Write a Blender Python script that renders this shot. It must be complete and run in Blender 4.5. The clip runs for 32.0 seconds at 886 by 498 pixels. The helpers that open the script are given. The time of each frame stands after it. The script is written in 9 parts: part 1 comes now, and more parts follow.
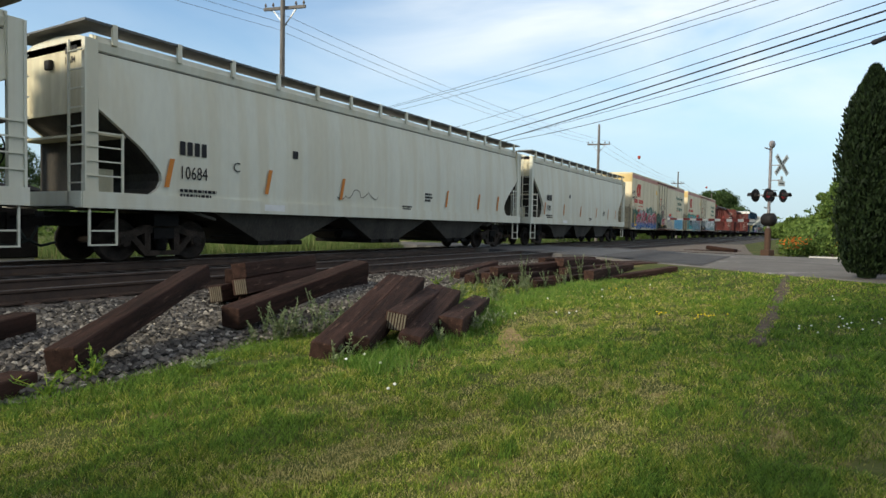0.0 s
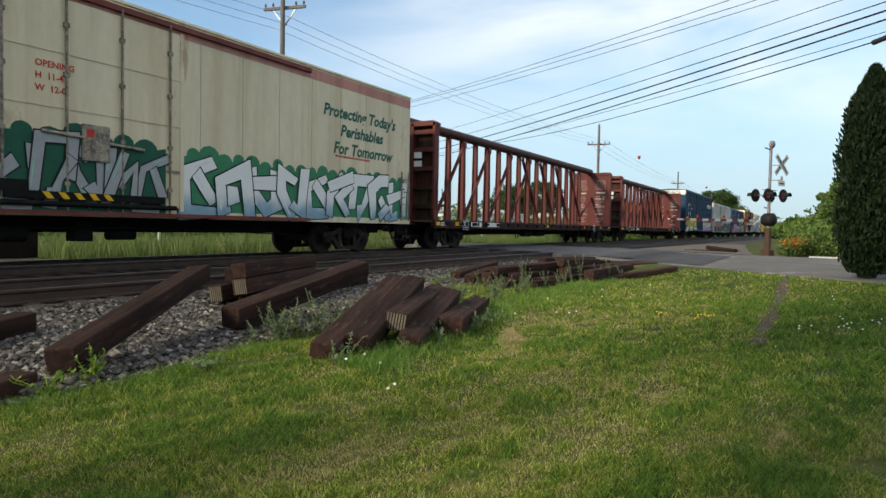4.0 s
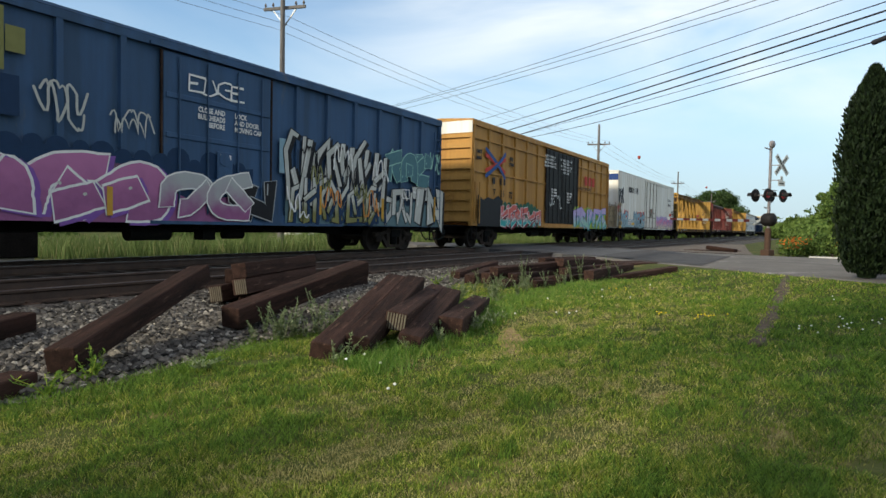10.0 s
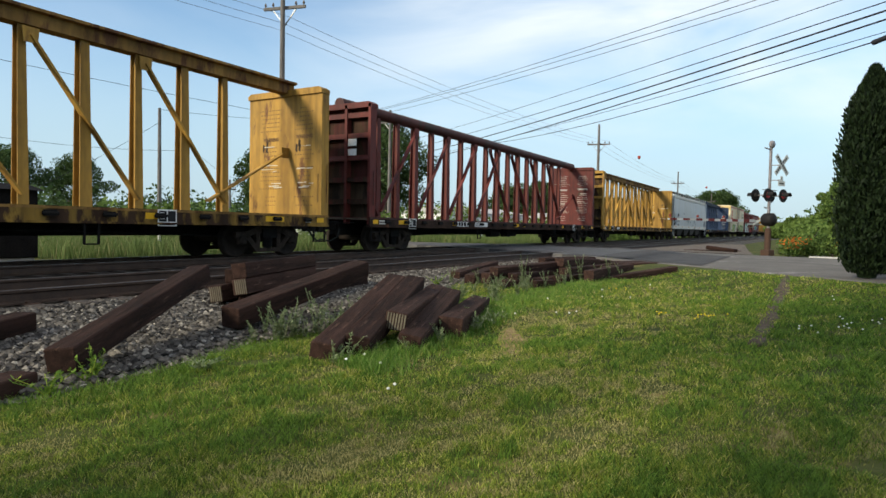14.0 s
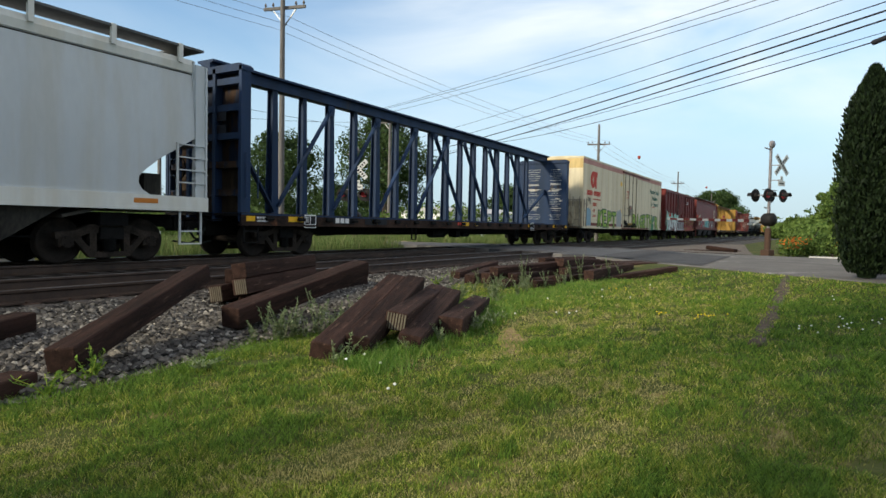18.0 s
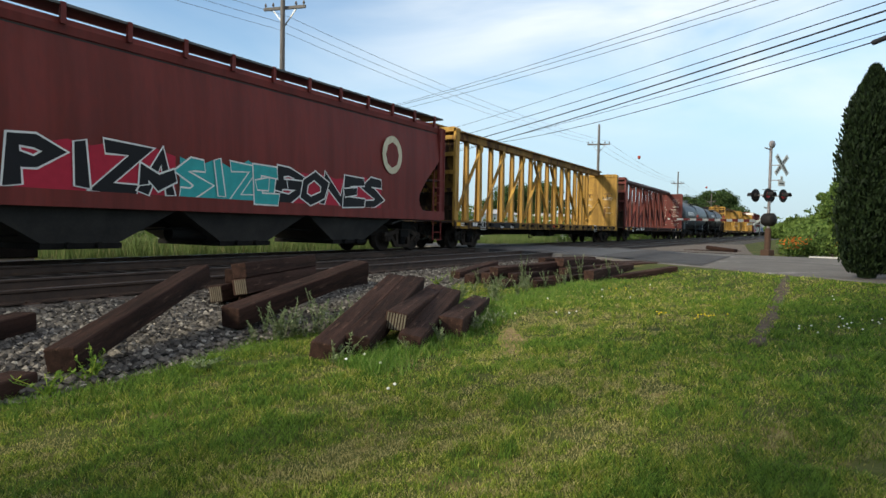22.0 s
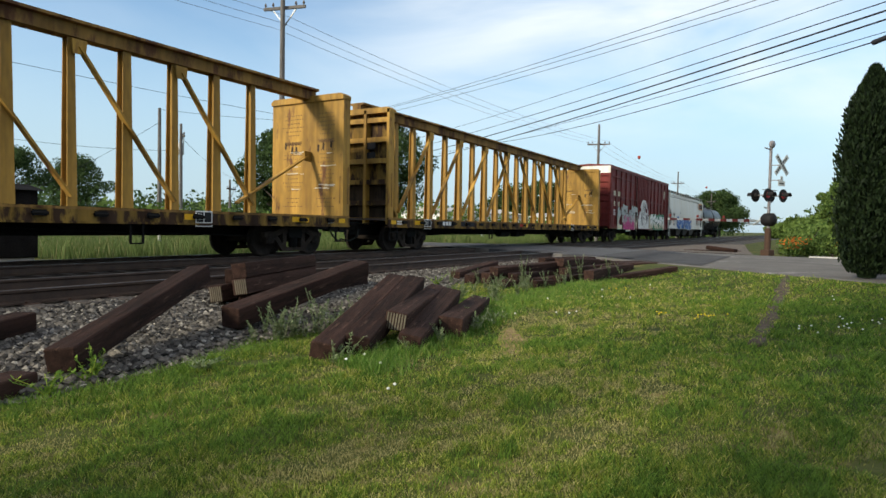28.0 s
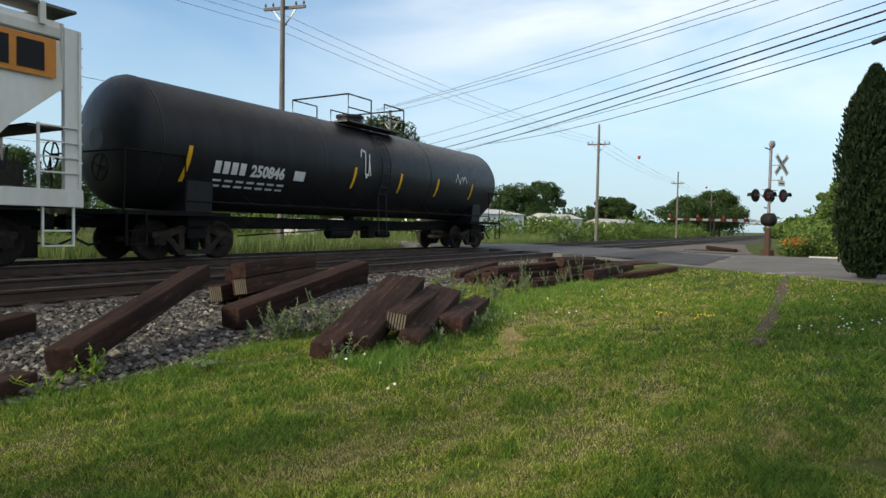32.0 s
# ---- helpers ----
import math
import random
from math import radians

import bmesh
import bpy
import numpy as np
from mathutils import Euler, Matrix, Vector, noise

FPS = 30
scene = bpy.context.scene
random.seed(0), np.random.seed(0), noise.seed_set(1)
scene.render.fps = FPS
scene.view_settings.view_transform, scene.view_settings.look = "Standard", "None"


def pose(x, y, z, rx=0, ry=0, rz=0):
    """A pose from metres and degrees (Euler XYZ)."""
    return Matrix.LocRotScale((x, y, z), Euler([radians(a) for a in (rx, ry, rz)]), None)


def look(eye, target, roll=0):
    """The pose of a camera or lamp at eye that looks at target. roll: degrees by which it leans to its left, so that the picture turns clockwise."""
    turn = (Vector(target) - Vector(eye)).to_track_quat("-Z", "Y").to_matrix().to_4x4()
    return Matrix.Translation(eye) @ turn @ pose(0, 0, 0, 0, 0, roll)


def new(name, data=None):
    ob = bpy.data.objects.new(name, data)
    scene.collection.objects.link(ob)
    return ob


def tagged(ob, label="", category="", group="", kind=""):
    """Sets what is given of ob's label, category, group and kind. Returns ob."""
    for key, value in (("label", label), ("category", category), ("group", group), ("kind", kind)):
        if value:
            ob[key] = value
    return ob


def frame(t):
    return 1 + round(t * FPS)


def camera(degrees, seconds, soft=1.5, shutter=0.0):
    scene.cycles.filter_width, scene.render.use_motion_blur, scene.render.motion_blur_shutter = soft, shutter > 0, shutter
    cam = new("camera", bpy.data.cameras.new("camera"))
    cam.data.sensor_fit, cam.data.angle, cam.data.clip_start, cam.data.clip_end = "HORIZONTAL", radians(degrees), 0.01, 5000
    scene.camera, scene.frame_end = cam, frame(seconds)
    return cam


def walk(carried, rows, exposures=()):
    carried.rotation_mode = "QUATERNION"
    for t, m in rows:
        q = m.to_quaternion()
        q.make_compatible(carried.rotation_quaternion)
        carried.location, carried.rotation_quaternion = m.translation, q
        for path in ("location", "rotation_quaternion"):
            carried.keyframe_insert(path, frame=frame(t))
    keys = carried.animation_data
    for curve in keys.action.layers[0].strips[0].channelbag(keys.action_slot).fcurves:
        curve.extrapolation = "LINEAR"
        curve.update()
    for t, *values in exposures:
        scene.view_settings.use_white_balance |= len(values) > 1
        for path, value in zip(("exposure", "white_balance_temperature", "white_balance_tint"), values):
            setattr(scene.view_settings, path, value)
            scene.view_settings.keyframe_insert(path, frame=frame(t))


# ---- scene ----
# The camera stands on a low tripod on the lawn; the train runs along x, towards -x. z = 0 is the top of the rails.
cam = camera(70.55, 32.0, soft=1.5)
EYE = Vector((0.0, 0.0, 0.89))
YAW, PITCH, ROLL = radians(59.345), radians(-2.063), 1.099
AIM = EYE + Vector((math.sin(YAW) * math.cos(PITCH), math.cos(YAW) * math.cos(PITCH), math.sin(PITCH)))
walk(cam, [(0.0, look(EYE, AIM, ROLL)), (32.0, look(EYE, AIM, ROLL))], [(0.0, 0.39, 6600, 10), (32.0, 0.39, 6600, 10)])

# ---- light ----
SUN_EL, SUN_AZ = radians(27), radians(156)      # azimuth of the sun, counted from +x towards +y
world = bpy.data.worlds.new("world")
scene.world = world
world.use_nodes = True
wn, wl = world.node_tree.nodes, world.node_tree.links
wn.clear()
sky = wn.new("ShaderNodeTexSky")
sky.sky_type, sky.sun_disc = "NISHITA", False
sky.sun_elevation, sky.sun_rotation = SUN_EL, math.pi / 2 - SUN_AZ
sky.air_density, sky.dust_density, sky.ozone_density = 1.0, 0.9, 1.6
wtc = wn.new("ShaderNodeTexCoord")
wmap = wn.new("ShaderNodeMapping")
wmap.inputs["Scale"].default_value = (1.0, 1.0, 3.2)
wmap.inputs["Rotation"].default_value = (0.0, 0.25, 0.6)
wno = wn.new("ShaderNodeTexNoise")
wno.inputs["Scale"].default_value, wno.inputs["Detail"].default_value = 2.1, 7.0
wno.inputs["Roughness"].default_value, wno.inputs["Distortion"].default_value = 0.52, 0.5
wra = wn.new("ShaderNodeValToRGB")
wra.color_ramp.elements[0].position, wra.color_ramp.elements[1].position = 0.36, 0.66
wra.color_ramp.elements[0].color = (0, 0, 0, 1)
wmx = wn.new("ShaderNodeMix")
wmx.data_type = "RGBA"
wmx.inputs[7].default_value = (5.0, 5.4, 5.6, 1)
wmu = wn.new("ShaderNodeMath")
wmu.operation, wmu.inputs[1].default_value = "MULTIPLY", 0.85
wbg = wn.new("ShaderNodeBackground")
wbg.inputs["Strength"].default_value = 0.155
wout = wn.new("ShaderNodeOutputWorld")
wrot = wn.new("ShaderNodeMapping")
wrot.inputs["Rotation"].default_value = (0.0, 0.0, 0.73)
wl.new(wtc.outputs["Generated"], wrot.inputs["Vector"])
wl.new(wrot.outputs[0], wmap.inputs["Vector"])
wl.new(wmap.outputs[0], wno.inputs["Vector"])
wl.new(wno.outputs[0], wra.inputs[0])
wl.new(wra.outputs[0], wmu.inputs[0])
wsep = wn.new("ShaderNodeSeparateXYZ")       # the clouds thin out towards the horizon
wfad = wn.new("ShaderNodeMapRange")
wfad.interpolation_type = "SMOOTHSTEP"
wfad.inputs["From Min"].default_value, wfad.inputs["From Max"].default_value = 0.04, 0.26
wml = wn.new("ShaderNodeMath")
wml.operation = "MULTIPLY"
wl.new(wtc.outputs["Generated"], wsep.inputs[0])
wl.new(wsep.outputs["Z"], wfad.inputs["Value"])
wl.new(wmu.outputs[0], wml.inputs[0])
wl.new(wfad.outputs[0], wml.inputs[1])
wdot = wn.new("ShaderNodeVectorMath")        # cloud cover grows from the clear north-west to the south-east
wdot.operation, wdot.inputs[1].default_value = "DOT_PRODUCT", (0.51, -0.86, 0.0)
wsid = wn.new("ShaderNodeMapRange")
wsid.interpolation_type = "SMOOTHSTEP"
wsid.inputs["From Min"].default_value, wsid.inputs["From Max"].default_value = -0.34, 0.20
wsid.inputs["To Min"].default_value, wsid.inputs["To Max"].default_value = 0.15, 1.0
wmk = wn.new("ShaderNodeMath")
wmk.operation = "MULTIPLY"
wl.new(wtc.outputs["Generated"], wdot.inputs[0])
wl.new(wdot.outputs["Value"], wsid.inputs["Value"])
wl.new(wml.outputs[0], wmk.inputs[0])
wl.new(wsid.outputs[0], wmk.inputs[1])
wl.new(wmk.outputs[0], wmx.inputs[0])
whz = wn.new("ShaderNodeMix")                # blue-grey summer haze low down, all round
whz.data_type = "RGBA"
whz.inputs[7].default_value = (2.55, 3.45, 4.15, 1)
whf = wn.new("ShaderNodeMapRange")
whf.interpolation_type = "SMOOTHSTEP"
whf.inputs["From Min"].default_value, whf.inputs["From Max"].default_value = 0.02, 0.34
whf.inputs["To Min"].default_value, whf.inputs["To Max"].default_value = 0.85, 0.0
wl.new(wsep.outputs["Z"], whf.inputs["Value"])
wl.new(whf.outputs[0], whz.inputs[0])
wtn = wn.new("ShaderNodeMix")                # the clear blue leans to cyan
wtn.data_type, wtn.blend_type = "RGBA", "MULTIPLY"
wtn.inputs[0].default_value, wtn.inputs[7].default_value = 1.0, (0.91, 1.01, 1.02, 1)
wl.new(sky.outputs[0], wtn.inputs[6])
wl.new(wtn.outputs[2], whz.inputs[6])
wl.new(whz.outputs[2], wmx.inputs[6])
whi = wn.new("ShaderNodeMapRange")            # bright hazy cloud overhead
whi.interpolation_type = "SMOOTHSTEP"
whi.inputs["From Min"].default_value, whi.inputs["From Max"].default_value = 0.34, 0.70
wcl = wn.new("ShaderNodeMix")
wcl.data_type = "RGBA"
wcl.inputs[6].default_value, wcl.inputs[7].default_value = (5.0, 5.4, 5.6, 1), (12.6, 11.4, 9.8, 1)
wl.new(wsep.outputs["Z"], whi.inputs["Value"])
wl.new(whi.outputs[0], wcl.inputs[0])
wl.new(wcl.outputs[2], wmx.inputs[7])
wl.new(wmx.outputs[2], wbg.inputs[0])
wl.new(wbg.outputs[0], wout.inputs[0])
sun = new("sun", bpy.data.lights.new("sun", "SUN"))
sun.data.energy, sun.data.angle, sun.data.color = 3.6, radians(9.0), (1.0, 0.90, 0.70)
sun.matrix_world = look((math.cos(SUN_AZ) * 60, math.sin(SUN_AZ) * 60, math.tan(SUN_EL) * 60), (0, 0, 0))


# ---- materials ----
def material(name, base, second, rough=0.8, scale=3.0, fine=40.0, bump=0.15, metal=0.0, spot=None, spot_at=0.62, spot_scale=1.2, stretch=(1, 1, 1), vary=0.0, spec=0.5):
    """Two colours mixed by coarse and fine noise, an optional third in blotches, fine relief, and a shift from piece to piece."""
    m = bpy.data.materials.new(name)
    m.use_nodes = True
    n, l = m.node_tree.nodes, m.node_tree.links
    b = n["Principled BSDF"]
    b.inputs["Metallic"].default_value = metal
    b.inputs["Specular IOR Level"].default_value = spec
    tc = n.new("ShaderNodeTexCoord")
    mp = n.new("ShaderNodeMapping")
    mp.inputs["Scale"].default_value = stretch
    l.new(tc.outputs["Object"], mp.inputs[0])
    co = n.new("ShaderNodeTexNoise")
    co.inputs["Scale"].default_value, co.inputs["Detail"].default_value = scale, 5.0
    fi = n.new("ShaderNodeTexNoise")
    fi.inputs["Scale"].default_value, fi.inputs["Detail"].default_value = fine, 4.0
    l.new(mp.outputs[0], co.inputs["Vector"])
    l.new(mp.outputs[0], fi.inputs["Vector"])
    mixf = n.new("ShaderNodeMath")
    mixf.operation, mixf.inputs[1].default_value = "MULTIPLY_ADD", 0.55
    half = n.new("ShaderNodeMath")
    half.operation, half.inputs[1].default_value = "MULTIPLY", 0.45
    l.new(fi.outputs[0], half.inputs[0])
    l.new(co.outputs[0], mixf.inputs[0])
    l.new(half.outputs[0], mixf.inputs[2])
    ramp = n.new("ShaderNodeValToRGB")
    ramp.color_ramp.elements[0].position, ramp.color_ramp.elements[1].position = 0.36, 0.66
    ramp.color_ramp.elements[0].color = (*base, 1)
    ramp.color_ramp.elements[1].color = (*second, 1)
    l.new(mixf.outputs[0], ramp.inputs[0])
    out = ramp.outputs[0]
    if spot:
        sp = n.new("ShaderNodeTexNoise")
        sp.inputs["Scale"].default_value, sp.inputs["Detail"].default_value = spot_scale, 6.0
        sp.inputs["Roughness"].default_value = 0.65
        l.new(mp.outputs[0], sp.inputs["Vector"])
        sr = n.new("ShaderNodeValToRGB")
        sr.color_ramp.elements[0].position, sr.color_ramp.elements[1].position = spot_at, spot_at + 0.08
        sr.color_ramp.elements[0].color = (0, 0, 0, 1)
        sr.color_ramp.elements[1].color = (1, 1, 1, 1)
        l.new(sp.outputs[0], sr.inputs[0])
        mx = n.new("ShaderNodeMix")
        mx.data_type = "RGBA"
        l.new(sr.outputs[0], mx.inputs[0])
        l.new(out, mx.inputs[6])
        mx.inputs[7].default_value = (*spot, 1)
        out = mx.outputs[2]
    if vary:
        oi = n.new("ShaderNodeObjectInfo")
        ma = n.new("ShaderNodeMath")
        ma.operation, ma.inputs[1].default_value, ma.inputs[2].default_value = "MULTIPLY_ADD", 2 * vary, 1 - vary
        hs = n.new("ShaderNodeHueSaturation")
        l.new(oi.outputs["Random"], ma.inputs[0])
        l.new(ma.outputs[0], hs.inputs["Value"])
        l.new(out, hs.inputs["Color"])
        out = hs.outputs[0]
    l.new(out, b.inputs["Base Color"])
    rr = n.new("ShaderNodeMath")
    rr.operation, rr.inputs[1].default_value, rr.inputs[2].default_value = "MULTIPLY_ADD", 0.3, rough - 0.15
    l.new(fi.outputs[0], rr.inputs[0])
    l.new(rr.outputs[0], b.inputs["Roughness"])
    if bump:
        bp = n.new("ShaderNodeBump")
        bp.inputs["Strength"].default_value, bp.inputs["Distance"].default_value = bump, 0.02
        l.new(mixf.outputs[0], bp.inputs["Height"])
        l.new(bp.outputs[0], b.inputs["Normal"])
    return m


def paint(name, c, dirt=0.55, rust=(0.16, 0.07, 0.035), rust_at=0.66, rough=0.6, spot_scale=0.9, streak=0.20):
    """Weathered paint on steel: cloudy fading, streaks of grime down the sides, rust in blotches."""
    d = tuple(v * dirt + 0.015 * (1 - dirt) for v in c)
    m = material(name, d, c, rough, 0.8, 9.0, 0.06, 0.0, rust, rust_at, spot_scale, (1.0, 1.0, 0.34), spec=0.2)
    n, l = m.node_tree.nodes, m.node_tree.links
    p = n["Principled BSDF"]
    src = p.inputs["Base Color"].links[0].from_socket
    tc = n.new("ShaderNodeTexCoord")
    mp = n.new("ShaderNodeMapping")
    mp.inputs["Scale"].default_value = (2.6, 2.6, 0.13)
    st = n.new("ShaderNodeTexNoise")
    st.inputs["Scale"].default_value, st.inputs["Detail"].default_value = 1.0, 7.0
    rp = n.new("ShaderNodeValToRGB")
    rp.color_ramp.elements[0].position, rp.color_ramp.elements[1].position = 0.38, 0.58
    k = 1.0 - streak
    rp.color_ramp.elements[0].color, rp.color_ramp.elements[1].color = (k, k * 0.96, k * 0.90, 1), (1, 1, 1, 1)
    mx = n.new("ShaderNodeMix")
    mx.data_type, mx.blend_type = "RGBA", "MULTIPLY"
    mx.inputs[0].default_value = 1.0
    l.new(tc.outputs["Object"], mp.inputs[0])
    l.new(mp.outputs[0], st.inputs["Vector"])
    l.new(st.outputs[0], rp.inputs[0])
    l.new(src, mx.inputs[6])
    l.new(rp.outputs[0], mx.inputs[7])
    l.new(mx.outputs[2], p.inputs["Base Color"])
    return m


def leafy(name, a, b, c=None):
    """Leaves and grass: each separate leaf or blade takes its own tone."""
    m = bpy.data.materials.new(name)
    m.use_nodes = True
    n, l = m.node_tree.nodes, m.node_tree.links
    p = n["Principled BSDF"]
    g = n.new("ShaderNodeNewGeometry")
    r = n.new("ShaderNodeValToRGB")
    r.color_ramp.elements[0].color, r.color_ramp.elements[1].color = (*a, 1), (*b, 1)
    if c:
        e = r.color_ramp.elements.new(0.86)
        e.color = (*b, 1)
        r.color_ramp.elements[2].color = (*c, 1)
    l.new(g.outputs["Random Per Island"], r.inputs[0])
    l.new(r.outputs[0], p.inputs["Base Color"])
    p.inputs["Roughness"].default_value = 0.75
    p.inputs["Specular IOR Level"].default_value = 0.25
    tr = n.new("ShaderNodeBsdfTranslucent")
    mx = n.new("ShaderNodeMixShader")
    mx.inputs[0].default_value = 0.30
    l.new(r.outputs[0], tr.inputs[0])
    l.new(p.outputs[0], mx.inputs[1])
    l.new(tr.outputs[0], mx.inputs[2])
    l.new(mx.outputs[0], n["Material Output"].inputs[0])
    return m


def flat(name, c, rough=0.6, metal=0.0):
    return material(name, tuple(v * 0.82 for v in c), c, rough, 6.0, 60.0, 0.03, metal, spec=0.15)


def glow(name, c, strength):
    m = bpy.data.materials.new(name)
    m.use_nodes = True
    p = m.node_tree.nodes["Principled BSDF"]
    p.inputs["Base Color"].default_value = (*c, 1)
    p.inputs["Emission Color"].default_value = (*c, 1)
    p.inputs["Emission Strength"].default_value = strength
    return m


# ---- building helpers ----
class Bits:
    """Collects boxes, bars, tubes and sheets into one mesh."""

    def __init__(self):
        self.v, self.f, self.s = [], [], []

    def add(self, verts, faces, smooth=False):
        k = len(self.v)
        self.v.extend(tuple(p) for p in verts)
        self.f.extend(tuple(i + k for i in q) for q in faces)
        self.s.extend([smooth] * len(faces))
        return self

    def box(self, x0, x1, y0, y1, z0, z1, m=None):
        p = [(x0, y0, z0), (x1, y0, z0), (x1, y1, z0), (x0, y1, z0), (x0, y0, z1), (x1, y0, z1), (x1, y1, z1), (x0, y1, z1)]
        if m:
            p = [m @ Vector(q) for q in p]
        return self.add(p, [(0, 3, 2, 1), (4, 5, 6, 7), (0, 1, 5, 4), (1, 2, 6, 5), (2, 3, 7, 6), (3, 0, 4, 7)])

    def cham(self, x0, x1, y0, y1, z0, z1, c=0.02, m=None):
        """A box whose four edges along its longest side, and both ends, are chamfered."""
        d = (x1 - x0, y1 - y0, z1 - z0)
        a = d.index(max(d))
        u, w = [i for i in range(3) if i != a]
        lo, hi = (x0, y0, z0), (x1, y1, z1)

        def ring(at, k):
            out = []
            for su, sw in ((0, 0), (1, 0), (1, 1), (0, 1)):
                eu, ew = (hi[u] - k if su else lo[u] + k), (hi[w] - k if sw else lo[w] + k)
                pair = [(eu, (hi[w] if sw else lo[w])), ((hi[u] if su else lo[u]), ew)]
                pa, pb = ((hi[u] - c if su else lo[u] + c), (hi[w] - k + 0 if sw else lo[w] + k)), ((hi[u] - k if su else lo[u] + k), (hi[w] - c if sw else lo[w] + c))
                two = [pa, pb] if (su + sw) % 2 == 1 else [pb, pa]
                for q in two:
                    p = [0, 0, 0]
                    p[a], p[u], p[w] = at, q[0], q[1]
                    out.append(tuple(p))
            return out
        r = [ring(lo[a], c * 0.9), ring(lo[a] + c * 0.7, 0.0), ring(hi[a] - c * 0.7, 0.0), ring(hi[a], c * 0.9)]
        p = [q for s in r for q in s]
        f = [tuple(range(7, -1, -1)), tuple(range(24, 32))]
        for k in range(3):
            for i in range(8):
                j = (i + 1) % 8
                f.append((k * 8 + i, k * 8 + j, k * 8 + 8 + j, k * 8 + 8 + i))
        if m:
            p = [m @ Vector(q) for q in p]
        return self.add(p, f)

    def bar(self, a, b, w, h=None, up=(0, 0, 1)):
        """A square bar from a to b, w wide and h high."""
        a, b = Vector(a), Vector(b)
        d = (b - a).normalized()
        up = Vector(up)
        if abs(d.dot(up)) > 0.99:
            up = Vector((1, 0, 0))
        s = d.cross(up).normalized() * w / 2
        t = s.cross(d).normalized() * (h or w) / 2
        p = [a - s - t, a + s - t, a + s + t, a - s + t, b - s - t, b + s - t, b + s + t, b - s + t]
        return self.add(p, [(0, 3, 2, 1), (4, 5, 6, 7), (0, 1, 5, 4), (1, 2, 6, 5), (2, 3, 7, 6), (3, 0, 4, 7)])

    def tube(self, a, b, r0, r1=None, n=10, caps=True):
        a, b = Vector(a), Vector(b)
        r1 = r0 if r1 is None else r1
        d = (b - a).normalized()
        s = d.cross(Vector((0, 0, 1)) if abs(d.z) < 0.9 else Vector((1, 0, 0))).normalized()
        t = d.cross(s)
        p = []
        for c, r in ((a, r0), (b, r1)):
            for i in range(n):
                g = 2 * math.pi * i / n
                p.append(c + s * (r * math.cos(g)) + t * (r * math.sin(g)))
        self.add(p, [(i, (i + 1) % n, n + (i + 1) % n, n + i) for i in range(n)], True)
        if caps:
            self.add(p[:n], [tuple(range(n - 1, -1, -1))])
            self.add(p[n:], [tuple(range(n))])
        return self

    def line(self, pts, r, n=5):
        """One unbroken tube along pts."""
        pts = [Vector(q) for q in pts]
        p = []
        for i, c in enumerate(pts):
            d = (pts[min(i + 1, len(pts) - 1)] - pts[max(i - 1, 0)]).normalized()
            s = d.cross(Vector((0, 0, 1)) if abs(d.z) < 0.95 else Vector((1, 0, 0))).normalized()
            t = d.cross(s)
            for k in range(n):
                g = 2 * math.pi * k / n
                p.append(c + s * (r * math.cos(g)) + t * (r * math.sin(g)))
        f = [(j * n + i, j * n + (i + 1) % n, (j + 1) * n + (i + 1) % n, (j + 1) * n + i) for j in range(len(pts) - 1) for i in range(n)]
        return self.add(p, f, True)

    def loft(self, lo, hi, z0, z1):
        """One outline (x, y) at z0 joined to another at z1."""
        n = len(lo)
        p = [(*q, z0) for q in lo] + [(*q, z1) for q in hi]
        return self.add(p, [(i, (i + 1) % n, n + (i + 1) % n, n + i) for i in range(n)] + [tuple(range(n - 1, -1, -1)), tuple(range(n, 2 * n))])

    def lathe(self, c, axis, prof, n=16):
        """A turned shape: prof is (along the axis, radius)."""
        c, d = Vector(c), Vector(axis).normalized()
        s = d.cross(Vector((0, 0, 1)) if abs(d.z) < 0.9 else Vector((1, 0, 0))).normalized()
        t = d.cross(s)
        p = [c + d * h + (s * math.cos(2 * math.pi * i / n) + t * math.sin(2 * math.pi * i / n)) * r for h, r in prof for i in range(n)]
        f = [(k * n + i, k * n + (i + 1) % n, (k + 1) * n + (i + 1) % n, (k + 1) * n + i) for k in range(len(prof) - 1) for i in range(n)]
        self.add(p, f, True)
        self.add(p[:n], [tuple(range(n - 1, -1, -1))])
        self.add(p[-n:], [tuple(range(n))])
        return self

    def prism(self, outline, x0, x1, axis="x", smooth=False):
        """An outline in the other two axes, drawn out from x0 to x1 along axis."""
        n = len(outline)
        if axis == "x":
            p = [(x0, *q) for q in outline] + [(x1, *q) for q in outline]
        elif axis == "y":
            p = [(q[0], x0, q[1]) for q in outline] + [(q[0], x1, q[1]) for q in outline]
        else:
            p = [(*q, x0) for q in outline] + [(*q, x1) for q in outline]
        area = sum(a[0] * b[1] - b[0] * a[1] for a, b in zip(outline, outline[1:] + outline[:1]))
        out = (area > 0) != (axis == "y")
        sides = [(i, (i + 1) % n, n + (i + 1) % n, n + i) for i in range(n)]
        ends = [tuple(range(n - 1, -1, -1)), tuple(range(n, 2 * n))]
        if not out:
            sides, ends = [q[::-1] for q in sides], [q[::-1] for q in ends]
        self.add(p, sides, smooth)
        self.add(p, ends)
        return self

    def mesh(self, name):
        me = bpy.data.meshes.new(name)
        me.from_pydata(self.v, [], self.f)
        me.polygons.foreach_set("use_smooth", self.s)
        me.update()
        return me


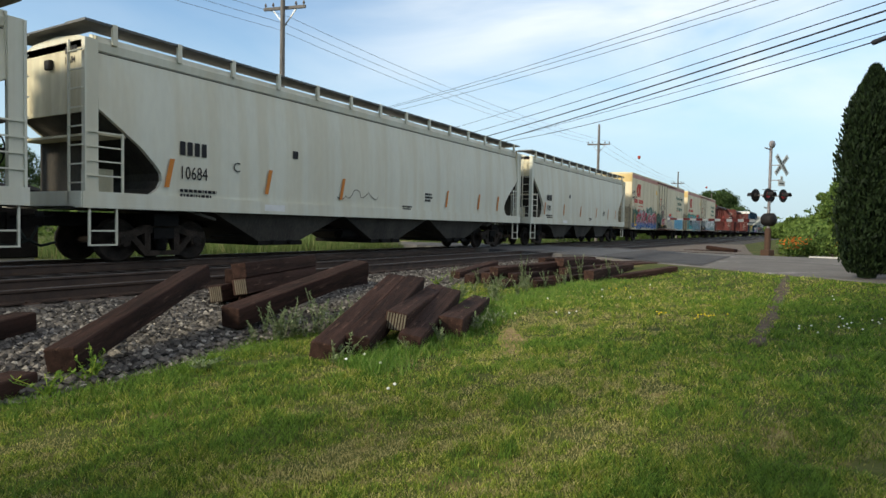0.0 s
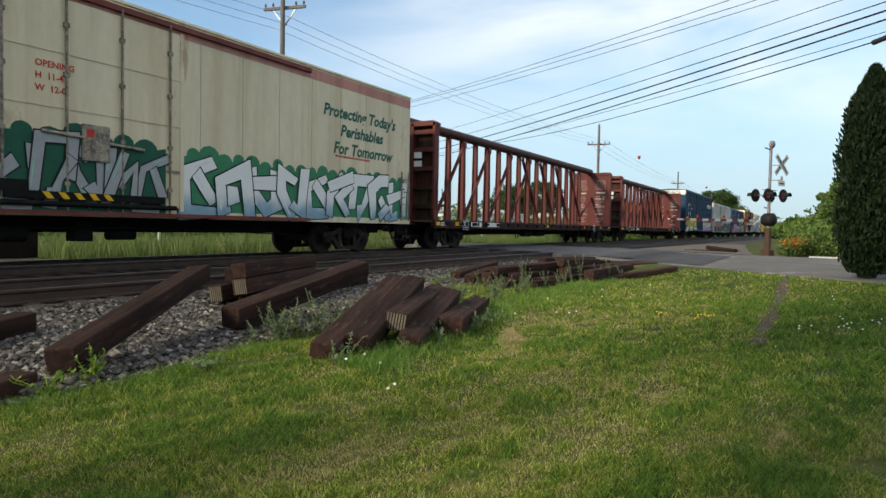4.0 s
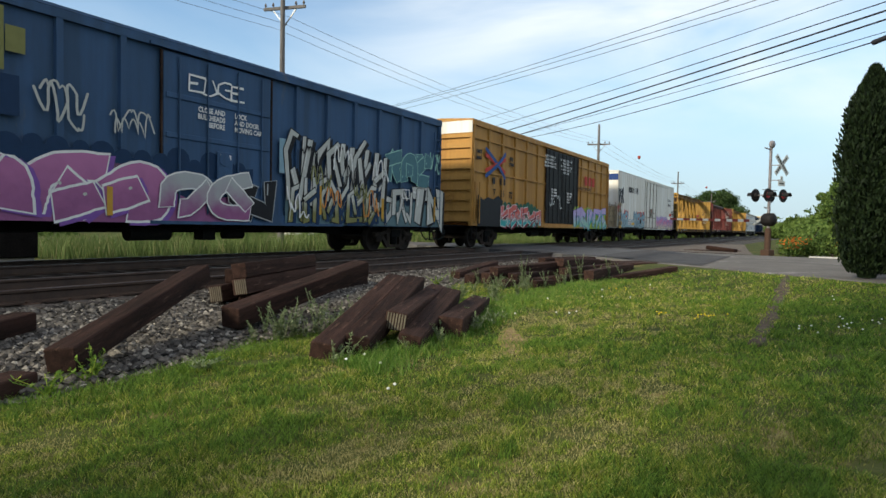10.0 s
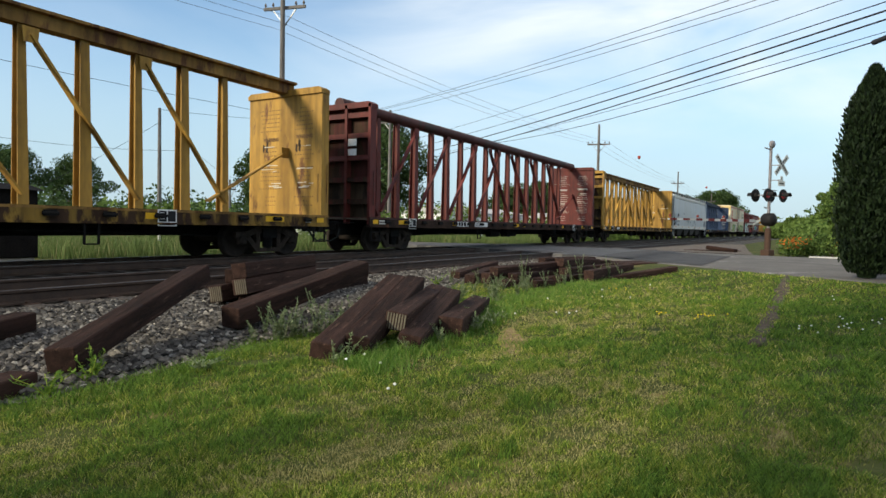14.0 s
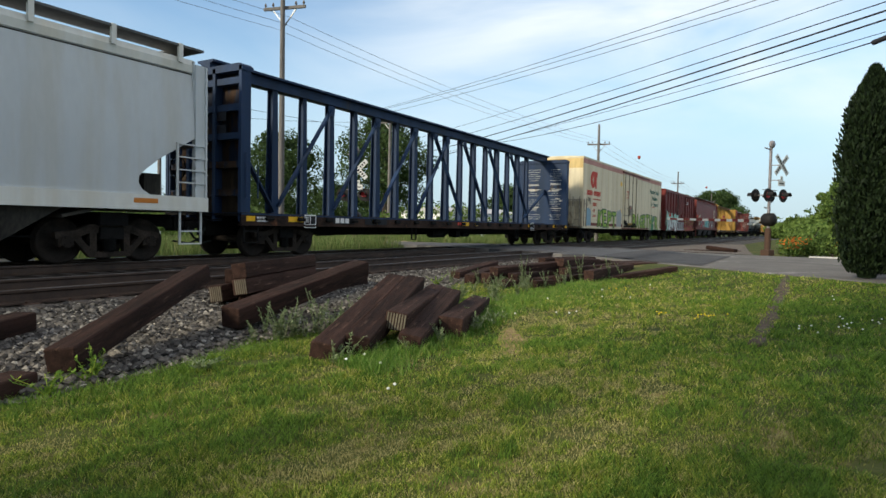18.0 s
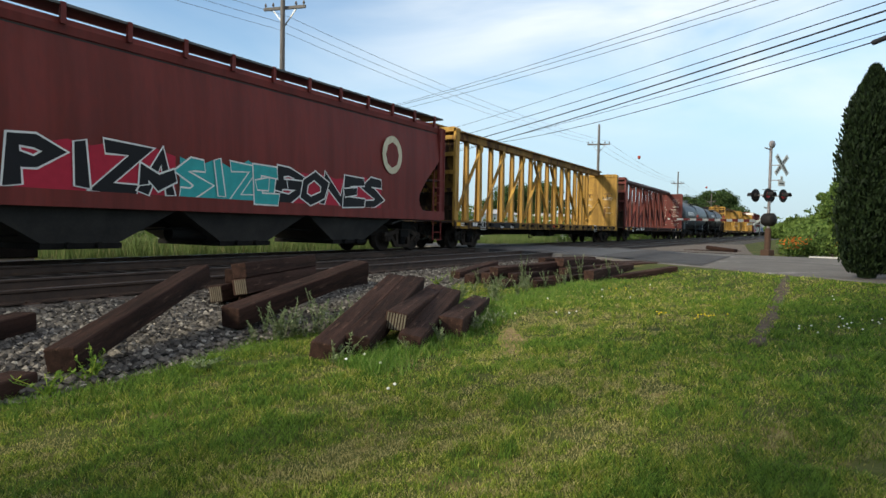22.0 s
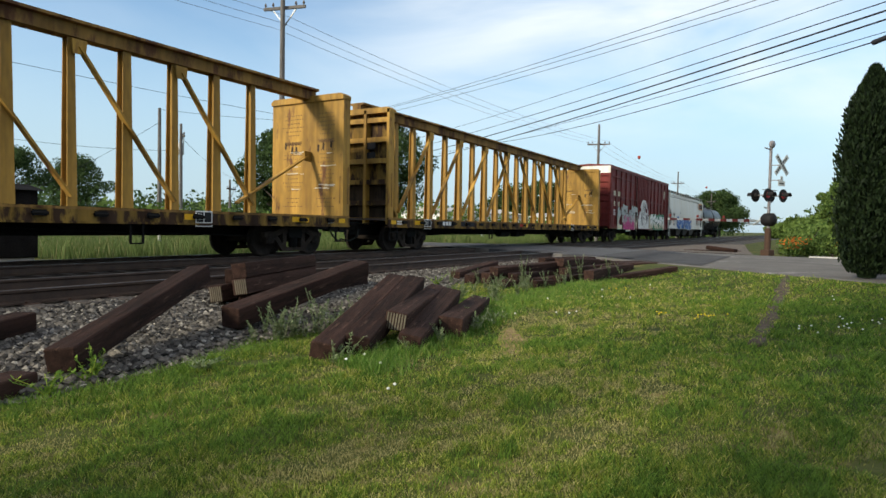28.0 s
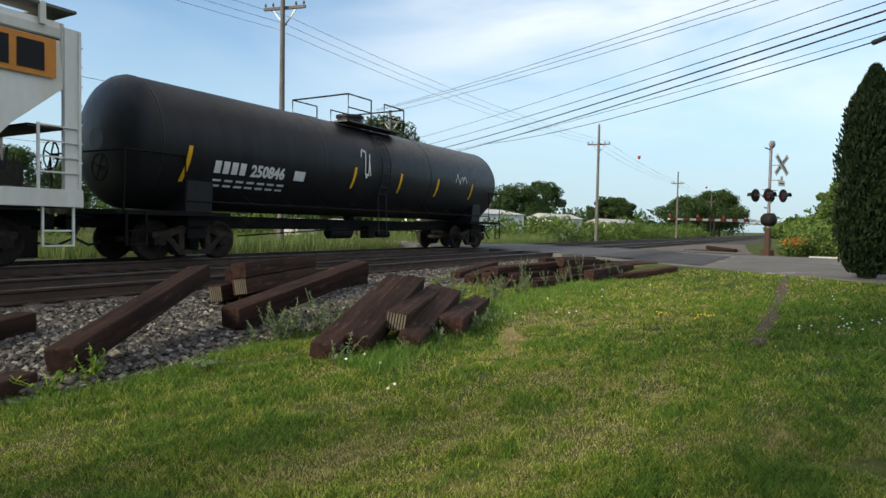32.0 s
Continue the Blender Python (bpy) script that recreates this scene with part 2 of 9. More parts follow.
def part(name, bits, mat, parent=None, label=""):
    """One mesh object under a thing or under a part."""
    me = bits if isinstance(bits, bpy.types.Mesh) else bits.mesh(name)
    if mat and not me.materials:
        me.materials.append(mat)
    ob = new(name, me)
    ob.parent = parent
    if label:
        ob["label"] = label
    return ob


def thing(name, label, category, m=None, group="", kind="", bits=None, mat=None):
    """A top-level thing: an Empty at its base, or one mesh."""
    if bits is None:
        ob = new(name)
        ob.empty_display_size = 0.3
    else:
        ob = part(name, bits, mat)
    if m is not None:
        ob.matrix_world = m
    return tagged(ob, label, category, group, kind)


def heap(name, verts, faces, mat, smooth=False):
    """A mesh from number arrays, for grass, leaves and stones; all faces have equally many corners."""
    verts, faces = np.asarray(verts, np.float32), np.asarray(faces, np.int32)
    me = bpy.data.meshes.new(name)
    k = faces.shape[1]
    me.vertices.add(len(verts))
    me.vertices.foreach_set("co", verts.ravel())
    me.loops.add(faces.size)
    me.loops.foreach_set("vertex_index", faces.ravel())
    me.polygons.add(len(faces))
    me.polygons.foreach_set("loop_start", np.arange(len(faces), dtype=np.int32) * k)
    me.polygons.foreach_set("use_smooth", np.full(len(faces), smooth))
    me.update(calc_edges=True)
    me.validate()
    me.materials.append(mat)
    return me


# ---- ground, road, ballast and tracks ----
TRACKS = (9.27, 13.53)                       # centre lines of the two tracks
ROAD_L = lambda y: 15.8 + 0.78 * y if y < 10 else 23.6 + 0.28 * (min(y, 24) - 10) + 0.12 * max(0, y - 24)   # edges of the road that crosses them
ROAD_R = lambda y: 28.2 + 0.27 * min(y, 10) + 0.02 * max(0, min(y, 24) - 10) + 0.12 * max(0, y - 24)


def smooth(a, b, v):
    k = min(1.0, max(0.0, (v - a) / (b - a)))
    return k * k * (3 - 2 * k)


def ground_z(x, y):
    """Height of the grass: level lawn, a rise to the road, a low bank under the tracks, a field beyond."""
    z = -0.32 - 0.22 * smooth(17.0, 22.0, y) + 0.015 * math.sin(1.3 * x + 0.7 * y) + 0.012 * math.sin(0.6 * x - 1.9 * y)
    near = max(ROAD_L(y) - x, x - ROAD_R(y))
    z += (-0.07 - z) * (1 - smooth(0.2, 4.0, near))
    if 4.5 < y < 17.5:
        z = min(z, -0.36)
    return z


def edge_y(x):
    """Where the lawn meets the stones."""
    return 4.55 + 0.28 * math.sin(x * 1.7) + 1.75 * smooth(5.0, 11.0, x)


def steps(dense0, dense1, step, far, grow=1.35):
    out, s = list(np.arange(dense0, dense1 + 1e-6, step)), step
    a, b, lo, hi = dense0, dense1, [], []
    while b < far:
        s *= grow
        b += s
        a -= s
        hi.append(b)
        lo.append(a)
    return lo[::-1] + out + hi


GRASS_SOIL = material("lawn_soil", (0.026, 0.040, 0.010), (0.085, 0.092, 0.026), 0.95, 1.4, 45.0, 0.8, spot=(0.19, 0.145, 0.062), spot_at=0.60, spot_scale=1.3, spec=0.1)
xs, ys = steps(-6.0, 44.0, 0.5, 2600.0), steps(-8.0, 30.0, 0.5, 2600.0)
gv = [(x, y, ground_z(x, y)) for y in ys for x in xs]
nx = len(xs)
gf = [(j * nx + i, j * nx + i + 1, (j + 1) * nx + i + 1, (j + 1) * nx + i) for j in range(len(ys) - 1) for i in range(nx - 1)]
thing("ground", "green mown lawn with dry yellow patches and rough field beyond the tracks", "ground", kind="structure", bits=heap("ground", gv, gf, GRASS_SOIL, True))

ASPHALT = material("asphalt", (0.080, 0.075, 0.069), (0.140, 0.130, 0.118), 0.9, 0.9, 55.0, 0.25, spot=(0.20, 0.19, 0.18), spot_at=0.58, spot_scale=0.5, spec=0.2)
NEWASPHALT = material("dark_asphalt", (0.030, 0.030, 0.032), (0.065, 0.063, 0.062), 0.85, 1.2, 60.0, 0.2, spot=(0.11, 0.105, 0.10), spot_at=0.62, spot_scale=0.8, spec=0.2)
rv, rf = [], []
ry = [-15, -8, -4, -2, 0, 1, 2, 3, 4, 5, 6, 7, 8, 10, 13, 16, 17, 19, 22, 26, 32, 45, 70, 110]
for y in ry:
    z = -0.03 - (0.0 if 5 < y < 18 else 0.02) - 0.25 * smooth(18, 40, y)
    for k in range(9):
        x = ROAD_L(y) + (ROAD_R(y) - ROAD_L(y)) * k / 8
        rv.append((x, y, z + 0.04 * math.sin(math.pi * k / 8)))
nr = len(ry)
for j in range(nr - 1):
    for k in range(8):
        rf.append((j * 9 + k, j * 9 + k + 1, j * 9 + 10 + k, j * 9 + 9 + k))
over = [q for q in rf if rv[q[0]][1] >= 5 and rv[q[2]][1] <= 17]
rb = Bits().add(rv, [q for q in rf if q not in over], True)
thing("crossing_surface", "dark asphalt laid over the tracks at the crossing", "asphalt", kind="structure", bits=Bits().add(rv, over, True), mat=material("dark_crossing_asphalt", (0.030, 0.031, 0.034), (0.068, 0.068, 0.070), 0.75, 0.8, 50.0, 0.2, spot=(0.10, 0.097, 0.095), spot_at=0.60, spot_scale=0.7, spec=0.35))
for a, b in ((0, 1), (8, -1)):                # the raised edge of the slab
    for j in range(nr - 1):
        p, q = rv[j * 9 + a], rv[j * 9 + 9 + a]
        low = [(p[0] - 0.25 * b, p[1], p[2] - 0.25), (q[0] - 0.25 * b, q[1], q[2] - 0.25)]
        rb.add([p, q, low[1], low[0]], [(0, 1, 2, 3) if b < 0 else (3, 2, 1, 0)])
thing("road", "worn grey asphalt road over the level crossing", "road", kind="structure", bits=rb, mat=ASPHALT)

BALLAST = material("ballast_bed", (0.016, 0.015, 0.014), (0.10, 0.094, 0.085), 0.95, 14.0, 34.0, 1.0, spec=0.15)
# the bed colour holds oil stain and the passing train's shade
BED = material("track_bed", (0.014, 0.012, 0.010), (0.070, 0.058, 0.048), 0.95, 10.0, 34.0, 0.9, spec=0.1)
bprof = lambda x: [(edge_y(x) - 0.25, -0.42), (edge_y(x) + 0.35, -0.315), (7.1, -0.27), (7.75, -0.215)]
bxs = [v for v in steps(-4.0, 40.0, 0.5, 1500.0, 1.4)]
bv = [(x, y, z) for x in bxs for y, z in bprof(min(max(x, -4), 40))]
bf = [(i * 4 + k, (i + 1) * 4 + k, (i + 1) * 4 + k + 1, i * 4 + k + 1) for i in range(len(bxs) - 1) for k in range(3)]
thing("ballast", "bed of grey crushed stone under two railway tracks", "ballast", kind="structure", bits=Bits().add(bv, bf, True), mat=BALLAST)
dprof = [(7.75, -0.215), (8.1, -0.20), (10.5, -0.20), (11.4, -0.24), (12.3, -0.20), (14.8, -0.20), (15.6, -0.26), (17.2, -0.58)]
dv = [(x, y, z) for x in (-1500.0, -4.0, 40.0, 1500.0) for y, z in dprof]
thing("track_bed", "dark stone bed between the rails, oil stain and train shade in its colour", "ballast", kind="structure", bits=Bits().add(dv, [(i * 8 + k, i * 8 + 8 + k, i * 8 + 9 + k, i * 8 + k + 1) for i in range(3) for k in range(7)], True), mat=BED)

# loose stones on the near shoulder
STONE = leafy("stone", (0.032, 0.029, 0.026), (0.175, 0.162, 0.145), (0.42, 0.395, 0.345))
rng = np.random.default_rng(4)
N = 32000
sx = rng.uniform(0.6, 1.0, N) ** 1.0 * 0 + rng.beta(1.0, 1.7, N) * 21.5 + 0.6
sy = rng.uniform(4.3, 8.3, N)
keep = (sx < 15.2 + 0.78 * sy) & (sy > np.array([edge_y(v) + 0.05 for v in sx]) + rng.normal(0, 0.12, N))
sx, sy = sx[keep], sy[keep]
N = len(sx)
se = np.array([edge_y(v) for v in sx])          # lying on the slope of the bed
sz = np.where(sy < se + 0.35, -0.42 + 0.105 * (sy - se + 0.25) / 0.6, np.where(sy < 7.1, -0.315 + 0.045 * (sy - se - 0.35) / (6.75 - se), np.interp(sy, [7.1, 7.75, 9.0], [-0.27, -0.215, -0.20])))
octa = np.array([(1, 0, 0), (0, 1, 0), (-1, 0, 0), (0, -1, 0), (0, 0, 1), (0, 0, -1), (0.62, 0.62, 0.5), (-0.62, -0.62, 0.5)])
oct_f = np.array([(0, 6, 4), (6, 1, 4), (1, 2, 4), (2, 7, 4), (7, 3, 4), (3, 0, 4), (0, 1, 6), (2, 3, 7), (1, 0, 5), (2, 1, 5), (3, 2, 5), (0, 3, 5)])
size = rng.uniform(0.017, 0.042, N)
P = octa[None] * rng.uniform(0.6, 1.25, (N, 8, 1)) * size[:, None, None] * np.array([1.0, 1.0, 0.72])
a = rng.uniform(0, 6.28, N)
P = np.stack([P[..., 0] * np.cos(a)[:, None] - P[..., 1] * np.sin(a)[:, None], P[..., 0] * np.sin(a)[:, None] + P[..., 1] * np.cos(a)[:, None], P[..., 2]], -1)
P += np.stack([sx, sy, sz + size * 0.35], -1)[:, None, :]
F = oct_f[None] + (np.arange(N) * 8)[:, None, None]
thing("gravel", "loose grey and white crushed stones beside the track", "gravel", kind="stuff", bits=heap("gravel", P.reshape(-1, 3), F.reshape(-1, 3), STONE))

RAIL = material("rail_steel", (0.035, 0.022, 0.016), (0.080, 0.050, 0.035), 0.7, 4.0, 50.0, 0.1, 0.35)
RAIL_TOP = material("rail_head", (0.06, 0.050, 0.044), (0.15, 0.13, 0.12), 0.45, 2.0, 40.0, 0.02, 0.9)
rail_prof = [(-0.07, -0.18), (0.07, -0.18), (0.07, -0.165), (0.02, -0.14), (0.012, -0.05), (0.036, -0.035), (0.036, -0.006), (-0.036, -0.006), (-0.036, -0.035), (-0.012, -0.05), (-0.02, -0.14), (-0.07, -0.165)]
TIE = material("creosote_wood", (0.013, 0.008, 0.0065), (0.058, 0.031, 0.024), 0.9, 2.0, 26.0, 0.7, spot=(0.115, 0.070, 0.050), spot_at=0.60, spot_scale=5.0, stretch=(0.5, 6.0, 6.0), vary=0.35, spec=0.1)
TIE_END = material("tie_end_grain", (0.075, 0.063, 0.046), (0.170, 0.148, 0.105), 0.95, 5.0, 60.0, 0.4, stretch=(14.0, 1.0, 1.0))
PLATE = flat("tie_plate_steel", (0.09, 0.055, 0.04), 0.8, 0.4)
TIE_ME = Bits().cham(-0.115, 0.115, -1.3, 1.3, -0.36, -0.178, 0.012).mesh("crosstie")
TIE_ME.materials.append(material("track_tie_wood", (0.022, 0.017, 0.014), (0.065, 0.050, 0.040), 0.95, 2.0, 20.0, 0.5, stretch=(6.0, 0.6, 6.0), vary=0.3))
PLATE_ME = Bits().box(-0.10, 0.10, -0.17, 0.17, -0.182, -0.172).tube((0.06, 0.1, -0.18), (0.06, 0.1, -0.145), 0.014, n=6).tube((-0.06, -0.1, -0.18), (-0.06, -0.1, -0.145), 0.014, n=6).mesh("tie_plate")
PLATE_ME.materials.append(PLATE)
for k, cy in enumerate(TRACKS):
    tr = thing("railway_track", "steel rails on dark wooden crossties in stone ballast", "railway track", pose(0, cy, 0), "railway tracks", "structure")
    for side in (-0.754, 0.754):
        r = part("rail", Bits().prism([(y + side, z) for y, z in rail_prof], -900, 1400), RAIL, tr)
        part("rail_head", Bits().prism([(side - 0.034, -0.008), (side + 0.034, -0.008), (side + 0.03, 0.0), (side - 0.03, 0.0)], -900, 1400), RAIL_TOP, r, "bright worn top of the rail")
    for i in range(130):
        x = -4.0 + i * 0.54
        t = part("crosstie", TIE_ME, None, tr)
        t.location.x = x
        for side in (-0.754, 0.754):
            if k == 0 and i < 60:
                p = part("tie_plate", PLATE_ME, None, t)
                p.location.y = side
    far = Bits()
    for i in range(700):
        x = 66.2 + i * 0.54
        far.box(x - 0.115, x + 0.115, -1.3, 1.3, -0.36, -0.185)
    part("far_crossties", far, TIE_ME.materials[0], tr)["kind"] = "stuff"
# timber panels between the rails at the crossing
PANEL = material("crossing_timber", (0.035, 0.032, 0.031), (0.085, 0.078, 0.072), 0.85, 2.0, 25.0, 0.3, stretch=(0.6, 5, 5), vary=0.2)
for cy in TRACKS:
    pan = thing("crossing_panel", "dark timber and asphalt panels between the rails at the crossing", "crossing panel", pose(0, cy, 0), "crossing panels", "structure")
    for y0, y1 in ((-1.6, -0.84), (-0.66, -0.02), (0.02, 0.66), (0.84, 1.6)):
        for x0 in ((22.9, 26.9) if cy < 11 else (24.4, 28.4)):
            part("plank", Bits().cham(x0, x0 + 3.97, y0, y1, -0.16, -0.012, 0.012), PANEL, pan)
seam = Bits().box(23.9, 31.4, 10.90, 11.90, -0.2, -0.02)
seam.box(21.2, 30.6, 6.4, 7.66, -0.2, -0.02).box(25.2, 31.4, 15.14, 16.4, -0.2, -0.02)
thing("crossing_asphalt", "grey asphalt filled in beside the rails at the crossing", "asphalt", kind="structure", bits=seam, mat=NEWASPHALT)
pv = []                                       # newer dark asphalt on the approach to the rails
for y in (2.6, 3.4, 4.2, 5.0, 5.01, 5.7, 6.39):
    for k in range(7):
        x = ROAD_L(y) + 0.35 + k * (1.0 + 0.05 * y)
        pv.append((x, y, -0.022 + (0.0 if y > 5 else -0.02) + 0.04 * math.sin(math.pi * (x - ROAD_L(y)) / (ROAD_R(y) - ROAD_L(y))) + 0.006))
thing("road_patch", "patch of newer dark asphalt before the crossing", "asphalt", kind="structure", bits=Bits().add(pv, [(j * 7 + k, j * 7 + k + 1, j * 7 + k + 8, j * 7 + k + 7) for j in range(6) for k in range(6)], True), mat=NEWASPHALT)


# ---- crossties thrown down beside the track ----
def loose_tie(a, b, roll=0.0, pale=False, w=0.23, h=0.185, label="dark brown creosoted wooden crosstie lying beside the track"):
    """A railway tie from a to b, the centres of its two ends."""
    a, b = Vector(a), Vector(b)
    d = (b - a).normalized()
    s = d.cross(Vector((0, 0, 1))).normalized()
    m = Matrix.Translation((a + b) / 2) @ Matrix((d, -s, s.cross(d).normalized())).transposed().to_4x4() @ pose(0, 0, 0, roll)
    hl, w, h = (b - a).length / 2, w / 2, h / 2
    t = thing("railway_tie", label, "railway tie", m, "discarded crossties")
    part("beam", Bits().cham(-hl, hl, -w, w, -h, h, 0.012), TIE, t)
    rr = random.Random(int(abs(a.x * 100)))
    for _ in range(4):                         # splits along the top
        cr = Bits()
        x, y, l = rr.uniform(-hl * 0.9, hl * 0.3), rr.uniform(-0.08, 0.08), rr.uniform(0.3, 0.9)
        cr.add([(x, y, h + 0.0015), (x + l * 0.5, y - 0.006, h + 0.0015), (x + l, y + rr.uniform(-0.01, 0.01), h + 0.0015), (x + l * 0.5, y + 0.006, h + 0.0015)], [(0, 1, 2, 3)])
        part("crack", cr, CRACK, t)
    for _ in range(5):                         # holes of drawn spikes, splintered edges
        x, y = rr.choice((-0.75, 0.75)) + rr.uniform(-0.1, 0.1), rr.uniform(-0.08, 0.08)
        part("spike_hole", Bits().box(x, x + 0.022, y, y + 0.022, h + 0.0005, h + 0.002), CRACK, t)
    if pale:
        comb, y = [(-w + 0.010, 0.03)], -w + 0.012
        while y + 0.016 < w - 0.008:
            comb += [(y, 0.008), (y, -0.007), (y + 0.015, -0.007), (y + 0.015, 0.008)]
            y += 0.029
        comb += [(w - 0.010, 0.03)]
        part("end_plate", Bits().prism([(-hl + q, y) for y, q in comb], -h + 0.012, h - 0.012, "z"), TIE_END, t, "pale ribbed end with an anti-splitting plate")
    return t


CRACK = flat("crack_shadow", (0.012, 0.008, 0.006), 0.95)
loose_tie((2.57, 4.86, -0.18), (4.97, 6.33, 0.27), -5, w=0.24, h=0.20)       # two long ties propped on the heap
loose_tie((4.66, 5.44, -0.15), (7.36, 5.76, 0.245), 4, w=0.25, h=0.235)
loose_tie((4.107, 3.631, -0.228), (6.546, 4.557, 0.178), 9)                   # the near heap
loose_tie((4.42, 3.50, -0.20), (6.70, 4.37, 0.16), 9)
loose_tie((5.05, 3.52, -0.055), (7.36, 4.44, -0.005), 9, True, w=0.22)
loose_tie((4.937, 3.284, -0.238), (7.254, 4.151, -0.028), 10)
loose_tie((5.84, 3.36, -0.205), (8.28, 4.25, -0.250), 5, w=0.28, h=0.23)
loose_tie((6.10, 4.75, -0.24), (6.72, 3.95, -0.24))
loose_tie((5.85, 6.64, 0.02), (8.28, 7.60, 0.03), -9, True, 0.21, 0.22)    # a stack against the track
loose_tie((5.85, 6.66, 0.238), (8.28, 7.62, 0.245), -9, False, 0.21, 0.205)
loose_tie((7.05, 6.95, -0.17), (9.55, 7.45, -0.16), -4, False, 0.24, 0.19)
loose_tie((5.95, 6.62, -0.19), (8.25, 7.62, -0.18), 0, False, 0.23, 0.19)
loose_tie((5.79, 7.05, -0.10), (8.15, 8.05, -0.10), -9, True, 0.19, 0.23)
loose_tie((6.15, 7.16, 0.12), (8.30, 8.02, 0.125), -4, False, 0.20, 0.20)
loose_tie((1.00, 5.40, -0.20), (3.32, 6.93, -0.16))
loose_tie((0.95, 4.30, -0.30), (2.32, 4.86, -0.30))
loose_tie((12.393, 7.01, -0.226), (14.965, 7.282, -0.093), 2)                 # the far heap
loose_tie((11.978, 6.413, -0.242), (14.478, 7.086, -0.195), 3)
loose_tie((13.40, 6.39, -0.10), (15.93, 5.86, -0.155), -2)
loose_tie((13.55, 6.32, -0.27), (15.6, 5.75, -0.27), -2)
loose_tie((12.12, 5.46, -0.175), (14.70, 5.33, -0.20), 2, h=0.20)
loose_tie((14.20, 5.20, 0.085), (16.78, 5.10, 0.00), 2)
loose_tie((14.05, 5.04, -0.12), (16.6, 4.80, -0.13))
loose_tie((13.55, 4.27, -0.16), (16.1, 4.31, -0.15), -1, w=0.23, h=0.27)
loose_tie((14.53, 4.36, -0.34), (16.71, 3.04, -0.10), 1)
loose_tie((15.80, 4.60, -0.15), (17.25, 4.30, -0.12))
loose_tie((15.6, 6.20, 0.02), (17.9, 5.55, 0.0), 3)
loose_tie((15.9, 6.05, -0.18), (17.9, 5.60, -0.16), 3)
loose_tie((11.95, 6.02, -0.20), (14.40, 5.38, -0.17), 2, w=0.25, h=0.23)
loose_tie((12.00, 5.85, -0.05), (14.55, 5.30, 0.01), 3)
loose_tie((11.75, 5.55, -0.29), (13.9, 5.05, -0.29), 1)
loose_tie((13.4, 4.95, -0.27), (15.8, 4.65, -0.27), 2)
loose_tie((15.4, 5.35, -0.05), (17.7, 5.05, -0.06), 2)
loose_tie((12.05, 4.95, -0.27), (12.6, 4.75, -0.27), 0, False, 0.2, 0.16, "short broken piece of crosstie in the weeds")
for k in range(4):                              # a raft of ties laid flat beside the crossing
    loose_tie((16.9 + 0.14 * k, 5.15 + 0.235 * k, -0.14 + 0.01 * (k % 2)), (19.0 + 0.14 * k, 3.95 + 0.235 * k, -0.13), (2, -1, 1, -2)[k], False, 0.25, 0.18)
loose_tie((33.6, 5.7, -0.14), (34.3, 3.3, -0.14))
loose_tie((34.3, 5.5, -0.14), (35.0, 3.2, -0.14))
loose_tie((32.7, 3.2, -0.02), (33.8, 4.6, 0.10))
yard = Bits().add([(x, y, ground_z(x, y) + 0.03) for x, y in ((25.6, 22.6), (31.4, 20.8), (36.0, 23.5), (44.0, 34.0), (40.0, 38.0), (33.0, 36.0), (28.0, 28.5))], [(0, 1, 2, 3, 4, 5, 6)])
thing("dirt_yard", "pale bare dirt yard with dry straw beyond the tracks", "bare ground", kind="structure", bits=yard, mat=material("pale_dirt", (0.24, 0.20, 0.13), (0.40, 0.35, 0.24), 0.95, 1.5, 30.0, 0.4, spot=(0.16, 0.17, 0.06), spot_at=0.6, spec=0.1))
# pale strip of stones along the far edge of the road
thing("road_shoulder", "pale gravel shoulder beside the road and track", "gravel", kind="structure", bits=Bits().add([(29.4, 2.2, -0.055), (37.0, 3.0, -0.10), (60.0, 5.2, -0.20), (60.0, 8.2, -0.20), (37.0, 8.2, -0.12), (31.2, 7.6, -0.05)], [(0, 1, 5), (1, 4, 5), (1, 2, 3, 4)]), mat=material("pale_gravel", (0.075, 0.064, 0.055), (0.160, 0.138, 0.118), 0.95, 6.0, 40.0, 0.6, spec=0.1))
thing("kerb_line", "broken white edge of concrete along the road", "kerb", kind="structure", bits=Bits().cham(27.4, 27.65, -0.2, 1.6, -0.10, 0.0, 0.02, pose(0.75, 0, 0, 0, 0, -3)), mat=material("white_concrete", (0.32, 0.31, 0.29), (0.46, 0.45, 0.42), 0.9, 4.0, 40.0, 0.2))


# ---- poles and wires ----
POLE = material("weathered_pole", (0.075, 0.070, 0.066), (0.17, 0.158, 0.148), 0.9, 3.0, 25.0, 0.4, stretch=(5, 5, 0.5))
WIRE = flat("wire", (0.025, 0.025, 0.03), 0.6)
THINWIRE = flat("thin_wire", (0.14, 0.15, 0.17), 0.5)
INSUL = flat("insulator", (0.12, 0.10, 0.09), 0.3)
METAL = material("galvanised_steel", (0.26, 0.27, 0.27), (0.44, 0.45, 0.45), 0.5, 3.0, 40.0, 0.05, 0.5)


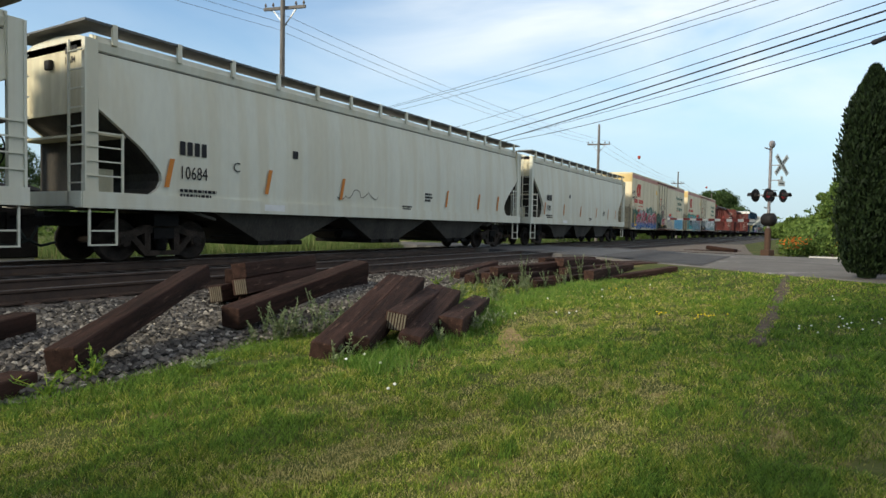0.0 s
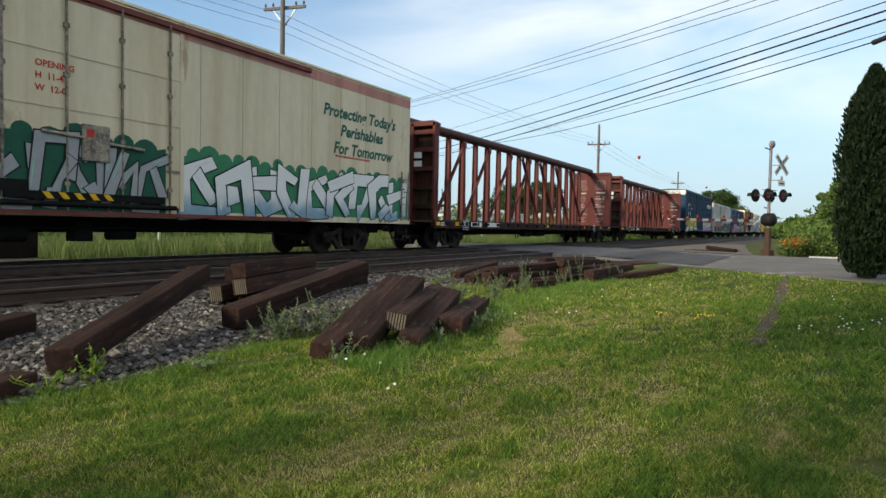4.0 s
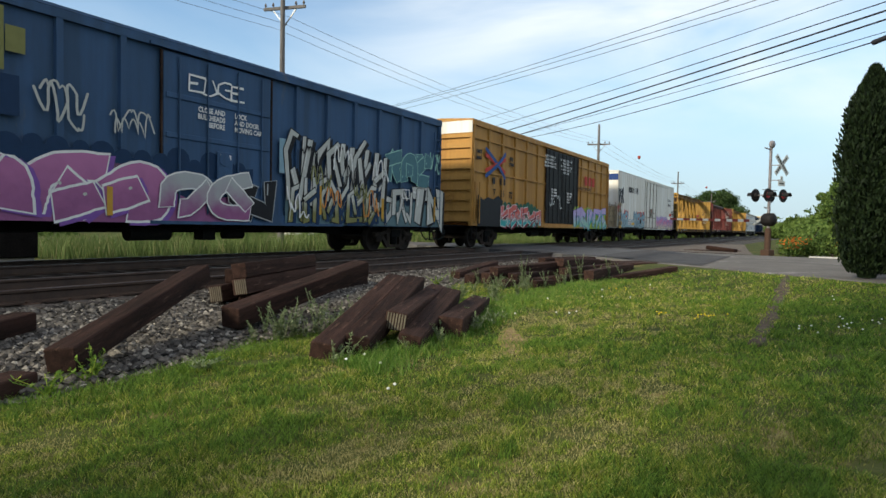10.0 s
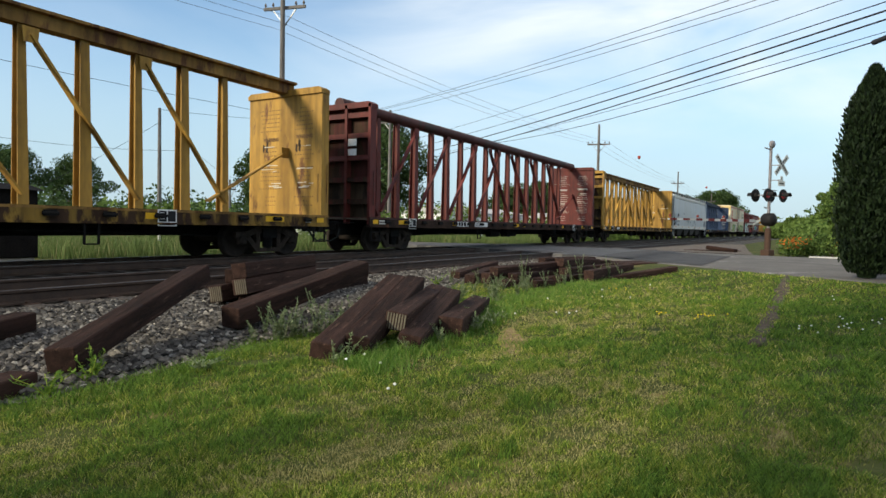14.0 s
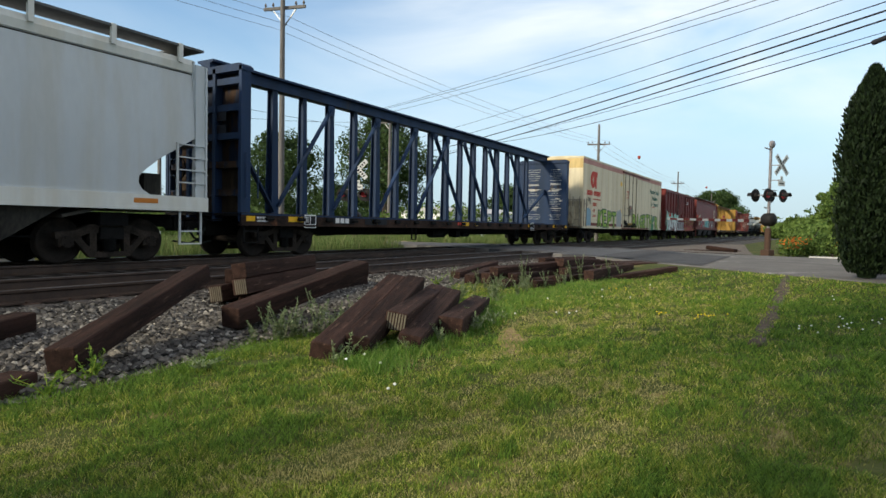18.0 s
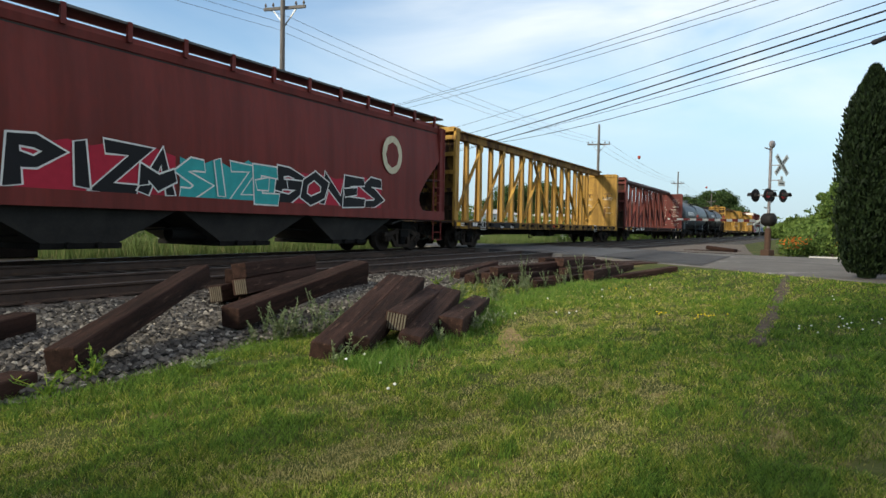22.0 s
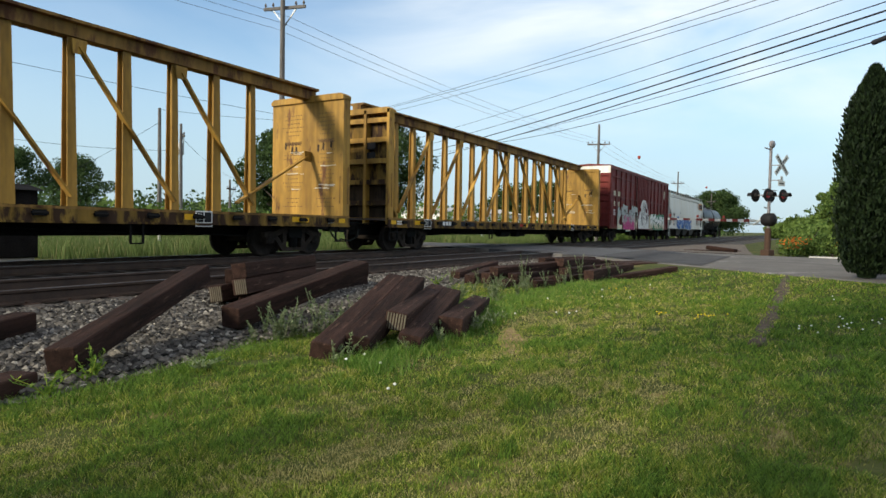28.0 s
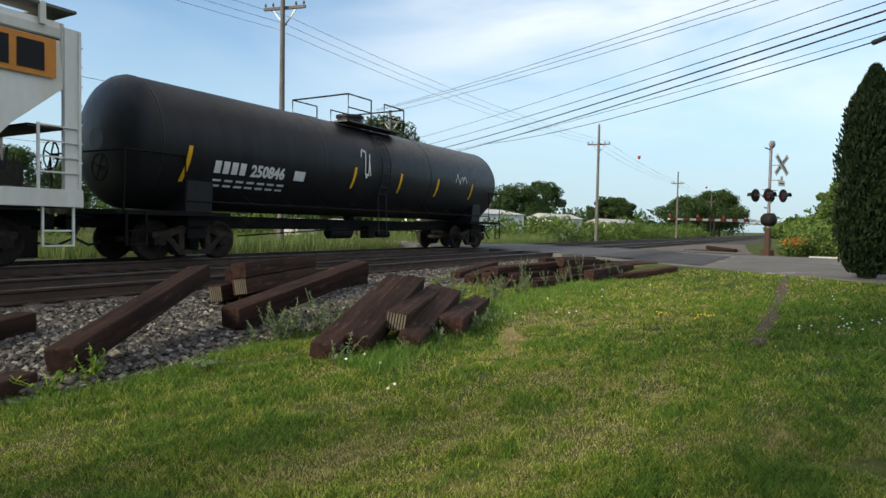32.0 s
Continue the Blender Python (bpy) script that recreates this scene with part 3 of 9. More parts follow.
def utility_pole(x, y, h, arm=2.4, turn=90, arm_z=None, label="weathered wooden utility pole with a crossarm", r=0.15, box=False):
    p = thing("utility_pole", label, "utility pole", pose(x, y, ground_z(x, y), 0, 0, turn), "utility poles")
    part("pole", Bits().tube((0, 0, -0.3), (0, 0, h), r, r * 0.62, 12), POLE, p)
    if arm:
        z = arm_z or h - 0.9
        part("crossarm", Bits().box(-arm / 2, arm / 2, -r - 0.06, -r + 0.04, z - 0.06, z + 0.06), POLE, p)
        for sd in (-1, 1):
            part("arm_brace", Bits().bar((sd * arm * 0.28, -r - 0.02, z - 0.05), (0, -r - 0.02, z - 0.75), 0.04), METAL, p)
            for f in (0.92, 0.55):
                part("insulator", Bits().lathe((sd * arm / 2 * f, -r, z + 0.05), (0, 0, 1), [(0, 0.02), (0.06, 0.02), (0.07, 0.05), (0.13, 0.055), (0.17, 0.03), (0.2, 0.03)], 8), INSUL, p)
    if box:
        part("transformer", Bits().lathe((0.38, 0, h - 2.2), (0, 0, 1), [(0, 0.2), (0.05, 0.25), (0.8, 0.25), (0.86, 0.2), (0.9, 0.08)], 12), METAL, p)
    return p


utility_pole(19.85, 20.0, 11.7, 2.0, 105, 10.65)
utility_pole(53.5, 16.3, 10.3, 1.9, 105, 8.6)
utility_pole(102.2, 18.5, 10.4, 1.9, 105, 8.6)
utility_pole(162.0, 21.6, 10.4, 1.9, 105, 8.6)
utility_pole(39.3, 28.2, 10.2, 1.9, 100)
utility_pole(25.3, 36.2, 8.6, 0, 0)
utility_pole(29.4, 39.6, 8.0, 1.2, 60, box=True, label="wooden utility pole with a grey transformer")
utility_pole(41.0, 48.0, 5.5, 1.6, 20)
utility_pole(16.0, 42.0, 6.0, 1.4, 20)


def cable(a, b, sag, r, mat, label="dark overhead cable between poles"):
    a, b = Vector(a), Vector(b)
    n = 22
    pts = [a.lerp(b, i / n) - Vector((0, 0, sag * 4 * (i / n) * (1 - i / n))) for i in range(n + 1)]
    thing("overhead_wire", label, "wire", None, "overhead wires", bits=Bits().line(pts, r, 5), mat=mat)


def span(a, b, back, on, r, sag=0.25):
    """A cable through a and b, drawn on past both."""
    a, b = Vector(a), Vector(b)
    cable(a + (a - b) * back, b + (b - a) * on, sag, r, WIRE)


span((36.34, 25.65, 9.45), (23.60, 3.94, 8.75), 0.14, 0.30, 0.012)     # high lines over the road
span((36.44, 25.48, 9.40), (24.04, 3.19, 8.77), 0.14, 0.30, 0.012)
span((36.85, 24.79, 9.30), (24.41, 2.57, 8.78), 0.16, 0.30, 0.012)
span((33.46, 18.56, 7.25), (17.76, -0.13, 6.55), 0.50, 0.35, 0.010)    # lower lines and cables
span((34.15, 17.38, 7.07), (18.44, -1.28, 6.61), 0.55, 0.30, 0.015)
span((34.50, 16.78, 6.81), (18.43, -1.28, 6.39), 0.60, 0.30, 0.026)
span((34.67, 16.47, 6.47), (18.43, -1.29, 6.18), 0.62, 0.30, 0.024)
span((34.84, 16.18, 6.58), (18.42, -1.30, 5.88), 0.65, 0.30, 0.010)
cable((42.0, 21.6, 7.1), (15.82, -0.90, 4.88), 0.35, 0.014, WIRE)
cl = thing("cable_clamp", "black cable clamp hanging at the end of a service wire", "cable clamp", look((15.82, -0.90, 4.87), (14.3, -2.6, 5.1)))
part("sleeve", Bits().tube((0, 0, 0), (0, 0, -0.5), 0.055, n=10), WIRE, cl)
cable((15.5, -1.25, 4.92), (10.0, -8.0, 5.6), 0.1, 0.03, WIRE)
for sd in (-0.95, 0.0, 0.95):                   # line wires along the track
    d = Vector((0.47 * sd, 0.88 * sd, 0))
    zs = [(19.85, 20.0, 9.5), (53.5, 16.3, 8.4), (102.2, 18.5, 8.4), (162.0, 21.6, 8.4), (420.0, 30.0, 8.4)]
    for p, q in zip(zs, zs[1:]):
        cable(Vector(p) + d, Vector(q) + d, 0.5, 0.009, THINWIRE, "thin pale line wire along the railway")
    cable(Vector((-18.0, 24.0, 10.4)) + d, Vector(zs[0]) + d, 0.6, 0.009, THINWIRE, "thin pale line wire along the railway")
cable((-14.0, 34.0, 9.0), (39.3, 28.2, 7.9), 0.6, 0.012, WIRE)
for a, b in (((25.3, 36.2, 8.0), (39.3, 28.2, 8.8)), ((25.3, 36.2, 7.2), (14.0, 34.0, 1.0)), ((29.4, 39.6, 7.0), (41.0, 48.0, 5.2)), ((16.0, 42.0, 5.8), (29.4, 39.6, 6.0)), ((41.0, 48.0, 5.2), (62.0, 44.0, 5.0))):
    cable(a, b, 0.3, 0.012, WIRE)
MARK = flat("marker_ball_red", (0.30, 0.04, 0.02), 0.5)
for x, y, z in ((69.2, 16.6, 8.75), (118.0, 16.6, 8.6)):
    thing("marker_ball", "small red marker ball on a line wire", "marker ball", pose(x, y, z), "marker balls", bits=Bits().lathe((0, 0, -0.2), (0, 0, 1), [(0.2 - 0.2 * math.cos(a), 0.01 + 0.16 * math.sin(a)) for a in (0, .4, .8, 1.2, 1.57, 1.97, 2.37, 2.77, 3.14)], 12), mat=MARK)

# ---- level crossing signals ----
SIGWHITE = flat("sign_white", (0.52, 0.53, 0.50), 0.5)
SIGBLACK = flat("signal_black", (0.015, 0.014, 0.014), 0.6)
SIGRED = glow("signal_red_lens", (0.30, 0.015, 0.02), 0.06)
DARKLENS = flat("dark_red_lens", (0.10, 0.01, 0.012), 0.2)
MASTGREY = material("mast_aluminium", (0.13, 0.12, 0.125), (0.24, 0.225, 0.23), 0.6, 3.0, 30.0, 0.05, 0.2)
STRIPERED = flat("gate_red", (0.17, 0.035, 0.030), 0.6)
CONCRETE = material("concrete", (0.25, 0.24, 0.22), (0.42, 0.40, 0.37), 0.9, 3.0, 40.0, 0.3)


def crossing_signal(m, height=4.95, gate=0.0, label="grey crossing signal mast with crossbuck, red lamps and a lowered gate"):
    """Front of the signal faces -y in its own space; the gate arm reaches along -x."""
    s = thing("crossing_signal", label, "crossing signal", m, "level crossing signals")
    part("mast", Bits().tube((0, 0, 0.2), (0, 0, height), 0.065, n=12), MASTGREY, s)
    part("foundation", Bits().cham(-0.22, 0.22, -0.22, 0.22, -0.15, 0.14, 0.03).tube((0, 0, 0.1), (0, 0, 1.15), 0.14, n=12), PLATE, s)
    part("bell", Bits().lathe((0, -0.12, height + 0.12), (0, 1, 0), [(0, 0.05), (0.02, 0.17), (0.10, 0.19), (0.14, 0.14), (0.2, 0.04)], 16).bar((0, 0, height - 0.12), (-0.45, 0, height - 0.06), 0.05), MASTGREY, s)
    z = height - 0.85
    for sg in (-1, 1):
        bl = Bits()
        q = pose(0.25, -0.40 - 0.012 * sg, z, 0, 45 * sg, 0)
        bl.box(-0.61, 0.61, -0.006, 0.006, -0.115, 0.115, q)
        blade = part("crossbuck_blade", bl, SIGWHITE, s)
        lt = Bits()
        for k in range(8):
            x = -0.50 + k * 0.13
            lt.box(x, x + 0.07, -0.010, -0.007, -0.06, 0.06, q)
        part("crossbuck_letters", lt, SIGBLACK, blade)
    part("crossbuck_bracket", Bits().bar((0, 0, z), (0.22, -0.36, z), 0.04).bar((0, 0, z - 0.7), (0.22, -0.36, z - 0.7), 0.04), MASTGREY, s)
    count = part("track_count_sign", Bits().box(0.02, 0.50, -0.412, -0.40, z - 0.98, z - 0.74).box(0.17, 0.35, -0.412, -0.40, z - 0.74, z - 0.52), SIGWHITE, s)
    part("sign_lettering", Bits().box(0.10, 0.42, -0.417, -0.414, z - 0.885, z - 0.835).box(0.24, 0.28, -0.417, -0.414, z - 0.68, z - 0.58), SIGBLACK, count)
    zl = 2.68
    part("lamp_arm", Bits().tube((-0.62, 0, zl), (0.62, 0, zl), 0.03, n=8).tube((-0.5, 0, zl + 0.26), (0.5, 0, zl + 0.26), 0.02, n=6).bar((-0.55, -0.3, zl), (-0.55, 0.3, zl), 0.05).bar((0.55, -0.3, zl), (0.55, 0.3, zl), 0.05), MASTGREY, s)
    for x, front in ((-0.55, -1), (0.55, -1), (-0.55, 1), (0.55, 1)):
        lamp = Bits().tube((x, front * 0.31, zl), (x, front * 0.33, zl), 0.31, n=20).tube((x, front * 0.18, zl), (x, front * 0.31, zl), 0.13, n=12)
        unit = part("signal_lamp", lamp, SIGBLACK, s)
        part("lens", Bits().tube((x, front * 0.33, zl), (x, front * 0.345, zl), 0.14, n=16), SIGRED if front < 0 else DARKLENS, unit)
        hood = Bits()
        pts = [(x + 0.14 * math.cos(a), zl + 0.14 * math.sin(a)) for a in [-0.3 + k * 0.374 for k in range(11)]]
        for p, q in zip(pts, pts[1:]):
            hood.add([(p[0], front * 0.33, p[1]), (q[0], front * 0.33, q[1]), (q[0], front * 0.66, q[1]), (p[0], front * 0.66, p[1])], [(0, 1, 2, 3)])
        part("hood", hood, SIGBLACK, unit)
    part("gate_mechanism", Bits().lathe((0, -0.42, 1.55), (0, 1, 0), [(0.1, 0.08), (0.14, 0.26), (0.22, 0.31), (0.56, 0.31), (0.66, 0.26), (0.7, 0.08)], 14), SIGBLACK, s)
    if gate:
        part("counterweight", Bits().box(0.2, 1.0, 0.52, 0.60, 1.52, 1.68).box(0.75, 1.15, 0.50, 0.68, 1.35, 1.9).bar((-0.3, 0.56, 1.3), (0.9, 0.56, 1.85), 0.07), SIGWHITE, s)
        for zz in (1.30, 1.46):                # white frame round the mechanism
            part("gate_frame", Bits().box(-0.62, 0.72, 0.60, 0.66, zz, zz + 0.07), SIGWHITE, s)
        part("gate_frame", Bits().bar((0.70, 0.63, 1.30), (0.98, 0.63, 2.10), 0.06).bar((0.98, 0.63, 2.10), (0.55, 0.63, 2.16), 0.05), SIGWHITE, s)
        arm = part("gate_arm", Bits().prism([(-0.2, 1.42), (-0.2, 1.56), (-gate, 1.49), (-gate, 1.42)][::-1], 0.56, 0.60, "y"), SIGWHITE, s)
        n = int(gate / 0.8)
        for k in range(n):
            x = -0.6 - k * 0.8
            part("gate_stripe", Bits().box(x - 0.4, x, 0.553, 0.5575, 1.422, 1.555 - 0.06 * k / n), STRIPERED, arm)
        for k in range(3):
            part("gate_lamp", Bits().tube((-gate * (0.4 + 0.29 * k), 0.58, 1.56), (-gate * (0.4 + 0.29 * k), 0.58, 1.68), 0.05, n=8), STRIPERED, arm)
    return s


crossing_signal(pose(33.2, 1.9, -0.05, 0, 0, -32), 4.95, 5.9)
crossing_signal(pose(24.6, 19.7, -0.3, 0, 0, -70), 4.75, 0, "far crossing signal mast with crossbuck and red lamps")

# dark signal cabinet across the tracks, a white marker post
CABINET = material("cabinet_dark", (0.006, 0.006, 0.006), (0.018, 0.016, 0.016), 0.9, 2.0, 20.0, 0.1, spec=0.05)
cab = thing("signal_cabinet", "dark railway signal cabinet standing beyond the tracks", "signal cabinet", pose(8.6, 22.2, -0.55))
part("body", Bits().cham(-3.2, 2.0, -0.9, 0.9, 0.2, 2.35, 0.03), CABINET, cab)
part("roof", Bits().prism([(-1.05, 2.33), (1.05, 2.33), (0, 2.55)], -3.35, 2.15), CABINET, cab)
part("plinth", Bits().box(-3.1, 1.9, -0.85, 0.85, -0.1, 0.2), CONCRETE, cab)
mk = thing("marker_post", "thin white marker post in the grass", "marker post", pose(15.1, 21.6, -0.5))
part("post", Bits().cham(-0.05, 0.05, -0.03, 0.03, -0.1, 1.0, 0.01), SIGWHITE, mk)


# ---- trees, hedges and shrubs ----
BARK = material("bark", (0.05, 0.038, 0.028), (0.13, 0.10, 0.075), 0.95, 3.0, 20.0, 0.6, stretch=(4, 4, 0.6))
LEAF_DARK = leafy("tree_leaves", (0.020, 0.042, 0.012), (0.065, 0.110, 0.030))
LEAF_MID = leafy("shrub_leaves", (0.045, 0.088, 0.016), (0.140, 0.205, 0.045))
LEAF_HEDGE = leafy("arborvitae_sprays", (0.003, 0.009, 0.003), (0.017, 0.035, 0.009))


def leaf_cloud(rng_, centres, radii, per, size):
    """Small leaf blades spread through a set of clumps."""
    n = len(centres) * per
    c = np.repeat(np.asarray(centres), per, 0)
    r = np.repeat(np.asarray(radii), per)
    d = rng_.normal(size=(n, 3))
    d /= np.linalg.norm(d, axis=1)[:, None]
    p = c + d * (r * rng_.uniform(0.35, 1.0, n) ** 0.6)[:, None] * np.array([1, 1, 0.85])
    u = rng_.normal(size=(n, 3))
    u /= np.linalg.norm(u, axis=1)[:, None]
    v = np.cross(u, rng_.normal(size=(n, 3)))
    v /= np.linalg.norm(v, axis=1)[:, None] + 1e-9
    s = size * rng_.uniform(0.6, 1.3, n)
    u, v = u * s[:, None], v * (s * 0.55)[:, None]
    verts = np.stack([p - u, p + v, p + u, p - v], 1).reshape(-1, 3)
    return verts, np.arange(n * 4).reshape(-1, 4)


def tree(x, y, h, r, seed, mat=None, clumps=46, per=70, leaf=0.20, low=0.28, label="broad green tree beyond the tracks"):
    rg = np.random.default_rng(seed)
    z0 = ground_z(x, y)
    t = thing("tree", label, "tree", pose(x, y, z0), "trees")
    tr = Bits().tube((0, 0, -0.2), (0, 0, h * 0.45), h * 0.028, h * 0.018, 8)
    cs, rs = [], []
    for k in range(clumps):
        f = rg.uniform(0, 1) ** 0.8
        z = h * (low + (0.93 - low) * f)
        w = r * (math.sin(math.pi * (0.16 + 0.78 * f)) ** 0.7) * rg.uniform(0.35, 1.0)
        a = rg.uniform(0, 6.283)
        c = (w * math.cos(a), w * math.sin(a), z)
        cs.append(c)
        rs.append(r * rg.uniform(0.20, 0.36))
        if k % 4 == 0:
            tr.tube((0, 0, h * (0.22 + 0.3 * f)), c, h * 0.010, h * 0.003, 5)
    part("trunk", tr, BARK, t)
    v, f = leaf_cloud(rg, cs, rs, per * 5, leaf * 0.66)
    part("crown", heap("crown", v, f, mat or LEAF_DARK), None, t)
    return t


tree(43.7, 44.4, 10.4, 4.1, 1, clumps=66)
tree(49.5, 36.0, 12.0, 4.6, 2, clumps=74)
tree(45.2, 81.2, 9.4, 4.4, 3)
tree(35.4, 78.0, 9.0, 4.6, 4)
tree(62.0, 52.0, 6.8, 4.0, 5)
tree(172.0, 22.0, 11.5, 7.0, 6, leaf=0.34, clumps=60)
tree(158.0, 27.0, 9.0, 6.0, 7, leaf=0.34)
tree(186.0, 22.5, 10.0, 7.0, 8, leaf=0.34)
tree(103.7, 41.3, 10.0, 3.6, 9, leaf=0.26)
tree(119.0, 34.4, 7.5, 3.2, 10, leaf=0.28)
tree(126.0, 33.4, 7.8, 3.2, 11, leaf=0.28)
tree(90.0, 40.0, 8.0, 5.0, 12, leaf=0.26)
tree(80.0, 1.4, 2.8, 2.0, 13, LEAF_MID, leaf=0.2, label="green tree beyond the road")
tree(66.0, -1.9, 5.6, 2.2, 14, LEAF_MID, leaf=0.2, label="green tree beyond the road")
tree(57.0, -3.2, 6.4, 2.6, 15, LEAF_MID, leaf=0.2, label="green tree beyond the road")
# two unseen trees, added to shade the right of the lawn
tree(-2.6, 4.7, 10.5, 2.0, 17, clumps=40, low=0.55, label="tall slender green tree added out of view to shade the right lawn")
tree(-1.9, 2.2, 6.0, 1.3, 18, clumps=30, low=0.45, label="small green tree added out of view to shade the near right lawn")
tree(105.0, 4.5, 2.4, 2.0, 16, LEAF_MID, leaf=0.24, label="green tree beyond the road")


def shrub(x, y, h, r, seed, mat=None, n=16, per=60, leaf=0.11, label="green shrub beside the railway"):
    rg = np.random.default_rng(seed)
    z0 = ground_z(x, y)
    t = thing("shrub", label, "shrub", pose(x, y, z0), "shrubs")
    cs = [(rg.uniform(-1, 1) * r, rg.uniform(-1, 1) * r * 0.7, h * rg.uniform(0.12, 0.8)) for _ in range(n)]
    v, f = leaf_cloud(rg, cs, [min(r, h) * rg.uniform(0.3, 0.5) for _ in range(n)], per, leaf)
    st = Bits()
    for c in cs[::3]:
        st.tube((0, 0, -0.05), c, 0.03, 0.008, 5)
    part("stem", st, BARK, t)
    part("leaves", heap("leaves", v, f, mat or LEAF_MID), None, t)
    return t


# unseen shrub, added to shade the lawn's left corner
shrub(-2.6, 4.4, 2.6, 1.0, 99, n=22, per=90, label="tall green shrub added out of view to shade the left lawn corner")
rs_ = random.Random(5)
for k in range(34):                             # scrub along the far side of the tracks
    x = 34 + k * 3.3 + rs_.uniform(-1, 1)
    shrub(x, 20.5 + rs_.uniform(-0.6, 3.5), rs_.uniform(1.9, 3.3), rs_.uniform(1.7, 2.6), 100 + k, leaf=0.14)
for k in range(9):                              # thicket on the near side, past the road
    shrub(39.5 - 0.9 * k + rs_.uniform(0, 1.2), 1.0 - 0.62 * k, 1.0 + 0.24 * k, 0.9, 200 + k, leaf=0.09, n=14, label="dense green bush past the road")
for k in range(12):
    x = 42 + k * 5.2
    shrub(x, 0.6 + rs_.uniform(-1.2, 0.2) - 0.012 * k, rs_.uniform(1.6, 2.4) + 0.05 * k, rs_.uniform(1.2, 1.9), 220 + k, leaf=0.12, label="dense green bush past the road")
LILY = leafy("orange_lily", (0.50, 0.10, 0.015), (0.66, 0.20, 0.03))
for k, (x, y) in enumerate(((36.6, 1.15), (37.2, 0.95), (37.9, 0.72), (38.4, 0.45), (35.2, -1.25), (35.5, -1.5))):
    rg = np.random.default_rng(260 + k)
    lily = thing("lily_clump", "clump of orange day lilies beside the road", "flowers", pose(x, y, ground_z(x, y)), "lily clumps")
    sv, sf = leaf_cloud(rg, [(0, 0, 0.35)], [0.45], 90, 0.10)
    part("leaves", heap("leaves", sv, sf, LEAF_MID), None, lily)
    sv, sf = leaf_cloud(rg, [(0, 0, 0.68)], [0.42], 60, 0.055)
    part("blossoms", heap("blossoms", sv, sf, LILY), None, lily)
for k in range(10):                             # brush seen behind the flatcars
    shrub(10 + k * 5.0, 29 + rs_.uniform(-1, 5), rs_.uniform(1.2, 2.6), rs_.uniform(2.0, 3.2), 300 + k, leaf=0.16)

rg = np.random.default_rng(77)                  # far woods round the horizon
cs, rr = [], []
for k in range(900):
    a = rg.uniform(-0.25, 2.2)
    d = rg.uniform(170, 330)
    x, y = d * math.cos(a), d * math.sin(a) + 10
    if 2 < y < 26:
        continue
    hh = rg.uniform(3, 10) * d / 250
    for z in (0.25, 0.65):
        cs.append((x, y, hh * z))
        rr.append(hh * 0.55)
v, f = leaf_cloud(rg, cs, rr, 26, 0.8)
thing("far_woods", "dark green line of far woods", "woods", kind="stuff", bits=heap("far_woods", v, f, LEAF_DARK))


rg = np.random.default_rng(78)                  # hedgerow across the field
cs, rr = [], []
for k in range(230):
    x = rg.uniform(-5, 150)
    y = 62 + rg.uniform(-6, 14) - 0.10 * x
    hh = rg.uniform(2.2, 5.2)
    for z in (0.2, 0.55, 0.85):
        cs.append((x + rg.uniform(-1, 1), y, hh * z - 0.5))
        rr.append(rg.uniform(1.1, 2.0))
v, f = leaf_cloud(rg, cs, rr, 42, 0.26)
thing("hedgerow", "green hedgerow of mixed trees across the field", "hedgerow", kind="stuff", bits=heap("hedgerow", v, f, LEAF_DARK))


def arborvitae(x, y, h, r, seed):
    """A dense evergreen column of upright sprays."""
    rg = np.random.default_rng(seed)
    z0 = ground_z(x, y)
    t = thing("arborvitae", "tall dense dark green arborvitae in a clipped row", "evergreen", pose(x, y, z0), "evergreen hedge")
    part("trunk", Bits().tube((0, 0, -0.2), (0, 0, h * 0.85), 0.07, 0.02, 8), BARK, t)
    n = 24000
    f = rg.uniform(0.02, 1, n) ** 0.85
    a = rg.uniform(0, 6.283, n)
    prof = r * np.clip(1.0 - (np.clip(f - 0.52, 0, 1) / 0.49) ** 2.2, 0.02, 1) ** 0.9 * (1.0 - 0.55 * (np.clip(0.22 - f, 0, 1) / 0.22) ** 1.5) * (1 + 0.10 * np.sin(a * 5 + f * 23) + 0.08 * np.sin(a * 9 - f * 41))
    q = prof * (rg.uniform(0.70, 1.04, n) + 0.16 * rg.uniform(0, 1, n) ** 5)
    p = np.stack([q * np.cos(a), q * np.sin(a), h * f], -1)
    up = np.stack([np.cos(a) * 0.45, np.sin(a) * 0.45, np.ones(n)], -1) + rg.normal(0, 0.35, (n, 3))
    up /= np.linalg.norm(up, axis=1)[:, None]
    sd = np.cross(up, rg.normal(size=(n, 3)))
    sd /= np.linalg.norm(sd, axis=1)[:, None]
    s = rg.uniform(0.025, 0.075, n)[:, None]
    verts = np.stack([p - up * s, p + sd * s * 0.42, p + up * s * 1.2, p - sd * s * 0.42], 1).reshape(-1, 3)
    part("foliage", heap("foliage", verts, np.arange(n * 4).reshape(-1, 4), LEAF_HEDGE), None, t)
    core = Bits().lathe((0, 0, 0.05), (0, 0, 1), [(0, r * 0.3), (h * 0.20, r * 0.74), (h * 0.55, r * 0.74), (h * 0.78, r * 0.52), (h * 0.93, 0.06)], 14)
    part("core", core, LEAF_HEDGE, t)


for k in range(7):
    arborvitae(16.0 - 0.10 * k, -0.98 - 0.58 * k, 4.50 + 0.20 * (k % 2), 0.56, 400 + k)

# ---- far buildings and vehicles ----
SIDING = material("pale_metal_siding", (0.66, 0.68, 0.69), (0.78, 0.79, 0.80), 0.6, 1.0, 20.0, 0.05, stretch=(5, 5, 0.4))
ROOFGREY = flat("grey_roof", (0.42, 0.42, 0.42), 0.8)
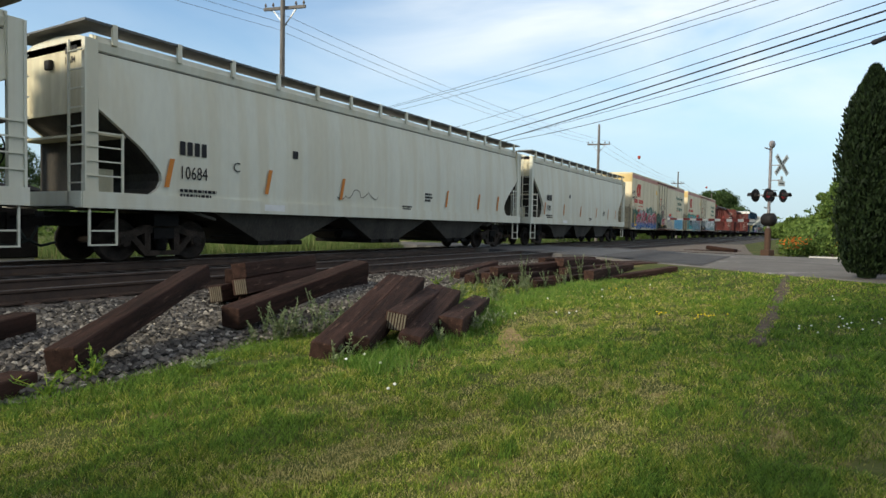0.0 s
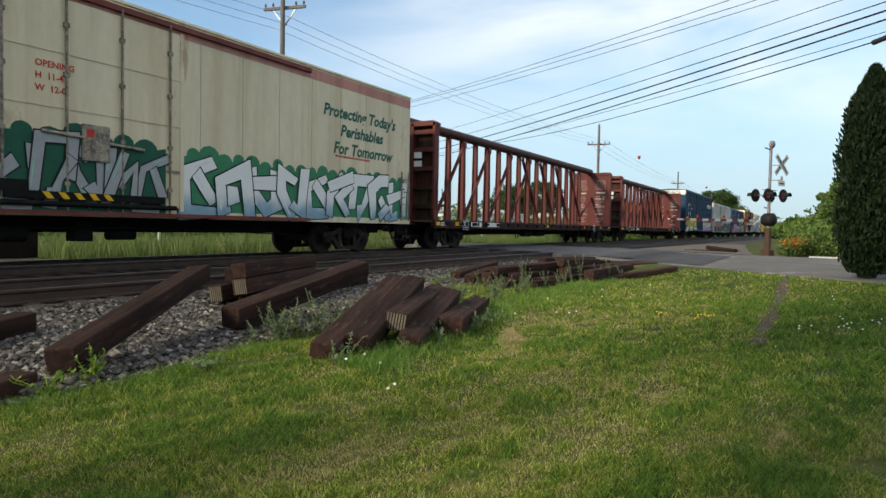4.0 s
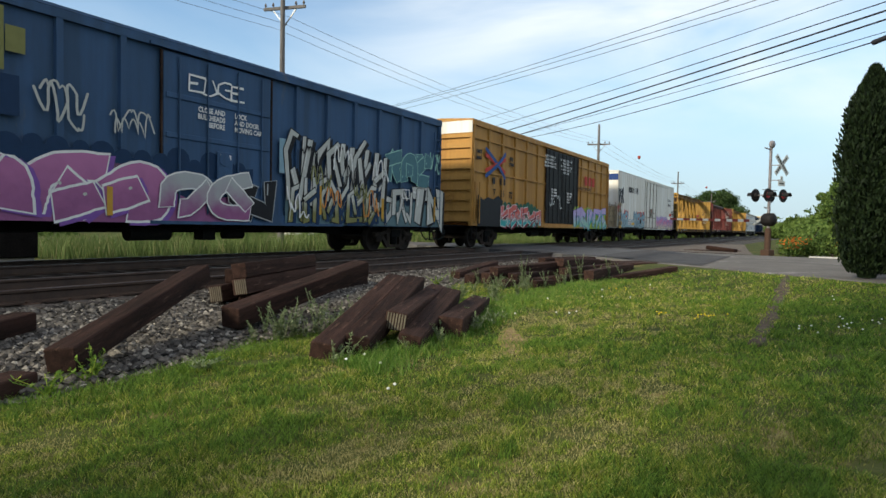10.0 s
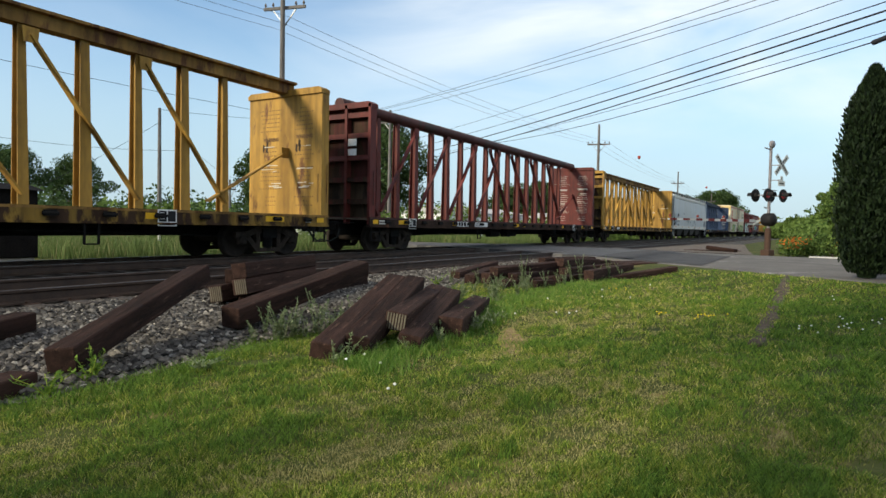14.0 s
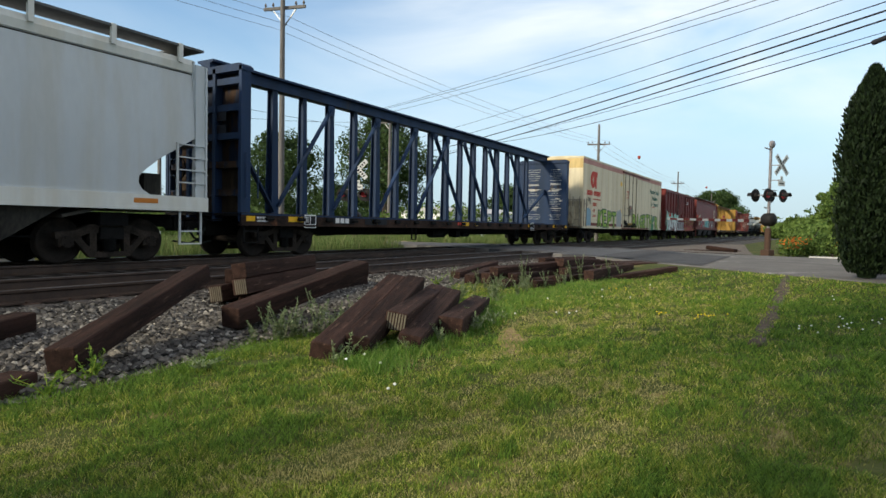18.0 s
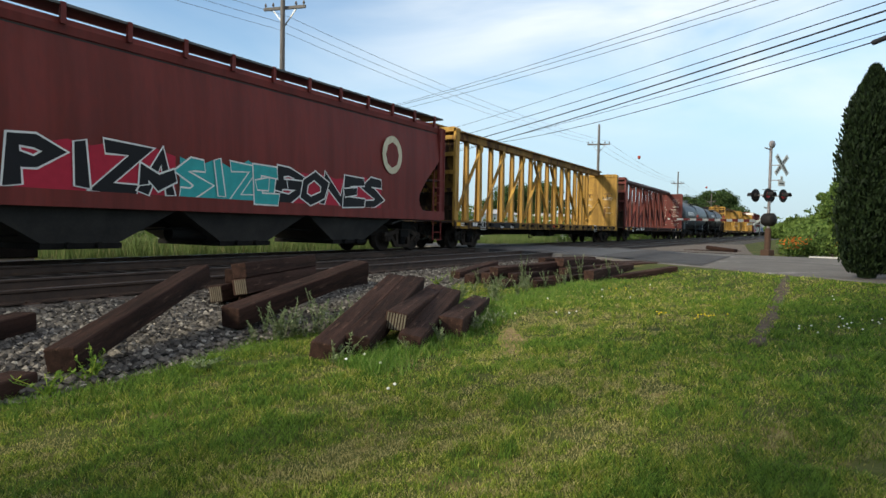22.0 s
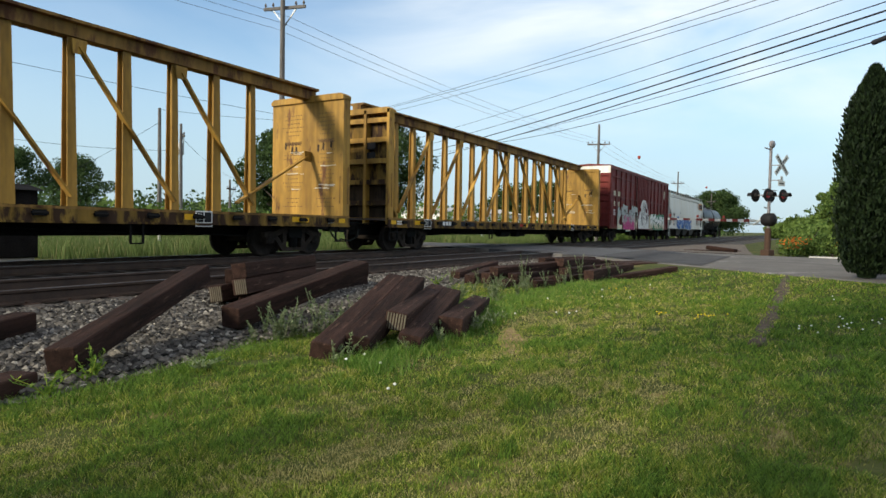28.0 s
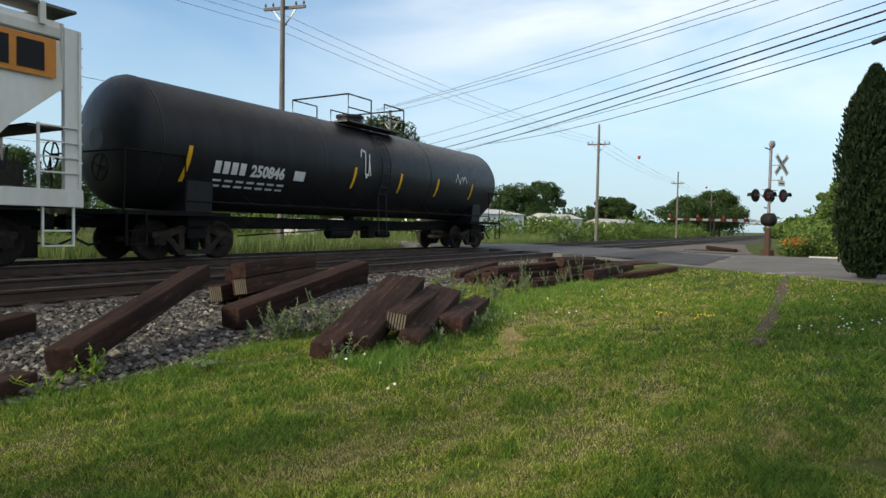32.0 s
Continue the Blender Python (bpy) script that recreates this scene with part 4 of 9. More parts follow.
GLASS = flat("dark_window_glass", (0.03, 0.04, 0.05), 0.1)


def shed(x, y, w, d, h, turn, label):
    b = thing("warehouse", label, "building", pose(x, y, ground_z(x, y), 0, 0, turn), "far buildings")
    part("wall", Bits().box(-w / 2, w / 2, -d / 2, d / 2, -0.3, h), SIDING, b)
    part("roof", Bits().prism([(-d / 2 - 0.3, h), (d / 2 + 0.3, h), (0, h + 0.7)], -w / 2 - 0.3, w / 2 + 0.3), ROOFGREY, b)
    n = int(w / 0.9)
    rib = Bits()
    for k in range(n):
        xx = -w / 2 + (k + 0.5) * w / n
        rib.box(xx - 0.04, xx + 0.04, -d / 2 - 0.04, -d / 2, 0, h)
    part("wall_rib", rib, SIDING, b)
    for k in range(2):
        xx = -w / 4 + k * w / 2
        part("door", Bits().box(xx - 1.3, xx + 1.3, -d / 2 - 0.03, -d / 2, 0, 2.6), ROOFGREY, b)


shed(67.0, 37.0, 12.0, 9.0, 3.0, -20, "pale grey metal warehouse behind the shrubs")
shed(88.0, 33.0, 9.0, 4.0, 2.9, -10, "white metal shed behind the shrubs")
shed(112.0, 31.0, 14.0, 4.0, 2.6, -8, "long white shed behind the shrubs")


def van(x, y, turn, label):
    v = thing("parked_van", label, "van", pose(x, y, ground_z(x, y), 0, 0, turn), "parked vehicles")
    part("body", Bits().prism([(-2.3, 0.45), (2.3, 0.45), (2.35, 1.0), (1.5, 1.15), (0.9, 1.85), (-2.25, 1.9)], -0.9, 0.9, "y"), SIGWHITE, v)
    part("window", Bits().box(-1.9, 0.7, -0.912, -0.904, 1.2, 1.65), GLASS, v)
    for sx_ in (-1.4, 1.45):
        for sy_ in (-0.85, 0.85):
            w = part("wheel", Bits().tube((sx_, sy_ - 0.1, 0.33), (sx_, sy_ + 0.1, 0.33), 0.33, n=14), SIGBLACK, v)
            part("rim", Bits().tube((sx_, sy_ - 0.11, 0.33), (sx_, sy_ + 0.11, 0.33), 0.18, n=10), METAL, w)


van(41.0, 38.5, 15, "white van parked far beyond the tracks")
van(45.0, 37.0, 20, "white van parked beside another, beyond the tracks")


# ---- the train ----
SPEED, LINE = 19.086, TRACKS[1]
NEAR = -1.53                                   # the side that faces the lawn, in a car's own space
CARS, WHEELSETS = [], []
BLACK = material("underframe_black", (0.005, 0.005, 0.005), (0.015, 0.014, 0.013), 0.85, 3.0, 30.0, 0.2, spot=(0.028, 0.020, 0.015), spot_at=0.6, spec=0.12)
STEEL_DIRTY = material("truck_steel", (0.012, 0.010, 0.008), (0.055, 0.042, 0.033), 0.85, 4.0, 30.0, 0.2, spec=0.12)
TREAD = material("wheel_tread", (0.010, 0.008, 0.007), (0.036, 0.028, 0.022), 0.8, 4.0, 40.0, 0.05, 0.0, spec=0.15)
WHITE = flat("white_lettering", (0.72, 0.72, 0.70))
DARKINK = flat("black_lettering", (0.02, 0.02, 0.022))
REDINK = flat("red_lettering", (0.50, 0.055, 0.035))
GREENINK = flat("green_lettering", (0.03, 0.13, 0.10))
REFLECT = flat("yellow_reflector", (0.75, 0.42, 0.02), 0.4)
ORANGE = flat("orange_reflector", (0.55, 0.20, 0.04), 0.5)
GRATE = material("galvanised_grate", (0.045, 0.045, 0.043), (0.13, 0.13, 0.125), 0.6, 3.0, 30.0, 0.05, 0.3)
GRIME = material("grimy_sill", (0.012, 0.009, 0.008), (0.060, 0.036, 0.026), 0.9, 1.2, 18.0, 0.15, spot=(0.13, 0.055, 0.028), spot_at=0.60, spot_scale=2.0, spec=0.12)
HOSE = flat("air_hose", (0.015, 0.02, 0.018), 0.7)

wheel = Bits()
for sd in (-1, 1):
    y = sd * 0.754
    wheel.lathe((0, y, 0), (0, sd, 0), [(-0.075, 0.44), (-0.06, 0.485), (-0.035, 0.482), (-0.03, 0.457), (0.06, 0.452), (0.065, 0.40), (0.03, 0.36), (0.01, 0.2), (0.05, 0.14), (0.09, 0.13), (0.09, 0.09)], 20)
wheel.tube((0, -1.08, 0), (0, 1.08, 0), 0.085, n=10)
for sd in (-1, 1):                             # end caps with three bolts
    wheel.tube((0, sd * 1.0, 0), (0, sd * 1.10, 0), 0.12, n=12)
    for g in range(3):
        wheel.tube((0.07 * math.cos(g * 2.09), sd * 1.09, 0.07 * math.sin(g * 2.09)), (0.07 * math.cos(g * 2.09), sd * 1.12, 0.07 * math.sin(g * 2.09)), 0.022, n=6)
WHEEL_ME = wheel.mesh("wheelset")
WHEEL_ME.materials.append(TREAD)
FRAME_MES = []
for sd in (-1, 1):
    frame_b = Bits()
    y0, y1 = sd * 1.0 - 0.07, sd * 1.0 + 0.07
    top = [(-1.10, 0.52), (-1.10, 0.64), (-0.7, 0.68), (-0.42, 0.80), (0.42, 0.80), (0.7, 0.68), (1.10, 0.64), (1.10, 0.52), (0.74, 0.50), (0.46, 0.62), (-0.46, 0.62), (-0.74, 0.50)]
    frame_b.prism(top[::-1], y0, y1, "y")
    low = [(-0.80, 0.54), (-0.62, 0.54), (-0.34, 0.24), (0.34, 0.24), (0.62, 0.54), (0.80, 0.54), (0.42, 0.13), (-0.42, 0.13)]
    frame_b.prism(low[::-1], y0 + 0.01, y1 - 0.01, "y")
    for x in (-0.36, 0.36):
        frame_b.box(x - 0.07, x + 0.07, y0 + 0.01, y1 - 0.01, 0.22, 0.66)
    for x in (-0.89, 0.89):                    # axle boxes
        frame_b.cham(x - 0.15, x + 0.15, y0 - 0.01, y1 + 0.01, 0.34, 0.58, 0.03)
    FRAME_MES.append(frame_b.mesh("side_frame"))
    FRAME_MES[-1].materials.append(STEEL_DIRTY)
SPRING_ME = Bits().lathe((0, 0, 0.24), (0, 0, 1), [(0.0, 0.10)] + [(0.02 + k * 0.02, 0.15 if k % 2 else 0.11) for k in range(15)] + [(0.33, 0.10)], 12).mesh("coil_spring")
SPRING_ME.materials.append(BLACK)
BOLSTER_ME = Bits().box(-0.25, 0.25, -1.12, 1.12, 0.50, 0.74).box(-0.8, 0.8, -0.35, -0.25, 0.36, 0.44).box(-0.8, 0.8, 0.25, 0.35, 0.36, 0.44).tube((0, 0, 0.7), (0, 0, 0.95), 0.2).mesh("bolster")
BOLSTER_ME.materials.append(BLACK)


def lettering(car, words, x, z, height, mat, name="lettering", y=None, wide=1.0, thick=0.0, shear=0.0, lift=0.004, align="LEFT", face=0):
    """Words in the built-in font, flat on the near side; face=-1 puts them on the end that leads."""
    c = bpy.data.curves.new(name, "FONT")
    c.body, c.size, c.offset, c.shear, c.align_x = words, height / 0.72, thick, shear, align
    c.resolution_u, c.extrude = 2, 0.0015
    o = bpy.data.objects.new(name, c)
    me = bpy.data.meshes.new_from_object(o)
    bpy.data.objects.remove(o)
    if face == 0:
        me.transform(Matrix.Translation((x, (NEAR if y is None else y) - lift, z)) @ pose(0, 0, 0, 90) @ Matrix.Diagonal((wide, 1, 1, 1)))
    else:
        me.transform(Matrix.Translation((x - lift, y, z)) @ pose(0, 0, 0, 0, 0, -90) @ pose(0, 0, 0, 90) @ Matrix.Diagonal((wide, 1, 1, 1)))
    me.materials.append(mat)
    return part(name, me, None, car)


def graffiti_word(car, word, x0, x1, z, height, layers, y, seed=0):
    """A sprayed word, letter by letter, each drawn out to an even width and layered: (material, swelling)."""
    r = random.Random(seed)
    pitch = (x1 - x0) / len(word)
    for i, ch in enumerate(word):
        sh, dz, hk = r.uniform(-0.12, 0.16), r.uniform(-0.05, 0.05) * height, r.uniform(0.94, 1.08)
        probe = lettering(car, ch, 0, 0, height * hk, layers[0][0], "probe", 0, 1.0, layers[0][1], sh)
        wide = pitch * 1.03 / (max(v.co.x for v in probe.data.vertices) - min(v.co.x for v in probe.data.vertices))
        bpy.data.meshes.remove(probe.data)
        for k, (mat, th) in enumerate(layers):
            lettering(car, ch, x0 + pitch * (i + 0.5), z + dz, height * hk, mat, "graffiti_outline" if k < len(layers) - 1 else "graffiti_fill", y, wide, th, sh, 0.004 + 0.004 * k + 0.014 * (i % 2), "CENTER")


def bars(car, x, z, w, h, rows, mat, seed=0, y=None, name="lettering", lift=0.004):
    """Small unreadable lines of lettering, as plain bars."""
    r, b = random.Random(seed), Bits()
    yy = (NEAR if y is None else y) - lift
    for k in range(rows):
        zz = z - k * h * 1.6
        px = x
        end = x + w * r.uniform(0.75, 1.0)
        while px < end:
            d = r.uniform(0.4, 1.6) * h
            b.box(px, min(px + d, end), yy, yy + 0.003, zz, zz + h)
            px += d + h * 0.4
    return part(name, b, mat, car)


def ribbon(bits, pts, w, y):
    """A brush stroke along pts (x, z) with rounded ends, one unbroken strip."""
    n = len(pts)
    v, f = [], []
    for i, (x, z) in enumerate(pts):
        (ax, az), (bx, bz) = pts[max(i - 1, 0)], pts[min(i + 1, n - 1)]
        k = math.hypot(bx - ax, bz - az) or 1.0
        nx_, nz_ = -(bz - az) / k * w / 2, (bx - ax) / k * w / 2
        v += [(x + nx_, y - 0.0001 * i, z + nz_), (x - nx_, y - 0.0001 * i, z - nz_)]
    f = [(2 * i, 2 * i + 1, 2 * i + 3, 2 * i + 2) for i in range(n - 1)]
    for e, (p, q) in ((0, (pts[0], pts[1])), (n - 1, (pts[-1], pts[-2]))):
        a = math.atan2(p[1] - q[1], p[0] - q[0])
        k = len(v)
        v += [(p[0] + math.cos(a - math.pi / 2 + g * math.pi / 6) * w / 2, y - 0.0001 * e, p[1] + math.sin(a - math.pi / 2 + g * math.pi / 6) * w / 2) for g in range(7)]
        f.append(tuple(range(k, k + 7)))
    bits.add(v, f)


def curve_pts(a, c, b, n=6):
    return [((1 - t) ** 2 * a[0] + 2 * t * (1 - t) * c[0] + t * t * b[0], (1 - t) ** 2 * a[1] + 2 * t * (1 - t) * c[1] + t * t * b[1]) for t in [i / n for i in range(n + 1)]]


LETTERS = dict(A="anc dg-ei", B="amnlhg hifba", C="onjdbc", E="omac gh", G="onjdbcih", I="nb", K="ma ohc", N="amco", O="nlfbdjn", P="amnlhg", R="amnlhgc", S="onjhfba", T="mo nb", Z="moac", H="am co gi", U="mdbfo")
WILD = ("mgbfo jl", "ajoc eh", "mdhlc na", "gnlcb hd", "ojac kf", "mab oic gl", "dmoi ebl", "nga lhc jo", "mjei oldb", "adjno hc fb", "bgmk ofce", "mdac gk lo")


def grid_strokes(code):
    """Strokes from a code on a grid of three by five points, lettered row by row from the bottom."""
    return [[(("abcdefghijklmno".index(ch) % 3) / 2, ("abcdefghijklmno".index(ch) // 3) / 4) for ch in run if ch != "-"] for run in code.split()]


def rounded(pts):
    """Corners cut once, so that the stroke bends."""
    out = [pts[0]]
    for p, q in zip(pts, pts[1:]):
        out += [(p[0] * 0.72 + q[0] * 0.28, p[1] * 0.72 + q[1] * 0.28), (p[0] * 0.28 + q[0] * 0.72, p[1] * 0.28 + q[1] * 0.72)]
    return out + [pts[-1]]


def fat_stroke(bits, pts, w, y, grow=0.0, dx=0.0, dz=0.0):
    """A thick sprayed stroke, mitred at its bends, with slanting cut ends; pts are (x, z, width factor)."""
    n, v = len(pts), []
    dirs = []
    for p, q in zip(pts, pts[1:]):
        k = math.hypot(q[0] - p[0], q[1] - p[1]) or 1.0
        dirs.append(((q[0] - p[0]) / k, (q[1] - p[1]) / k))
    for i, (x, z, f) in enumerate(pts):
        a, b = dirs[max(i - 1, 0)], dirs[min(i, n - 2)]
        nx_, nz_ = -(a[1] + b[1]), a[0] + b[0]
        k = math.hypot(nx_, nz_)
        if k < 0.3:
            nx_, nz_, k = -a[1], a[0], 1.0
        nx_, nz_ = nx_ / k, nz_ / k
        hw = w * f / 2 + grow
        m = min(1.7, 1.0 / max(0.3, nx_ * -a[1] + nz_ * a[0])) * hw
        ex = (-1 if i == 0 else 1 if i == n - 1 else 0) * hw * 0.55
        d = a if i == n - 1 else b
        for sd in (1, -1):
            sl = ex * (1 + 0.35 * sd)
            v.append((x + nx_ * m * sd + d[0] * sl + dx, y - 0.0001 * i, z + nz_ * m * sd + d[1] * sl + dz))
    bits.add(v, [(2 * i, 2 * i + 1, 2 * i + 3, 2 * i + 2) for i in range(n - 1)])


def fade(low, high, z0, z1):
    """Spray paint that runs from one colour into another between two heights, with a ragged edge."""
    name = "fade_%s_%s_%d_%d" % (low, high, z0 * 100, z1 * 100)
    if name in bpy.data.materials:
        return bpy.data.materials[name]
    lo, hi = SPRAY_RGB[low], SPRAY_RGB[high]
    m = flat(name, lo, 0.55)
    n, l = m.node_tree.nodes, m.node_tree.links
    p = n["Principled BSDF"]
    src = p.inputs["Base Color"].links[0].from_socket
    tc, sp, no = n.new("ShaderNodeTexCoord"), n.new("ShaderNodeSeparateXYZ"), n.new("ShaderNodeTexNoise")
    no.inputs["Scale"].default_value, no.inputs["Detail"].default_value = 2.5, 5.0
    add = n.new("ShaderNodeMath")
    add.operation, add.inputs[1].default_value = "MULTIPLY_ADD", (z1 - z0) * 0.9
    mr = n.new("ShaderNodeMapRange")
    mr.interpolation_type = "SMOOTHSTEP"
    off = (z1 - z0) * 0.45
    mr.inputs["From Min"].default_value, mr.inputs["From Max"].default_value = z0 + off, z1 + off
    mx = n.new("ShaderNodeMix")
    mx.data_type = "RGBA"
    mx.inputs[7].default_value = (*hi, 1)
    l.new(tc.outputs["Object"], sp.inputs[0])
    l.new(tc.outputs["Object"], no.inputs["Vector"])
    l.new(no.outputs[0], add.inputs[0])
    l.new(sp.outputs["Z"], add.inputs[2])
    l.new(add.outputs[0], mr.inputs["Value"])
    l.new(mr.outputs[0], mx.inputs[0])
    l.new(src, mx.inputs[6])
    l.new(mx.outputs[2], p.inputs["Base Color"])
    return m


def cloud(car, x0, x1, z0, z1, mat, seed, y, bumps=True):
    """The painted ground behind a piece: bubbles along the top, or ragged points."""
    r, b, h, y = random.Random(seed), Bits(), z1 - z0, y - 0.006
    m = max(4, int((x1 - x0) / 0.42))
    top = [(x0 + (x1 - x0) * i / m, z0 + h * (0.80 + 0.10 * r.random() if bumps else (0.74 if i % 2 else 0.90) + 0.14 * r.random())) for i in range(m + 1)]
    v = [(px, y, z) for px, pz in top for z in (z0 - 0.03, pz)]
    b.add(v, [(2 * i, 2 * i + 2, 2 * i + 3, 2 * i + 1) for i in range(m)])
    if bumps:
        for i, (px, pz) in enumerate(top[1:-1]):
            rad = r.uniform(0.16, 0.30)
            b.add([(px + rad * math.cos(a * 0.5236), y - 0.0006 - 0.0004 * (i % 3), pz + rad * 0.9 * math.sin(a * 0.5236)) for a in range(12)], [tuple(range(12))])
    part("graffiti_cloud", b, mat, car)


def sprayed(car, x0, x1, z0, z1, codes, edge, fill, shine, seed, y, shadow=None, fat=0.34, rim=0.11, soft=False):
    """A row of fat outlined forms, one for each code, overlapping and leaning, layered on the side of a car."""
    h, w = z1 - z0, (x1 - x0) / len(codes)
    for i, code in enumerate(codes):
        q = random.Random(seed * 31 + i)
        sw = fat * min(w, h * 0.8) * q.uniform(0.9, 1.12)
        cx, lean, drop, tall = x0 + w * (i + 0.5), q.uniform(-0.10, 0.16), q.uniform(-0.04, 0.04) * h, q.uniform(0.86, 1.02)
        lift, rw = y - 0.003 - 0.020 * (i % 2), max(rim * sw, 0.028)
        layers = {k: Bits() for k in ("shadow", "outline", "fill", "highlight")}
        for k, pts in enumerate(grid_strokes(code)):
            if len(pts) < 2:
                continue
            if soft:
                pts = rounded(rounded(pts))
            line = []
            for gx, gz in pts:
                jx, jz = (0.0, 0.0) if soft else (q.uniform(-0.07, 0.07), q.uniform(-0.05, 0.05))
                px = cx + (gx - 0.5 + jx) * (w * 1.12 - sw) + lean * (gz - 0.5) * h
                pz = z0 + drop + sw * 0.5 + (gz + jz) * (h * tall - sw)
                line.append((px, pz, q.uniform(0.95, 1.08) if soft else q.uniform(0.75, 1.3)))
            at = lift - 0.004 * k
            if shadow:
                fat_stroke(layers["shadow"], line, sw, at + 0.001, rw, 0.10, -0.05)
            if edge:
                fat_stroke(layers["outline"], line, sw, at, rw)
            fat_stroke(layers["fill"], line, sw, at - 0.002)
            if shine and len(line) > 1:
                (ax, az, _), (bx, bz, _) = line[0], line[1]
                o = sw * 0.26
                ribbon(layers["highlight"], [(ax - o, az + o * 0.3), ((ax + bx) / 2 - o, (az + bz) / 2 + o * 0.3)], sw * 0.12, at - 0.0032)
        for key, mat in (("shadow", shadow), ("outline", edge), ("fill", fill), ("highlight", shine)):
            if mat and layers[key].f:
                part("graffiti_" + key, layers[key], mat, car)


def graffiti(car, x0, x1, z0, z1, n, back, edge, fill, shine, seed, y=None, low=None, bumps=True, fat=0.29, rim=0.15, shadow=None, soft=False):
    """A sprayed piece whose forms spell nothing."""
    r = random.Random(seed)
    yy = (NEAR if y is None else y) - 0.005
    if back:
        cloud(car, x0, x1, z0, z1 + 0.12 * (z1 - z0), back, seed, yy + 0.006, bumps)
    codes, last = [], ""
    for _ in range(n):
        last = r.choice([c for c in WILD if c != last])
        codes.append(last)
    sprayed(car, x0, x1, z0, z1, codes, edge, fill, shine, seed, yy - 0.002, shadow, fat, rim, soft)
    if low:                                     # a second colour over the feet of the forms
        sprayed(car, x0, x1, z0, z0 + (z1 - z0) * 0.45, [r.choice(("ac gb", "abc", "gac", "bf ad")) for _ in codes], None, low, None, seed + 5, yy - 0.045, None, fat * 0.9)


def streaks(car, xs_, z_top, length, mat, seed, y):
    """Thin rust runs down from seams and bolts."""
    r = random.Random(seed)
    for x in xs_:
        b = Bits()
        for k in range(5):
            w, d, z, o = r.uniform(0.008, 0.034), length * r.uniform(0.15, 0.9), z_top - r.uniform(0, 0.7), x + r.uniform(-0.16, 0.16)
            b.add([(o - w, y - 0.0004 * k, z), (o - w * 0.3, y - 0.0004 * k, z - d), (o + w * 0.3, y - 0.0004 * k, z - d * 0.9), (o + w, y - 0.0004 * k, z)], [(0, 1, 2, 3)])
        part("rust_streak", b, mat, car)


def tag_scrawl(car, x, z, w, h, mat, seed, y=None):
    """A thin sprayed scrawl in looping strokes."""
    r, b = random.Random(seed), Bits()
    pts, a = [], (x, z + h * r.random())
    for i in range(5):
        e = (x + w * (i + 1) / 5 + r.uniform(-.05, .05) * w, z + h * r.random())
        pts += curve_pts(a, ((a[0] + e[0]) / 2 + r.uniform(-.2, .2) * w, z + h * r.choice((-0.2, 1.2))), e, 5)[(1 if i else 0):]
        a = e
    ribbon(b, pts, min(0.05, h * 0.06), (NEAR if y is None else y) - 0.006)
    part("graffiti_tag", b, mat, car)


def rail_car(name, label, category, s0, s1, inset, sill=(0.62, 0.95), reach=0.9):
    """The running gear of a car between s0 and s1 along the line at the start: trucks, wheels, centre sill, couplers and brake gear."""
    hl = (s1 - s0) / 2
    car = thing(name, label, category, None, "cars of the freight train")
    CARS.append((car, (s0 + s1) / 2))
    for sd in (-1, 1):
        t = part("truck", BOLSTER_ME, None, car)
        t.location.x = sd * (hl - inset)
        for k in (0, 1):
            part("side_frame", FRAME_MES[k], None, t)
            part("coil_spring", SPRING_ME, None, t).location.y = k * 2 - 1.0
        for ax in (-0.89, 0.89):
            w = part("wheelset", WHEEL_ME, None, t)
            w.matrix_parent_inverse = Matrix.Translation((ax, 0, 0.457))
            WHEELSETS.append(w)
        e = sd * hl
        c = Bits().box(min(e, e + sd * reach), max(e, e + sd * reach), -0.11, 0.11, 0.72, 0.95)
        c.box(min(e + sd * (reach - 0.16), e + sd * (reach + 0.12)), max(e + sd * (reach - 0.16), e + sd * (reach + 0.12)), -0.17, 0.17, 0.66, 1.0)
        c.bar((e + sd * 0.3, -1.1, 0.96), (e + sd * 0.3, 0.1, 0.9), 0.03)
        part("coupler", c, BLACK, car)
        hose = Bits()
        hose.line([(e + sd * 0.25, -0.45, 0.75), (e + sd * 0.4, -0.5, 0.5), (e + sd * 0.7, -0.45, 0.36), (e + sd * 1.05, -0.3, 0.42)], 0.028, 6)
        part("air_hose", hose, HOSE, car)
    part("centre_sill", Bits().box(-hl, hl, -0.18, 0.18, sill[0], sill[1]).box(-hl + inset - 0.3, -hl + inset + 0.3, -1.2, 1.2, 0.78, sill[1]).box(hl - inset - 0.3, hl - inset + 0.3, -1.2, 1.2, 0.78, sill[1]), BLACK, car)
    g = Bits().tube((-1.9, -0.75, 0.62), (-0.9, -0.75, 0.62), 0.17, n=12).tube((0.8, -0.6, 0.58), (1.4, -0.6, 0.58), 0.12, n=10)
    g.box(0.0, 0.35, -0.85, -0.5, 0.45, 0.85)
    g.line([(-hl + inset + 1.4, -0.9, 0.55), (-2, -0.9, 0.72), (2, -0.9, 0.72), (hl - inset - 1.4, -0.9, 0.55)], 0.018)
    part("brake_gear", g, BLACK, car)
    return car, hl


